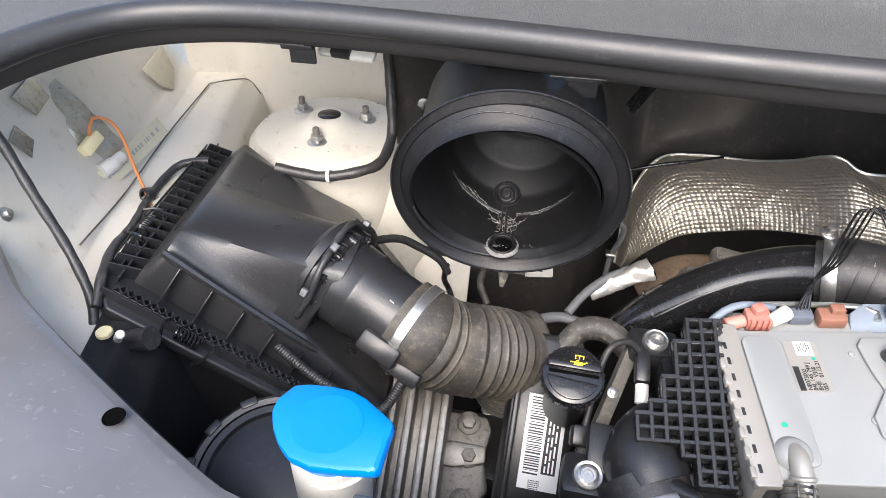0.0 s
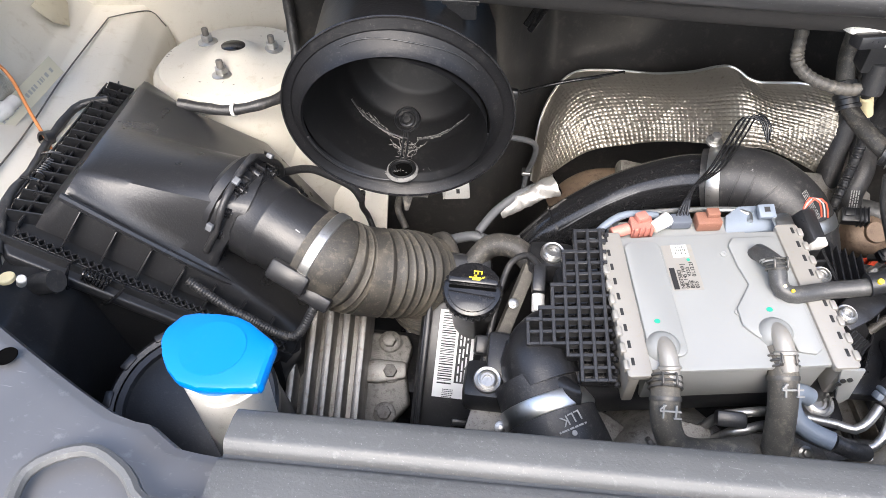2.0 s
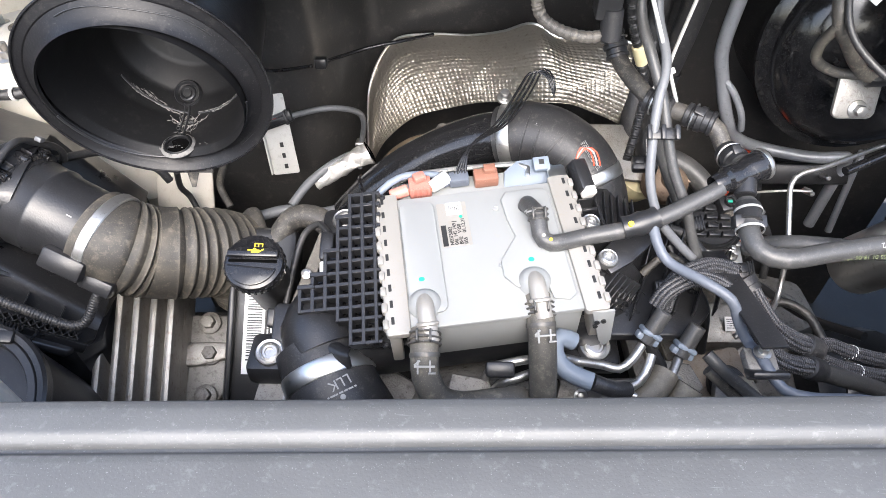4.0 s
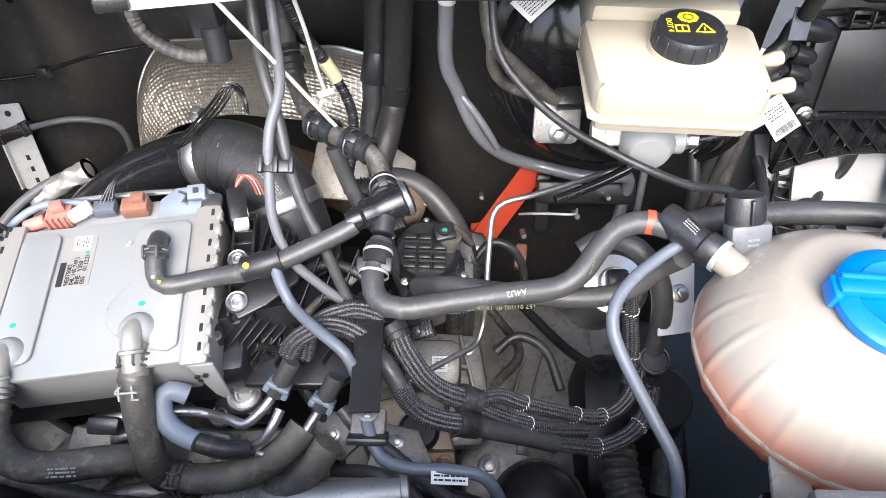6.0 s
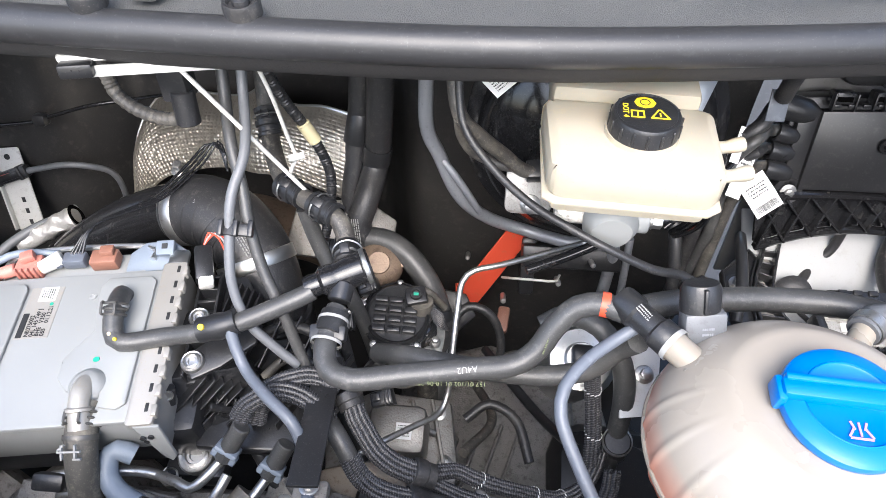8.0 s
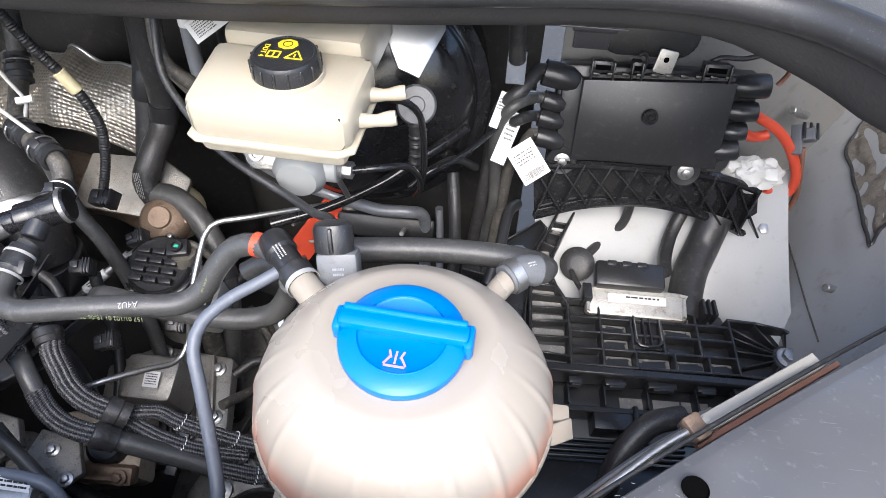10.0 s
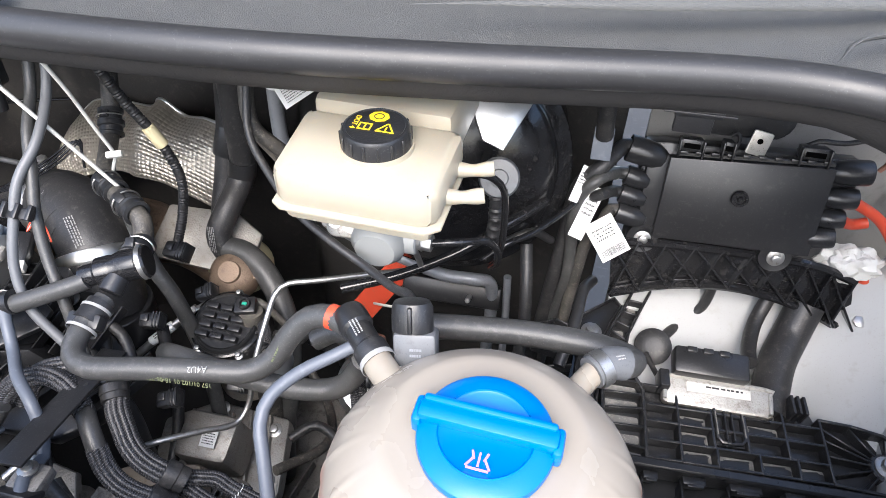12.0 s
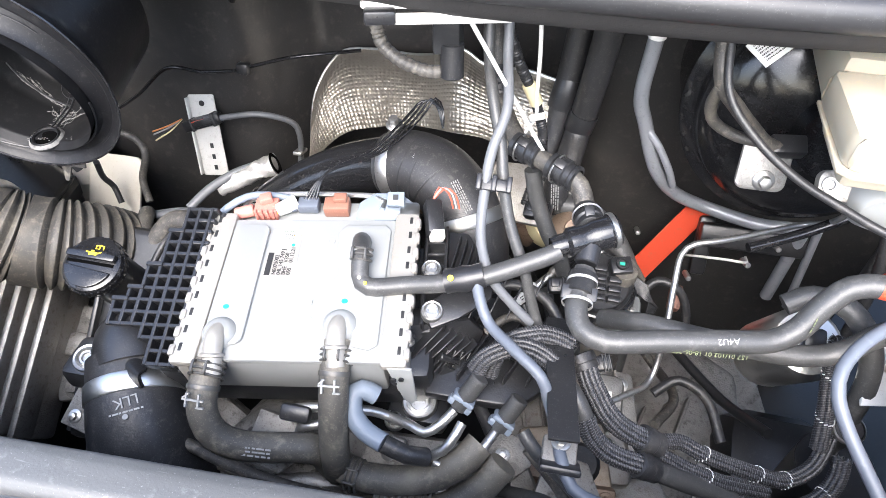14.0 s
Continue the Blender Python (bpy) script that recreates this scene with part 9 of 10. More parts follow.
for a, wv in ((-0.060, 0.022), (-0.026, 0.010), (0.052, 0.026)):
    la = part("latch", box(FM @ Matrix.Translation((a, 0.049 + 0.055 * (a + 0.06), -0.006)), wv, 0.012, 0.014, 0.0015), plastic_fine, fuse)
    part("latch_slot", box(FM @ Matrix.Translation((a, 0.0485 + 0.055 * (a + 0.06), 0.0014)), wv * 0.7, 0.005, 0.001, 0.0003), hole_shade, la)
    for sg in (-0.5, 0.5):
        part("latch_arm", box(FM @ Matrix.Translation((a + sg * wv, 0.046 + 0.055 * (a + 0.06), 0.001)), 0.002, 0.018, 0.008, 0.0006), plastic_fine, la)
part("latch_arm", tube([FM @ Vector((-0.020, 0.047, -0.002)), FM @ Vector((-0.018, 0.060, 0.0)), FM @ Vector((-0.022, 0.066, 0.0)), FM @ Vector((-0.027, 0.063, 0.0))], 0.0018, 8), plastic_fine, fuse)
tabp = part("metal_tab", prism(FM @ Matrix.Translation((-0.001, 0.046, -0.006)) @ pose(0, 0, 0, 0, 0, -10), rounded(-0.0095, 0.0, 0.0095, 0.024, 0.002), 0.003, 0.0006), dull_alu, fuse, "bright metal clip")
part("tab_hole", lathe(FM @ Matrix.Translation((0.001, 0.060, -0.0028)), [(0.0028, 0.0), (0, 0.0004)], 14), hole_shade, tabp)
# cable bosses: half barrels that taper into the cover
for k, (u0, v0, u1, v1, r) in enumerate(((-0.118, 0.0375, -0.079, 0.030, 0.0135), (-0.115, 0.0095, -0.090, 0.003, 0.0098), (-0.117, -0.0105, -0.089, -0.016, 0.0100), (-0.117, -0.0315, -0.085, -0.038, 0.0112))):
    p0, p1 = FM @ Vector((u0, v0, -0.006)), FM @ Vector((u1, v1, -0.006))
    L = (p1 - p0).length
    part("cable_boss", lathe(axes(p0, p1 - p0), [(r * 0.72, 0.004), (r * 0.80, 0), (r, 0.0006), (r * 1.02, 0.003), (r, L * 0.45), (r * 0.92, L * 0.72), (r * 0.62, L * 0.93), (0, L * 1.02)], 28), plastic_fine, fuse)
part("boss_wall", prism(FM @ Matrix.Translation((0, 0, -0.012)), [(-0.098, 0.040), (-0.076, 0.036), (-0.076, -0.052), (-0.094, -0.050)], 0.010, 0.003), plastic, fuse)
for k, (u0, v0, u1, v1, r) in enumerate(((0.070, 0.038, 0.108, 0.042, 0.0125), (0.072, 0.012, 0.104, 0.0145, 0.0105), (0.074, -0.010, 0.099, -0.008, 0.0095), (0.066, -0.033, 0.096, -0.028, 0.0110))):
    p0, p1 = FM @ Vector((u0, v0, -0.007)), FM @ Vector((u1, v1, -0.007))
    L = (p1 - p0).length
    part("cable_boss", lathe(axes(p0, p1 - p0), [(0, -0.004), (r * 0.5, 0.0), (r * 0.86, L * 0.2), (r, L * 0.45), (r * 1.02, L - 0.003), (r * 0.95, L), (r * 0.7, L), (r * 0.66, L - 0.006), (0, L - 0.006)], 28), plastic_fine, fuse)
for a in (-0.0855, 0.0478):
    part("corner_bolt", hexbolt(FM @ Matrix.Translation((a, -0.056, 0.0)), 0.0055, 0.006), steel, fuse)
    part("bolt_dish", lathe(FM @ Matrix.Translation((a, -0.056, -0.004)), [(0.016, -0.012), (0.016, 0.003), (0.012, 0.002), (0, 0.002)], 24), plastic, fuse)
for v0, way, r, mt in ((0.0375, [(0.409, 0.70, 1.2435), (0.391, 0.70, 1.220), (0.386, 0.70, 1.194), (0.383, 0.70, 1.14), (0.375, 0.69, 1.05), (0.368, 0.68, 0.97)], 0.0078, rubber), (0.0095, [(0.406, 0.69, 1.2328), (0.3913, 0.69, 1.2096), (0.3884, 0.69, 1.180), (0.392, 0.69, 1.142), (0.393, 0.69, 1.10), (0.387, 0.69, 1.055), (0.38, 0.68, 0.97)], 0.0064, greyhose), (-0.0105, [(0.413, 0.695, 1.213), (0.402, 0.70, 1.200), (0.397, 0.705, 1.17), (0.396, 0.70, 1.10), (0.39, 0.69, 1.0)], 0.0060, rubber), (-0.0315, [(0.418, 0.69, 1.178), (0.407, 0.695, 1.15), (0.402, 0.69, 1.10), (0.396, 0.68, 1.02)], 0.0066, rubber_dusty)):
    hose("battery_cable", [FM @ Vector((-0.108, v0, -0.006)), FM @ Vector((-0.122, v0 + 0.0005, -0.006)), *way], r, mt, "thick battery cable from the terminal box", "cable", group="battery cables")
nt2 = part("number_tag", rod(FM @ Vector((-0.131, 0.0092, -0.006)), FM @ Vector((-0.121, 0.0095, -0.006)), 0.0070, n=16), label_mat)
tagged(nt2, "white number sleeve on a battery cable", "tag")
words("2", axes(FM @ Vector((-0.126, 0.0120, 0.0012)), (0.0, -0.85, 0.5), (1, 0.1, 0)) @ pose(0, 0, 0, 0, 0, -80), 0.008, ink, nt2)
for k, (p, xd, w, hh) in enumerate((((0.4255, 0.678, 1.1725), (0.72, 0.0, 0.69), 0.031, 0.042), ((0.4010, 0.684, 1.196), (0.93, 0.0, -0.37), 0.015, 0.056), ((0.3900, 0.688, 1.2265), (0.94, 0.0, -0.33), 0.009, 0.038))):
    cdm = axes(p, (0.0, -0.78, 0.62), xd)
    t = part("paper_tag", sheet(lambda u, v: cdm @ Vector(((u - 0.5) * w, (v - 0.5) * hh, 0.0012 * math.sin(3 * v + k))), 4, 10, 0.0004), label_mat)
    tagged(t, "white printed paper tag on the cables", "tag", "paper tags")
    bars(cdm @ Matrix.Translation((0, 0.006, 0.0016)), w * 0.7, hh * 0.34, 4, ink, t, rng=random.Random(70 + k), cols=2)
    if k == 0:
        bars(cdm @ Matrix.Translation((0, -0.014, 0.0016)), w * 0.8, 0.008, 1, ink, t, "barcode", random.Random(80), barcode=True)
for pts, r in (([FM @ Vector((0.098, 0.0145, -0.007)), (0.6647, 0.742, 1.2121), (0.6926, 0.745, 1.1955), (0.7161, 0.745, 1.170), (0.7330, 0.745, 1.138), (0.7330, 0.745, 1.115), (0.7190, 0.745, 1.110), (0.706, 0.745, 1.118)], 0.0056), ([FM @ Vector((0.094, -0.008, -0.007)), (0.668, 0.742, 1.187), (0.684, 0.746, 1.189)], 0.0058)):
    hose("red_cable", pts, r, red_pl, "bright red battery cable", "cable", group="red cables")
rag = mk()
bmesh.ops.create_icosphere(rag, subdivisions=4, radius=1)
for v in rag.verts:
    n = 1 + 0.35 * noise.noise(v.co * 2.2) + 0.12 * noise.noise(v.co * 6)
    v.co = Vector((0.682, 0.735, 1.143)) + Vector((v.co.x * 0.030, v.co.y * 0.018, v.co.z * 0.020)) * n
tagged(part("paper_wad", rag, white_pl, smooth=30), "crumpled white plastic wrapping on a cable end", "wrapping")
hose("brown_wire", [(0.729, 0.752, 1.172), (0.7375, 0.748, 1.140), (0.7440, 0.746, 1.108), (0.7400, 0.745, 1.085), (0.730, 0.742, 1.065)], 0.0035, brown_pl, "brown wire running down the wing", "wire")
pg = thing("wing_plug", (0.73, 0.756, 1.18), "grey cable plug clipped to the wing", "plug")
part("plug_body", box(axes((0.729, 0.756, 1.186), (-0.6, -0.5, 0.6)), 0.020, 0.014, 0.014, 0.002), palegrey, pg)
for q in (-0.007, 0.0, 0.007):
    part("plug_fin", box(axes((0.731 + q, 0.755, 1.193), (-0.6, -0.5, 0.6)), 0.003, 0.018, 0.006, 0.001), plastic_fine, pg)
part("plug_arm", box(axes((0.719, 0.752, 1.182), (-0.6, -0.5, 0.6)), 0.012, 0.034, 0.008, 0.002), palegrey, pg)
for p in ((0.745, 0.827, 1.173), (0.755, 0.616, 1.092)):
    tagged(part("wing_stud", rod(Vector(p) + Vector((0.012, 0.004, -0.006)), Vector(p) + Vector((-0.012, -0.006, 0.006)), 0.0045, n=12), steel), "short zinc stud on the wing", "stud", "wing studs")

truss = thing("terminal_bracket", (0.57, 0.70, 1.06), "black plastic carrier with a triangular truss", "bracket")
top_l = [Vector((0.432, 0.692, 1.160)), Vector((0.50, 0.700, 1.160)), Vector((0.57, 0.707, 1.156)), Vector((0.64, 0.715, 1.148)), Vector((0.69, 0.722, 1.130))]
bot_l = [Vector((0.440, 0.672, 1.105)), Vector((0.50, 0.686, 1.117)), Vector((0.57, 0.694, 1.120)), Vector((0.64, 0.700, 1.102)), Vector((0.705, 0.708, 1.068))]
part("top_rail", tube(top_l, 0.005, 8), gloss, truss)
part("bottom_rail", tube(bot_l, 0.005, 8), gloss, truss)
ts, bs = spline(top_l, 0.002), spline(bot_l, 0.002)
for k in range(9):
    a, b = k / 9, (k + 1) / 9
    t0, t1 = ts[int(a * (len(ts) - 1))], ts[int(b * (len(ts) - 1))]
    b0, b1 = bs[int(a * (len(bs) - 1))], bs[int(b * (len(bs) - 1))]
    for p, q in ((t0, b1), (b0, t1)):
        part("truss_web", bar_between(p, q, 0.0026, 0.012, Vector((0, -0.9, 0.4))), gloss, truss)
part("truss_back", sheet(lambda u, v: ts[int(u * (len(ts) - 1))].lerp(bs[int(u * (len(bs) - 1))], v) + Vector((0, 0.010, 0)), 30, 4, 0.003), gloss, truss)
part("end_block", box(axes((0.706, 0.716, 1.070), (0, -0.5, 0.85)), 0.05, 0.045, 0.03, 0.005), plastic, truss)
part("end_bolt", hexbolt(axes((0.706, 0.709, 1.084), (0, -0.5, 0.85)), 0.007, 0.008), steel, truss)

tray_dust = mat("dusty_tray_floor", (0.14, 0.135, 0.125), 0.7, dirt=(0.32, 0.305, 0.275), amount=0.5, grain=60, specks=0.8)
tray_pl = mat("worn_tray_plastic", (0.016, 0.016, 0.017), 0.32, dirt=(0.11, 0.105, 0.10), amount=0.22, specks=0.8, scratch=0.6)
tr2 = thing("battery_tray", (0.56, 0.53, 1.0), "empty black plastic battery tray with square cells", "battery tray")
TY = Vector((-0.06, 0.985, 0.16)).normalized()
TX = Vector((0.99, 0.09, -0.06)).normalized()
TZ = TX.cross(TY).normalized()
T0 = Vector((0.575, 0.530, 1.040))
TRM = Matrix.Translation(T0) @ Matrix((TX, TZ.cross(TX), TZ)).transposed().to_4x4()
def bar_uv(p, q, w, top, h, bevel=0.0008):
    """A rib of the tray between two points of its plan, its top at height top."""
    a, b = Vector((*p, top - h / 2)), Vector((*q, top - h / 2))
    d = b - a
    m = TRM @ axes((a + b) / 2, (0, 0, 1), d)
    return box(m, d.length + w, w, h, bevel, seg=1)


def cell(u0, v0, u1, v1, dusty):
    """A sunken cell floor with a rim of dust left by dried water."""
    uc, vc, hu, hv = (u0 + u1) / 2, (v0 + v1) / 2, (u1 - u0) / 2 - 0.0022, (v1 - v0) / 2 - 0.0022
    c = part("cell_floor", prism(TRM @ Matrix.Translation((uc, vc, -0.0105)), rounded(-hu, -hv, hu, hv, 0.0025, 3), 0.002, 0.0004), tray_dust if dusty else tray_pl, tr2)
    if dusty:
        part("water_stain", prism(TRM @ Matrix.Translation((uc + 0.0008, vc - 0.0006, -0.0086)), [(x * (0.80 + 0.14 * math.sin(5 * i + 40 * u0)), y * (0.74 + 0.16 * math.sin(3 * i + 60 * v0))) for i, (x, y) in enumerate(rounded(-hu, -hv, hu, hv, 0.004, 3))], 0.0006, 0), plastic, c, "dark dried patch", smooth=0)


part("tray_floor", prism(TRM @ Matrix.Translation((0, 0, -0.020)), [(-0.130, -0.006), (0.150, -0.012), (0.172, 0.004), (0.166, 0.043), (0.148, 0.054), (0.092, 0.061), (0.088, 0.073), (-0.088, 0.073), (-0.108, 0.09), (-0.128, 0.07)], 0.010, 0.003), plastic, tr2)
ROWS_V = (-0.0055, 0.0133, 0.0330, 0.0506, 0.0720)
for v0 in ROWS_V:
    part("cell_rib", bar_uv((-0.0875, v0), (0.088, v0) if v0 < 0.07 else (0.053, v0), 0.0030, 0.003, 0.016), tray_pl, tr2)
for u0, v0, v1 in ((-0.0875, -0.0055, 0.072), (-0.0535, -0.0055, 0.072), (-0.0205, 0.0133, 0.072), (-0.0192, -0.0055, 0.0133), (0.0125, 0.0133, 0.072), (0.0212, -0.0055, 0.0133), (0.0510, 0.0133, 0.072), (0.0573, -0.0055, 0.0133), (0.0880, -0.0055, 0.0600)):
    part("cell_rib", bar_uv((u0, v0), (u0, v1), 0.0030, 0.0034, 0.016), tray_pl, tr2)
for j in range(4):
    v0, v1 = ROWS_V[j], ROWS_V[j + 1]
    cell(-0.0875, v0, -0.0535, v1, False)
    if j == 0:
        for u0, u1 in ((-0.0535, -0.0192), (-0.0192, 0.0212), (0.0212, 0.0573), (0.0573, 0.088)):
            cell(u0, v0, u1, v1, True)
    else:
        cell(-0.0535, v0, -0.0205, v1, True)
        cell(0.0125, v0, 0.051, v1, j > 1)
        if j < 3:
            cell(0.051, v0, 0.088, v1, False)
slot = part("centre_slot", prism(TRM @ Matrix.Translation((-0.0035, 0.046, -0.012)), rounded(-0.016, -0.027, 0.016, 0.026, 0.004), 0.010, 0.001), plastic_fine, tr2, "raised slot between the cells")
for q, wv in ((-0.0135, 0.0028), (0.0135, 0.0028), (-0.004, 0.002), (0.003, 0.002)):
    part("slot_rib", box(TRM @ Matrix.Translation((-0.0035 + q, 0.047, 0.0006)), wv, 0.048, 0.008, 0.0008), plastic_fine, slot)
part("slot_rib", tube([TRM @ Vector((-0.0175, 0.030, 0.003)), TRM @ Vector((-0.013, 0.0205, 0.003)), TRM @ Vector((0.006, 0.0205, 0.003)), TRM @ Vector((0.0105, 0.030, 0.003))], 0.0018, 8), plastic_fine, slot)
for q in (-0.0165, 0.0102):
    part("slot_edge", box(TRM @ Matrix.Translation((q, 0.040, 0.0048)), 0.0013, 0.026, 0.0008, 0.0003), dust_streak, slot, "pale dusty edge")
# clip ears beside the block
for q in (0.060, 0.066, 0.072):
    part("clip_ear", box(TRM @ Matrix.Translation((q, 0.068, 0.004)), 0.0032, 0.020, 0.020, 0.0008), plastic_fine, tr2)
part("clip_ear", box(TRM @ Matrix.Translation((-0.066, 0.078, 0.004)), 0.010, 0.020, 0.018, 0.0015), plastic_fine, tr2)
# pointed end round the bolt
TIP = [(0.088, 0.060), (0.118, 0.0585), (0.148, 0.053), (0.165, 0.043), (0.172, 0.010), (0.168, -0.004), (0.150, -0.010), (0.088, -0.0055)]
for a, b in zip(TIP, TIP[1:]):
    part("tip_rib", bar_uv(a, b, 0.0034, 0.004, 0.018), tray_pl, tr2)
for q in ((0.090, 0.052), (0.090, 0.040), (0.090, 0.024), (0.095, 0.006), (0.118, 0.057), (0.118, -0.006), (0.150, 0.050), (0.168, 0.030)):
    d = (Vector((0.1432, 0.0194)) - Vector(q)).normalized() * 0.012
    part("tip_rib", bar_uv(q, (0.1432 - d.x, 0.0194 - d.y), 0.0022, 0.001, 0.014), tray_pl, tr2)
part("tip_boss", lathe(TRM @ Matrix.Translation((0.1432, 0.0194, -0.008)), [(0.0155, -0.004), (0.0150, 0.008), (0.0130, 0.009), (0, 0.009)], 28), tray_pl, tr2)
part("tip_bolt", hexbolt(TRM @ Matrix.Translation((0.1432, 0.0194, 0.001)), 0.0078, 0.009, washer=1.5), steel, tr2)
# stepped front with latches, and the apron below
part("front_beam", bar_uv((-0.150, -0.010), (0.150, -0.014), 0.010, 0.003, 0.026, 0.002), plastic_fine, tr2)
part("front_shelf", box(TRM @ Matrix.Translation((-0.005, -0.030, -0.030)), 0.285, 0.034, 0.010, 0.002), plastic, tr2)
part("front_edge", bar_uv((-0.145, -0.046), (0.120, -0.046), 0.006, -0.014, 0.020, 0.001), plastic_fine, tr2)
for q, wv in ((-0.118, 0.016), (-0.083, 0.014), (-0.042, 0.022), (0.006, 0.030), (0.052, 0.020), (0.088, 0.016)):
    lt = part("front_latch", box(TRM @ Matrix.Translation((q, -0.020, -0.010)), wv, 0.008, 0.012, 0.0015), plastic_fine, tr2)
    part("latch_lip", box(TRM @ Matrix.Translation((q, -0.0255, -0.0035)), wv * 0.7, 0.003, 0.0025, 0.0006), tray_pl, lt)
    part("latch_web", box(TRM @ Matrix.Translation((q - wv * 0.5, -0.032, -0.018)), 0.002, 0.022, 0.018, 0.0006), plastic_fine, lt)
for q in (-0.02, 0.015, 0.045):
    part("water_stain", box(TRM @ Matrix.Translation((q, -0.034, -0.0248)), 0.028, 0.014, 0.0008, 0.0003), tray_dust, tr2, "dusty patch on the shelf")
part("apron_ledge", box(TRM @ Matrix.Translation((-0.040, -0.058, -0.040)), 0.19, 0.020, 0.006, 0.0015), carrier_mat, tr2, "grey plastic ledge")
bx0 = part("front_box", box(TRM @ Matrix.Translation((-0.045, -0.056, -0.028)), 0.040, 0.020, 0.026, 0.002), plastic_fine, tr2)
part("box_rib", box(TRM @ Matrix.Translation((-0.022, -0.054, -0.020)), 0.006, 0.028, 0.016, 0.002), plastic_fine, bx0)
for k in range(4):
    part("grip_rib", box(TRM @ Matrix.Translation((-0.045, -0.0715 - 0.0052 * k, -0.034 - 0.001 * k)), 0.15, 0.0028, 0.007, 0.0012), plastic_fine, tr2)
part("front_apron", box(TRM @ Matrix.Translation((-0.02, -0.125, -0.050)), 0.26, 0.075, 0.012, 0.004), plastic, tr2, "smooth black apron of the tray")

# ribbed arm that rises from the tray to the terminal bracket, with its bolted plate
arm = thing("tray_arm", (0.445, 0.62, 1.05), "black ribbed arm beside the battery tray", "bracket")
ARM_L = [(-0.131, 0.006), (-0.128, 0.035), (-0.1275, 0.066), (-0.126, 0.092), (-0.124, 0.118), (-0.114, 0.142), (-0.101, 0.166), (-0.088, 0.196)]
ARM_R = [(-0.0875, 0.002), (-0.0868, 0.040), (-0.0868, 0.066), (-0.0985, 0.088), (-0.104, 0.106), (-0.098, 0.132), (-0.084, 0.164), (-0.070, 0.194)]
part("arm_plate", prism(TRM @ Matrix.Translation((0, 0, -0.016)), ARM_L + ARM_R[::-1], 0.008, 0.001), plastic, arm)
for line in (ARM_L, ARM_R):
    for a, b in zip(line, line[1:]):
        part("arm_rib", bar_uv(a, b, 0.0034, 0.004, 0.018), tray_pl, arm)
ladder_l, ladder_r = [Vector((*p, 0)) for p in ARM_L], [Vector((*p, 0)) for p in ARM_R]
for k in range(13):
    w = k * 7 / 12
    i = min(int(w), 6)
    a, b = ladder_l[i].lerp(ladder_l[i + 1], w - i), ladder_r[i].lerp(ladder_r[i + 1], w - i)
    part("arm_rib", bar_uv(a.xy, b.xy, 0.0026, 0.003, 0.016), tray_pl, arm)
    if k < 12 and k not in (6, 9):
        w2 = w + 0.29
        j = min(int(w2), 6)
        a2, b2 = ladder_l[j].lerp(ladder_l[j + 1], w2 - j), ladder_r[j].lerp(ladder_r[j + 1], w2 - j)
        c, hw = (a2 + b2) / 2, (b2 - a2).length / 2 - 0.004
        part("cell_floor", prism(TRM @ Matrix.Translation((c.x, c.y, -0.0082)), rounded(-hw, -0.0045, hw, 0.0045, 0.002, 3), 0.001, 0), tray_dust, arm)
PLATE = [(-0.128, 0.085), (-0.127, 0.118), (-0.116, 0.146), (-0.103, 0.172), (-0.110, 0.182), (-0.150, 0.150), (-0.155, 0.118), (-0.152, 0.098), (-0.156, 0.066), (-0.164, 0.040), (-0.158, 0.024), (-0.142, 0.024), (-0.134, 0.040)]
part("bolt_plate", prism(TRM @ Matrix.Translation((0, 0, -0.012)), PLATE, 0.006, 0.0015), plastic_fine, arm)
for a, b in zip(PLATE, PLATE[1:] + PLATE[:1]):
    part("plate_rim", bar_uv(a, b, 0.0024, -0.001, 0.010), tray_pl, arm)
FORK = [(-0.155, 0.112), (-0.160, 0.135), (-0.176, 0.142), (-0.186, 0.136), (-0.200, 0.132), (-0.200, 0.104), (-0.172, 0.098)]
part("fork", prism(TRM @ Matrix.Translation((0, 0, -0.016)), FORK, 0.006, 0.001), plastic, arm)
for a, b in zip(FORK, FORK[1:] + FORK[:1]):
    part("fork_rim", bar_uv(a, b, 0.0024, -0.002, 0.012), tray_pl, arm)
for a, b in (((-0.160, 0.118), (-0.198, 0.118)), ((-0.178, 0.140), (-0.180, 0.100))):
    part("fork_rim", bar_uv(a, b, 0.0020, -0.003, 0.010), tray_pl, arm)
for k in range(4):
    part("fork_rim", bar_uv((-0.158, 0.088 - 0.020 * k), (-0.185 + 0.004 * k, 0.082 - 0.022 * k), 0.0024, -0.006, 0.014), tray_pl, arm)
part("bolt_boss", lathe(TRM @ Matrix.Translation((-0.1371, 0.1305, -0.008)), [(0.0155, -0.004), (0.0155, 0.005), (0.013, 0.006), (0, 0.006)], 28), plastic_fine, arm)
part("arm_bolt", hexbolt(TRM @ Matrix.Translation((-0.1371, 0.1305, -0.002)), 0.0075, 0.008, washer=1.5), steel, arm)
part("bolt_boss", lathe(TRM @ Matrix.Translation((-0.1535, 0.0360, -0.008)), [(0.010, -0.004), (0.010, 0.004), (0.008, 0.005), (0, 0.005)], 24), plastic_fine, arm)
part("arm_bolt", hexbolt(TRM @ Matrix.Translation((-0.1535, 0.0360, -0.003)), 0.0042, 0.005), steel, arm)
ecu = thing("control_unit", (0.56, 0.61, 1.04), "black control unit with an aluminium rim", "control unit")
EUM = axes((0.5535, 0.612, 1.066), (0, -0.35, 0.94), (1, 0.03, -0.03))
part("unit_case", box(EUM @ Matrix.Translation((-0.005, 0.010, 0.004)), 0.074, 0.030, 0.02, 0.004), plastic_fine, ecu)
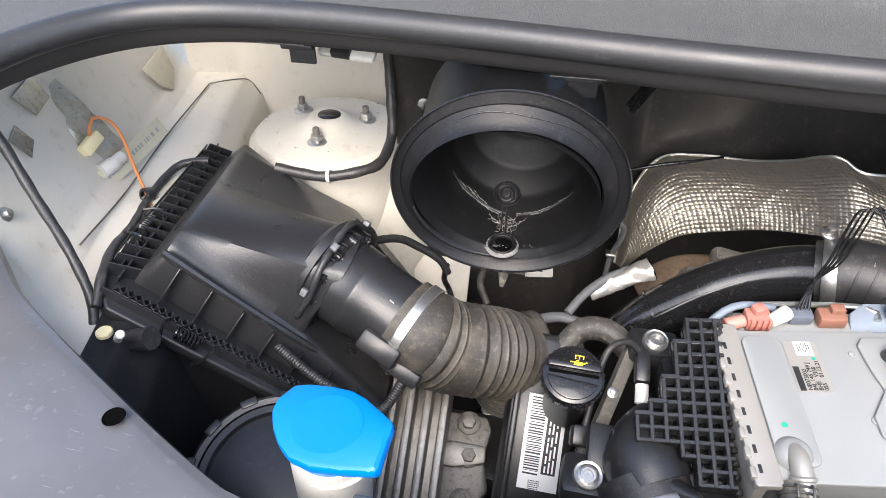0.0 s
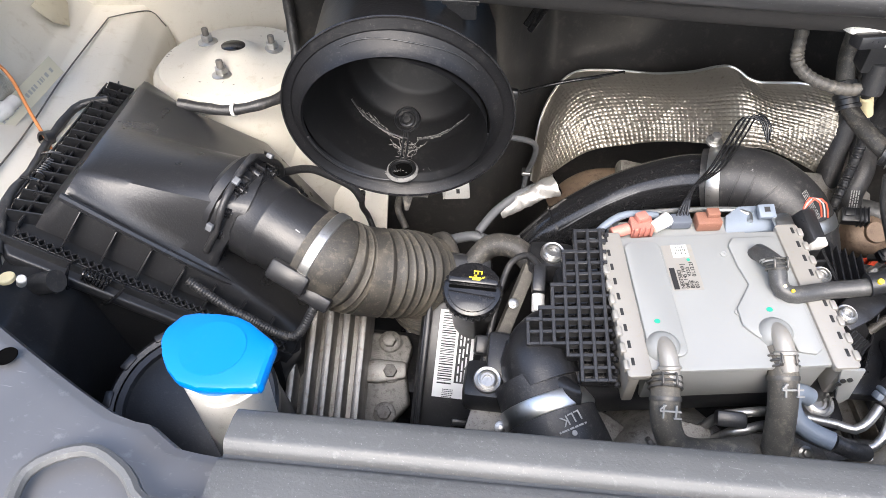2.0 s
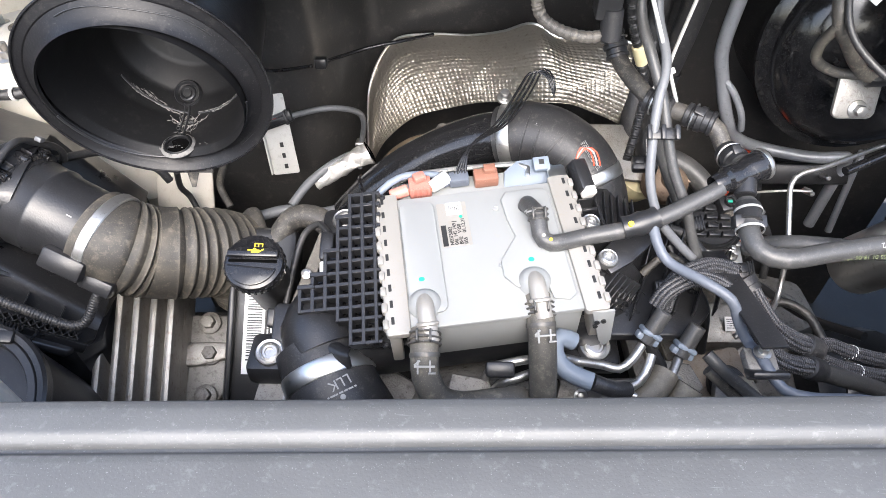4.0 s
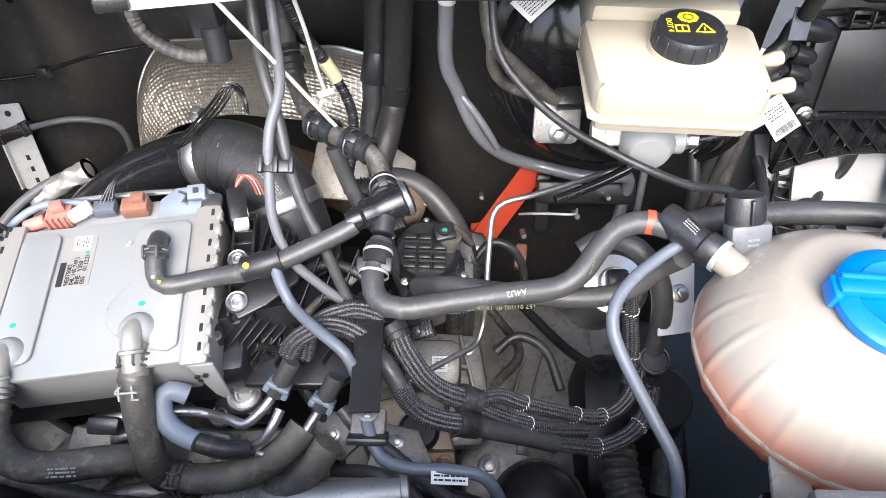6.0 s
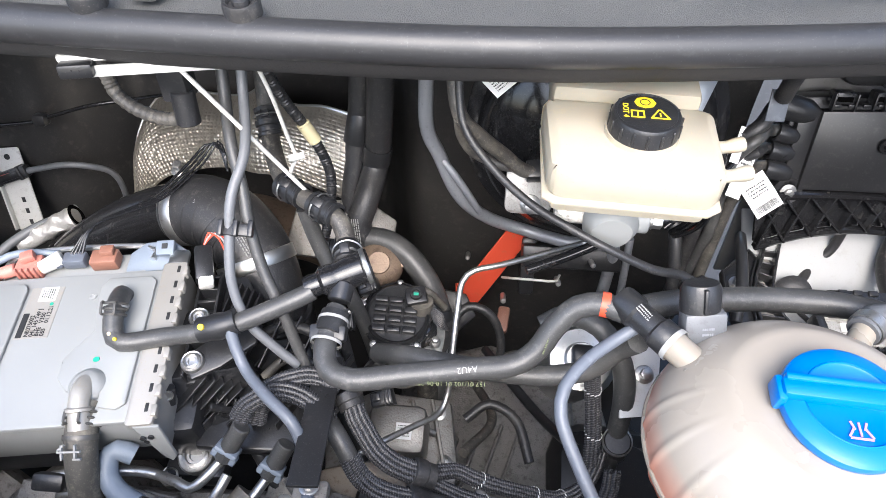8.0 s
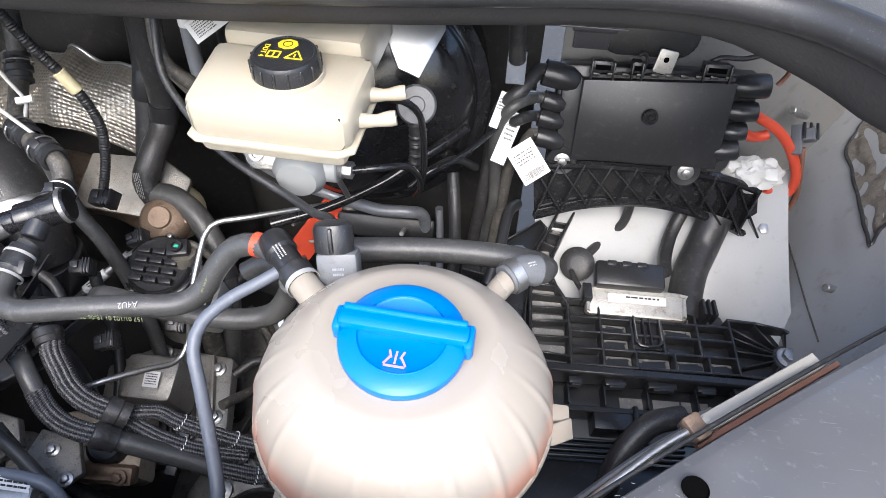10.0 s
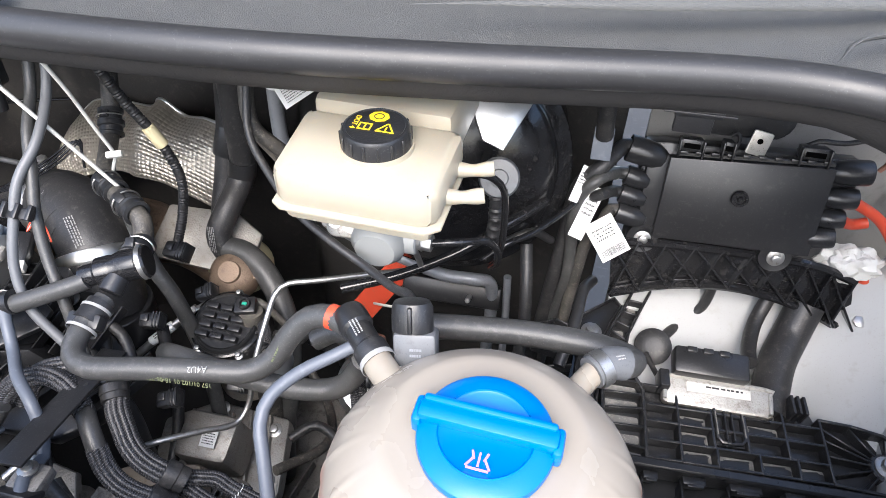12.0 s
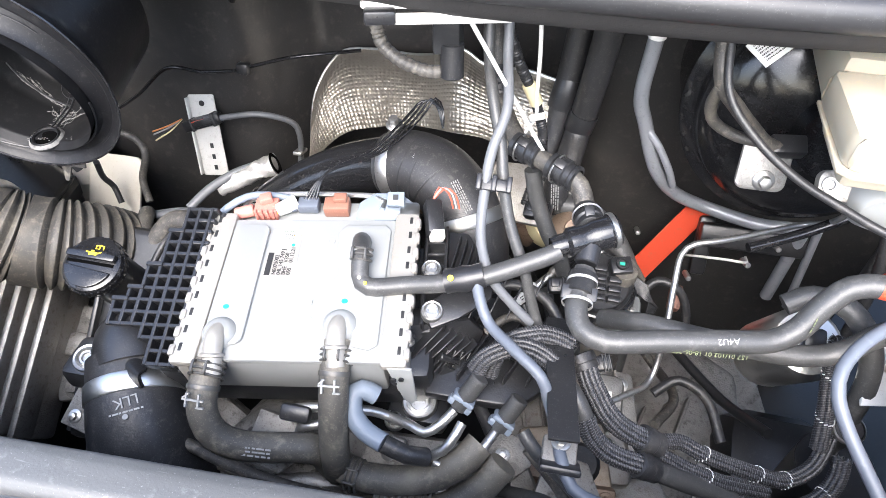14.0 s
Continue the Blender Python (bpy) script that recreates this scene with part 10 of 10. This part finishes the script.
part("metal_rim", prism(EUM @ Matrix.Translation((0.004, -0.018, -0.010)), rounded(-0.055, -0.016, 0.053, 0.016, 0.006), 0.010, 0.003), cast, ecu)
part("rim_bead", tube([EUM @ Vector((0.004 + a, -0.018 + b, 0.0005)) for a, b in ((-0.052, -0.012), (-0.052, 0.008), (-0.047, 0.013), (0.045, 0.013), (0.050, 0.008), (0.050, -0.012))], 0.0022, 8), dull_alu, ecu)
rl = part("rim_label", box(EUM @ Matrix.Translation((0.004, -0.014, 0.0006)), 0.062, 0.010, 0.0008, 0), white_pl, ecu)
bars(EUM @ Matrix.Translation((0.010, -0.012, 0.0010)), 0.036, 0.004, 1, ink, rl, rng=random.Random(101))
for k in range(3):
    part("case_ridge", box(EUM @ Matrix.Translation((-0.025 + 0.016 * k, 0.021, 0.0145)), 0.010, 0.006, 0.003, 0.001), plastic, ecu)
hl = hose("harness", [(0.497, 0.655, 1.05), (0.512, 0.675, 1.055), (0.531, 0.70, 1.056), (0.548, 0.708, 1.075), (0.552, 0.712, 1.105), (0.553, 0.716, 1.13)], 0.0055, rubber, "taped black harness on the pale panel", "loom", group="harnesses")
part("grommet", lathe(axes((0.497, 0.655, 1.052), (-0.2, -0.6, 0.7)), [(0.02, -0.006), (0.02, 0.002), (0.014, 0.005), (0.007, 0.006), (0, 0.006)], 28), rubber, hl, "round rubber grommet")
part("white_clip", box(axes((0.532, 0.696, 1.058), (0, -0.8, 0.5)), 0.010, 0.008, 0.008, 0.002), white_pl, hl)
hose("harness", [(0.588, 0.632, 1.075), (0.592, 0.660, 1.072), (0.601, 0.692, 1.078), (0.612, 0.712, 1.10), (0.618, 0.718, 1.125)], 0.0078, rubber, "taped black harness on the pale panel", "loom", group="harnesses")
hose("harness", [(0.612, 0.60, 1.035), (0.618, 0.63, 1.045), (0.626, 0.66, 1.056), (0.640, 0.69, 1.070), (0.650, 0.71, 1.10)], 0.019, rubber, "thick taped black harness on the pale panel", "loom", group="harnesses", n=16)
hose("thin_lead", [(0.49, 0.645, 1.05), (0.497, 0.625, 1.05), (0.505, 0.60, 1.055)], 0.003, rubber, "thin black lead beside the tray", "cable")
def pale(u, v):
    curl = 0.035 * max(0.0, u - 0.68) / 0.32
    pocket = -0.012 * math.exp(-((u - 0.72) / 0.07) ** 2 - ((v - 0.55) / 0.25) ** 2)
    return (0.445 + 0.285 * u, 0.742 - 0.24 * v + 0.02 * u, 1.102 - 0.135 * v - 0.015 * math.sin(v * 3) + 0.02 * u * v + curl * (1 - 0.3 * v) + pocket)


tagged(part("wheel_arch", sheet(pale, 40, 24, 0.004), arch_mat, smooth=60), "pale grey wheel arch panel behind the battery tray", "wheel arch", kind="structure")

rail = thing("wing_rail", (0.60, 0.40, 1.18), "grey metal rail with a cable along the wing", "rail")
r0, r1 = Vector((0.548, 0.358, 1.206)), Vector((0.634, 0.411, 1.203))
ra, rb = Vector((0.5335, 0.3390, 1.226)), Vector((0.6150, 0.3955, 1.226))
part("rail_channel", bar_between(ra, rb, 0.0115, 0.006, Vector((0, -0.2, 1))), flange_alu, rail, "pale grey flat bar")
part("rail_band", bar_between(ra + Vector((0.004, -0.006, -0.006)), rb + Vector((0.02, 0.006, -0.006)), 0.004, 0.005, Vector((0, -0.2, 1))), brown_pl, rail, "red-brown edge below the bar")
part("rail_clamp", box(axes(ra + Vector((-0.001, -0.001, 0.0)), (0, -0.2, 1), rb - ra), 0.012, 0.017, 0.010, 0.002), rust, rail, "rusty brown clamp")
part("rail_rivet", lathe(axes(ra.lerp(rb, 0.06) + Vector((0, 0, 0.003)), (0, -0.2, 1)), [(0.003, 0), (0.0026, 0.0014), (0, 0.0018)], 14), flange_alu, rail)
part("rail_rod", tube([ra, Vector((0.5117, 0.3257, 1.220)), Vector((0.4867, 0.3063, 1.212)), Vector((0.465, 0.290, 1.200))], 0.0030, 10), steel, rail, "thin steel rod")
part("rail_end", bar_between(r0 - (r1 - r0) * 0.12, r0, 0.012, 0.010, Vector((0, -0.2, 1))), cast_dirty, rail)
part("rail_rivet", lathe(axes(r0.lerp(r1, 0.07) + Vector((0, 0, 0.004)), (0, -0.2, 1)), [(0.003, 0), (0.002, 0.001), (0, 0.001)], 12), steel, rail)
part("rail_wire", tube([r0 - (r1 - r0) * 0.12, r0 - (r1 - r0) * 0.5 + Vector((0, 0, -0.01)), r0 - (r1 - r0) * 1.0 + Vector((0, 0, -0.04))], 0.0028, 8), palegrey, rail)
hose("wing_cable", [(0.55, 0.39, 1.16), (0.525, 0.38, 1.16), (0.505, 0.36, 1.145), (0.495, 0.34, 1.11), (0.495, 0.33, 1.05)], 0.009, rubber, "black cable dropping beside the tray", "cable")
hose("wing_edge_seal", [(0.43, 0.252, 1.235), (0.516, 0.317, 1.238), (0.637, 0.405, 1.236), (0.80, 0.518, 1.23)], 0.0016, rubber, "black edging along the headlamp panel", "edging")

# ---- details on the pale left wing ----
opn = thing("wing_opening", (-1.005, 0.561, 1.259), "torn dirty cover over an opening in the wing", "cover")
OPM = axes((-1.000, 0.557, 1.258), (0.93, -0.1, 0.35), (0, 0.97, 0.25))
crump = sheet(lambda u, v: OPM @ Vector(((u - 0.5) * (0.075 - 0.03 * v) + 0.01 * v, (v - 0.5) * 0.115, 0.004 + 0.006 * noise.noise((u * 4, v * 5, 3)))), 20, 24, 0.0015)
part("torn_cover", crump, pale_film, opn, smooth=25)
part("socket", box(OPM @ Matrix.Translation((-0.004, -0.008, 0.016)), 0.03, 0.014, 0.014, 0.003), tape, opn)
part("lamp_plug", tube([OPM @ Vector((-0.02, -0.036, 0.014)), OPM @ Vector((-0.006, -0.040, 0.017)), OPM @ Vector((0.012, -0.044, 0.016))], 0.009, 14, 0.003, lambda s: 1 if s < 0.02 else 0.8), white_pl, opn, "white plug")
hose("copper_wire", [OPM @ Vector((0.0, 0.0, 0.02)), (-0.985, 0.571, 1.277), (-0.975, 0.582, 1.271), (-0.965, 0.583, 1.252), (-0.945, 0.564, 1.220), (-0.925, 0.546, 1.196), (-0.915, 0.535, 1.193)], 0.0019, copper, "thin orange wire arching over the wing", "wire")
for nm, lb, at0, n0, poly, mt in (("wing_film", "piece of dirty clear film stuck to the wing", (-1.006, 0.524, 1.322), (0.92, 0.25, 0.3), [(-0.026, 0.012), (0.020, 0.016), (0.024, -0.012), (-0.012, -0.016)], pale_film), ("wing_film", "piece of cream tape folded on the wing", (-1.047, 0.795, 1.238), (0.88, 0.25, 0.4), [(-0.05, 0.020), (0.045, 0.022), (0.03, -0.012), (-0.01, -0.030), (-0.035, -0.012)], tape_film), ("wing_film", "small square of dull grey film on the wing", (-0.985, 0.472, 1.299), (0.9, 0.28, 0.34), [(-0.014, 0.010), (0.008, 0.016), (0.016, -0.006), (-0.004, -0.016)], film)):
    fm0 = axes(at0, n0, (-0.2, 0.97, 0.0))
    bmf = prism(fm0 @ Matrix.Translation((0, 0, 0.0015)), poly, 0.0012, 0.0003)
    tagged(part(nm, bmf, mt, smooth=25), lb, "film", "films on the wing")
ws = tagged(part("wing_stud", hexbolt(axes((-0.953, 0.397, 1.270), (0.91, 0.26, 0.32)), 0.0045, 0.006), steel), "small zinc nut on the cream wing", "nut")
stm = axes((-0.966, 0.577, 1.222), (0.93, -0.12, 0.35), (0.05, 0.98, 0.12))
stk = part("wing_sticker", box(stm, 0.15, 0.024, 0.0006, 0), mat("pale_sticker", (0.50, 0.47, 0.36), 0.5, vary=0.05, bump=0.02))
tagged(stk, "pale yellow printed sticker on the wing", "sticker")
bars(stm @ Matrix.Translation((0.012, 0.0, 0.0004)), 0.11, 0.012, 1, white_ink, stk, rng=random.Random(90), cols=5)
for lbl, pts in (("black taped loom lying along the wing", [(-0.955, 0.419, 1.360), (-0.945, 0.419, 1.335), (-0.920, 0.405, 1.290), (-0.895, 0.392, 1.244), (-0.870, 0.371, 1.208), (-0.862, 0.355, 1.189)]), ("black taped loom behind the filter box", [(-0.890, 0.626, 1.203), (-0.910, 0.619, 1.203), (-0.925, 0.606, 1.200), (-0.925, 0.553, 1.196), (-0.900, 0.482, 1.205), (-0.880, 0.426, 1.220), (-0.868, 0.390, 1.217), (-0.860, 0.363, 1.204)]), ("black taped loom along the strut tower", [(-0.805, 0.630, 1.201), (-0.776, 0.635, 1.194), (-0.745, 0.638, 1.191), (-0.705, 0.650, 1.196), (-0.685, 0.675, 1.198), (-0.682, 0.715, 1.215), (-0.685, 0.73, 1.25), (-0.688, 0.74, 1.30), (-0.69, 0.74, 1.40)])):
    hose("wing_loom", pts, 0.0066 if "strut" in lbl else 0.0048, rubber, lbl, "loom", group="wing looms", wave=lambda s: 1 + 0.06 * math.sin(s * 210))
tagged(part("loom_tie", lathe(axes((-0.925, 0.547, 1.199), (0.2, 0.7, -0.3)), [(0.005, -0.006), (0.0085, -0.005), (0.0085, 0.005), (0.005, 0.006)], 14), plastic), "black tape knot on a loom", "tape")
tagged(part("tie_band", lathe(axes((-0.740, 0.638, 1.192), (0.9, 0.05, 0.1)), [(0.0068, -0.002), (0.0082, -0.002), (0.0082, 0.002), (0.0068, 0.002)], 16), white_pl), "white cable tie round a loom", "cable tie")
hole1 = tagged(part("rubber_plug", lathe(axes((-0.642, 0.730, 1.252), (0.2, -0.9, 0.3)), [(0.009, -0.004), (0.009, 0.003), (0.006, 0.004), (0, 0.003)], 18), gloss), "small black clip on the bulkhead", "clip")
wbr = thing("white_bracket", (-0.70, 0.60, 1.37), "white plastic clip bracket below the cowl", "bracket")
WBM = axes((-0.684, 0.600, 1.363), (0.05, -0.5, 0.85), (1, 0.0, -0.1))
part("bracket_bar", prism(WBM, rounded(-0.03, -0.008, 0.028, 0.008, 0.004), 0.006, 0.0015), white_pl, wbr)
part("dark_clip", box(WBM @ Matrix.Translation((-0.006, 0, 0.006)), 0.02, 0.018, 0.010, 0.002), plastic, wbr)
tp = thing("cream_plate", (-0.60, 0.70, 0.98), "cream painted plate behind the intake hose", "plate")
part("plate", prism(axes((-0.617, 0.692, 0.99), (0, -0.8, 0.55)), rounded(-0.04, -0.05, 0.04, 0.045, 0.008), 0.004, 0.001), cream, tp)
hose("plate_cable", [(-0.60, 0.66, 1.06), (-0.605, 0.665, 1.03), (-0.60, 0.67, 1.01), (-0.59, 0.66, 0.99)], 0.004, rubber, "short black cable with a plug", "cable")
part("side_panel", box(axes((-0.685, 0.70, 1.06), (0.5, -0.8, 0.2)), 0.10, 0.15, 0.006, 0.002), cream, tp)
for pts in ([(-0.655, 0.755, 1.40), (-0.655, 0.765, 1.25), (-0.65, 0.775, 1.15)], [(-0.40, 0.735, 1.27), (-0.375, 0.74, 1.31), (-0.345, 0.74, 1.34), (-0.30, 0.75, 1.38)], [(-0.395, 0.738, 1.262), (-0.37, 0.742, 1.302), (-0.34, 0.745, 1.33), (-0.29, 0.755, 1.37)]):
    tagged(part("bulkhead_bead", tube(pts, 0.004, 8), gloss), "glossy raised bead on the bulkhead", "bead", "bulkhead beads", "structure")
lc = thing("level_stop", (-0.834, 0.337, 1.205), "pale round cap beside the filter box", "cap")
part("cap_disc", rod(Vector((-0.834, 0.337, 1.205)) - Vector((0, 0, 0.005)), Vector((-0.834, 0.337, 1.205)), 0.0072, n=24), tape, lc)
part("cap_holder", box(-Vector((0, 0, 0.012)) + Vector((-0.843, 0.343, 1.180)), 0.028, 0.024, 0.03, 0.004), plastic, lc)
part("white_pin", rod(Vector((-0.820, 0.335, 1.200)), Vector((-0.808, 0.328, 1.215)), 0.004), white_pl, lc)
hose("washer_pipe", [(-0.823, 0.364, 1.170), (-0.822, 0.355, 1.165), (-0.829, 0.342, 1.150), (-0.826, 0.338, 1.120), (-0.807, 0.332, 1.090)], 0.009, rubber_dusty, "dusty black pipe beside the headlamp panel", "pipe")


# ---- clutter between the large parts ----
def bracket(p, n, poly, th, material, label, group, bolts=()):
    ob = thing("small_bracket", p, label, "bracket", group)
    m = axes(p, n)
    part("bracket_plate", prism(m, poly, th, min(0.0015, th * 0.3)), material, ob)
    for a, b in bolts:
        part("bracket_bolt", hexbolt(m @ Matrix.Translation((a, b, th)), 0.004, 0.006), steel, ob)
    return ob


rngc = random.Random(12)
for p, w, d, h, lab in (((-0.03, 0.425, 1.118), 0.03, 0.022, 0.018, "black plug under the hanging hoses"), ((-0.005, 0.448, 1.128), 0.026, 0.018, 0.016, "black plug under the hanging hoses"), ((-0.045, 0.395, 1.095), 0.034, 0.024, 0.02, "black plug beside the manifold"), ((0.055, 0.44, 1.10), 0.03, 0.02, 0.018, "black plug behind the strap"), ((0.085, 0.50, 1.06), 0.028, 0.026, 0.02, "black plug beside the actuator"), ((0.01, 0.50, 1.13), 0.03, 0.02, 0.02, "black plug behind the coupling"), ((-0.02, 0.60, 1.13), 0.04, 0.024, 0.022, "black plug below the heater hose"), ((0.02, 0.575, 1.10), 0.03, 0.02, 0.02, "black plug below the heater hose")):
    ob = thing("wiring_plug", p, lab, "plug", "engine plugs")
    w, d, h = w * 0.72, d * 0.72, h * 0.72
    m = axes(p, (rngc.uniform(-0.3, 0.3), -0.5, 0.85), (1, rngc.uniform(-0.6, 0.6), 0))
    part("plug_body", box(m, w, d, h, 0.003), plastic_fine, ob)
    part("plug_lock", box(m @ Matrix.Translation((-w * 0.2, d * 0.1, h * 0.5)), w * 0.35, d * 0.5, 0.004, 0.001), plastic, ob)
    for q in range(3):
        part("plug_rib", box(m @ Matrix.Translation((w * (0.15 + 0.14 * q), 0, 0)), 0.0016, d * 1.1, h * 1.1, 0.0004, seg=1), plastic, ob)
for p, n, sc, mt, bolts in (((0.035, 0.345, 1.045), (0.1, -0.3, 0.95), 1.2, cast_dirty, ((0.0, 0.01), (0.02, -0.012))), ((-0.02, 0.36, 1.05), (0, -0.4, 0.9), 1.0, cast_dirty, ((0.0, 0.0),)), ((-0.12, 0.335, 1.06), (0, -0.6, 0.8), 1.0, cast_dirty, ((0.004, 0.004),)), ((-0.22, 0.33, 1.06), (0, -0.6, 0.8), 1.2, cast_dirty, ((0.0, 0.0),)), ((-0.40, 0.335, 1.05), (0, -0.5, 0.85), 1.3, cast_dirty, ((0.01, 0.0), (-0.015, -0.012))), ((-0.375, 0.31, 1.03), (0.1, -0.5, 0.85), 1.1, cast_dirty, ((0.0, 0.0),)), ((0.10, 0.70, 0.93), (0, -0.7, 0.7), 1.3, plastic, ((0.012, 0.0),))):
    k = 0.022 * sc
    bracket(p, n, [(-k, -k * 0.7), (k * 0.4, -k), (k * 1.2, -k * 0.2), (k * 0.7, k * 0.8), (-k * 0.6, k)], 0.010, mt, "dirty metal bracket bolted deep in the engine" if mt is not plastic else "black plastic bracket on the bulkhead", "engine brackets", bolts)
for pts, r, mt, lab in (([(0.165, 0.70, 1.0), (0.175, 0.67, 1.03), (0.20, 0.655, 1.045), (0.225, 0.66, 1.04), (0.235, 0.69, 1.02)], 0.0016, white_pl, "thin pale wire on the bulkhead"), ([(0.105, 0.60, 1.02), (0.125, 0.615, 1.035), (0.15, 0.61, 1.03), (0.165, 0.60, 1.0), (0.165, 0.58, 0.96)], 0.005, rubber, "ribbed black conduit behind the brake pipe"), ([(0.13, 0.50, 0.98), (0.155, 0.515, 0.99), (0.185, 0.50, 0.985), (0.20, 0.46, 0.97)], 0.0055, rubber, "black cable across the gearbox"), ([(-0.06, 0.47, 1.14), (-0.03, 0.475, 1.15), (0.0, 0.47, 1.14), (0.02, 0.45, 1.12)], 0.005, rubber, "black cable under the coupling"), ([(-0.05, 0.44, 1.12), (-0.03, 0.45, 1.135), (-0.01, 0.445, 1.13), (0.01, 0.43, 1.10)], 0.0042, rubber_dusty, "dusty cable under the hanging hoses"), ([(0.30, 0.70, 1.10), (0.31, 0.68, 1.14), (0.325, 0.65, 1.17), (0.35, 0.66, 1.18), (0.37, 0.69, 1.15)], 0.0045, rubber, "black cable behind the servo pipes"), ([(0.345, 0.69, 1.14), (0.352, 0.66, 1.10), (0.355, 0.64, 1.05), (0.35, 0.62, 0.98)], 0.007, rubber, "black cable dropping beside the servo"), ([(0.395, 0.56, 1.10), (0.405, 0.60, 1.12), (0.41, 0.64, 1.13), (0.42, 0.67, 1.12)], 0.006, plastic, "black edge strip beside the tray arm"), ([(-0.035, 0.335, 1.03), (0.0, 0.33, 1.045), (0.03, 0.318, 1.06), (0.055, 0.30, 1.05), (0.07, 0.28, 1.0)], 0.0055, greyhose, "thin grey pipe under the strap"), ([(-0.26, 0.30, 1.0), (-0.21, 0.305, 1.03), (-0.17, 0.31, 1.035), (-0.13, 0.30, 1.0)], 0.008, cast, "cast rib below the coolant hoses")):
    hose("engine_cable", pts, r, mt, lab, "cable", group="deep cables")
dome = thing("pulley_cover", (0.12, 0.29, 0.95), "dark blue-black round cover low in front", "cover")
part("cover_dome", lathe(axes((0.125, 0.275, 1.0), (0, -0.3, 0.95)), [(0.05, -0.08), (0.05, -0.01), (0.042, 0.004), (0.02, 0.012), (0, 0.014)], 32), panel_mat, dome)
ser = thing("servo_pipe_holder", (0.285, 0.72, 1.0), "black holder with studs below the servo", "holder")
part("holder_bar", box(axes((0.255, 0.745, 1.0), (0, -0.85, 0.5)), 0.13, 0.03, 0.02, 0.004), plastic, ser)
part("holder_leg", box(axes((0.20, 0.75, 0.975), (0, -0.85, 0.5)), 0.02, 0.08, 0.016, 0.004), plastic, ser)
hose("grey_post", [(0.325, 0.745, 1.04), (0.328, 0.74, 0.98), (0.33, 0.73, 0.90)], 0.005, acpipe, "thin grey pipe beside the servo", "pipe")
pt = thing("sleeve_tape", (0.392, 0.705, 1.26), "short taped cable stub below the cowl clip", "cable")
part("stub", tube([(0.398, 0.64, 1.35), (0.400, 0.655, 1.32), (0.402, 0.665, 1.295)], 0.008, 12), rubber, pt)
part("tape_flag", box(axes((0.402, 0.668, 1.285), (0.05, -0.9, 0.3)), 0.018, 0.03, 0.002, 0.0005), bluegrey, pt, "blue-grey tape flag")
cdn = thing("cowl_drain", (0.62, 0.70, 1.27), "rounded black drain box below the cowl", "drain")
part("drain_box", prism(axes((0.538, 0.760, 1.284), (0, -0.95, 0.25)), rounded(-0.055, -0.018, 0.045, 0.05, 0.022), 0.02, 0.006), plastic, cdn)
hose("wall_cable", [(0.591, 0.740, 1.264), (0.605, 0.740, 1.276), (0.628, 0.740, 1.277), (0.651, 0.740, 1.285)], 0.0026, rubber, "thin black cable below the cowl", "cable")
hose("brown_wire", [(0.683, 0.770, 1.236), (0.689, 0.770, 1.249), (0.688, 0.770, 1.263)], 0.0026, brown_pl, "brown wire rising to the cowl", "wire")
# dark rim around the bay's depth
tagged(part("wall_front", box((-0.08, 0.205, 0.90), 1.5, 0.01, 0.56, 0.003), felt), "black inner face of the front carrier", "front wall", kind="structure")

# hoses and castings low between the looms and the tank
dh = hose("drop_hose", [(0.077, 0.560, 1.100), (0.079, 0.555, 1.045), (0.083, 0.550, 0.953), (0.087, 0.540, 0.803), (0.094, 0.530, 0.601)], 0.0125, rubber_dusty, "thick dusty black hose dropping between engine parts", n=16)
part("hose_cuff", tube([(0.078, 0.557, 1.085), (0.079, 0.555, 1.055)], 0.0142, 16, 0.001, lambda s: 1 + 0.05 * math.sin(s * 1300)), rubber, dh)
dome = thing("grey_dome", (0.176, 0.358, 0.900), "smooth blue-grey plastic dome low by the gearbox", "housing")
part("dome_shell", lathe(axes((0.179, 0.365, 0.880), (-0.1, -0.35, 0.93)), [(0.05, -0.05), (0.05, 0.0), (0.046, 0.012), (0.034, 0.022), (0.016, 0.028), (0, 0.029)], 40), seal_rubber, dome)
part("dome_lip", lathe(axes((0.179, 0.365, 0.880), (-0.1, -0.35, 0.93)), [(0.05, -0.012), (0.054, -0.010), (0.054, -0.004), (0.05, -0.002)], 40), rubber_dusty, dome)
hose("bellows_hose", [(0.251, 0.401, 0.970), (0.250, 0.366, 0.965), (0.258, 0.334, 0.960), (0.276, 0.314, 0.940)], 0.019, rubber_dusty, "ribbed dusty rubber hose under the tank", n=20, wave=lambda s: 1 + 0.07 * math.sin(s * 620), step=0.0015)
hose("deep_pipe", [(0.311, 0.466, 1.000), (0.303, 0.410, 0.980), (0.295, 0.356, 0.950)], 0.014, rubber_dusty, "dusty black pipe under the tank", n=16)
lug = thing("cast_lug", (0.137, 0.399, 0.860), "stained cast lug with a bolt by the gearbox", "casting")
part("lug_body", prism(axes((0.130, 0.419, 0.860), (0, -0.3, 0.95), (0.9, 0.4, 0)), [(-0.04, -0.03), (0.03, -0.036), (0.045, -0.01), (0.036, 0.03), (-0.02, 0.034), (-0.044, 0.01)], 0.02, 0.006), cast, lug)
part("lug_bolt", hexbolt(axes((0.126, 0.412, 0.883), (0, -0.3, 0.95)), 0.008, 0.01), steel, lug)
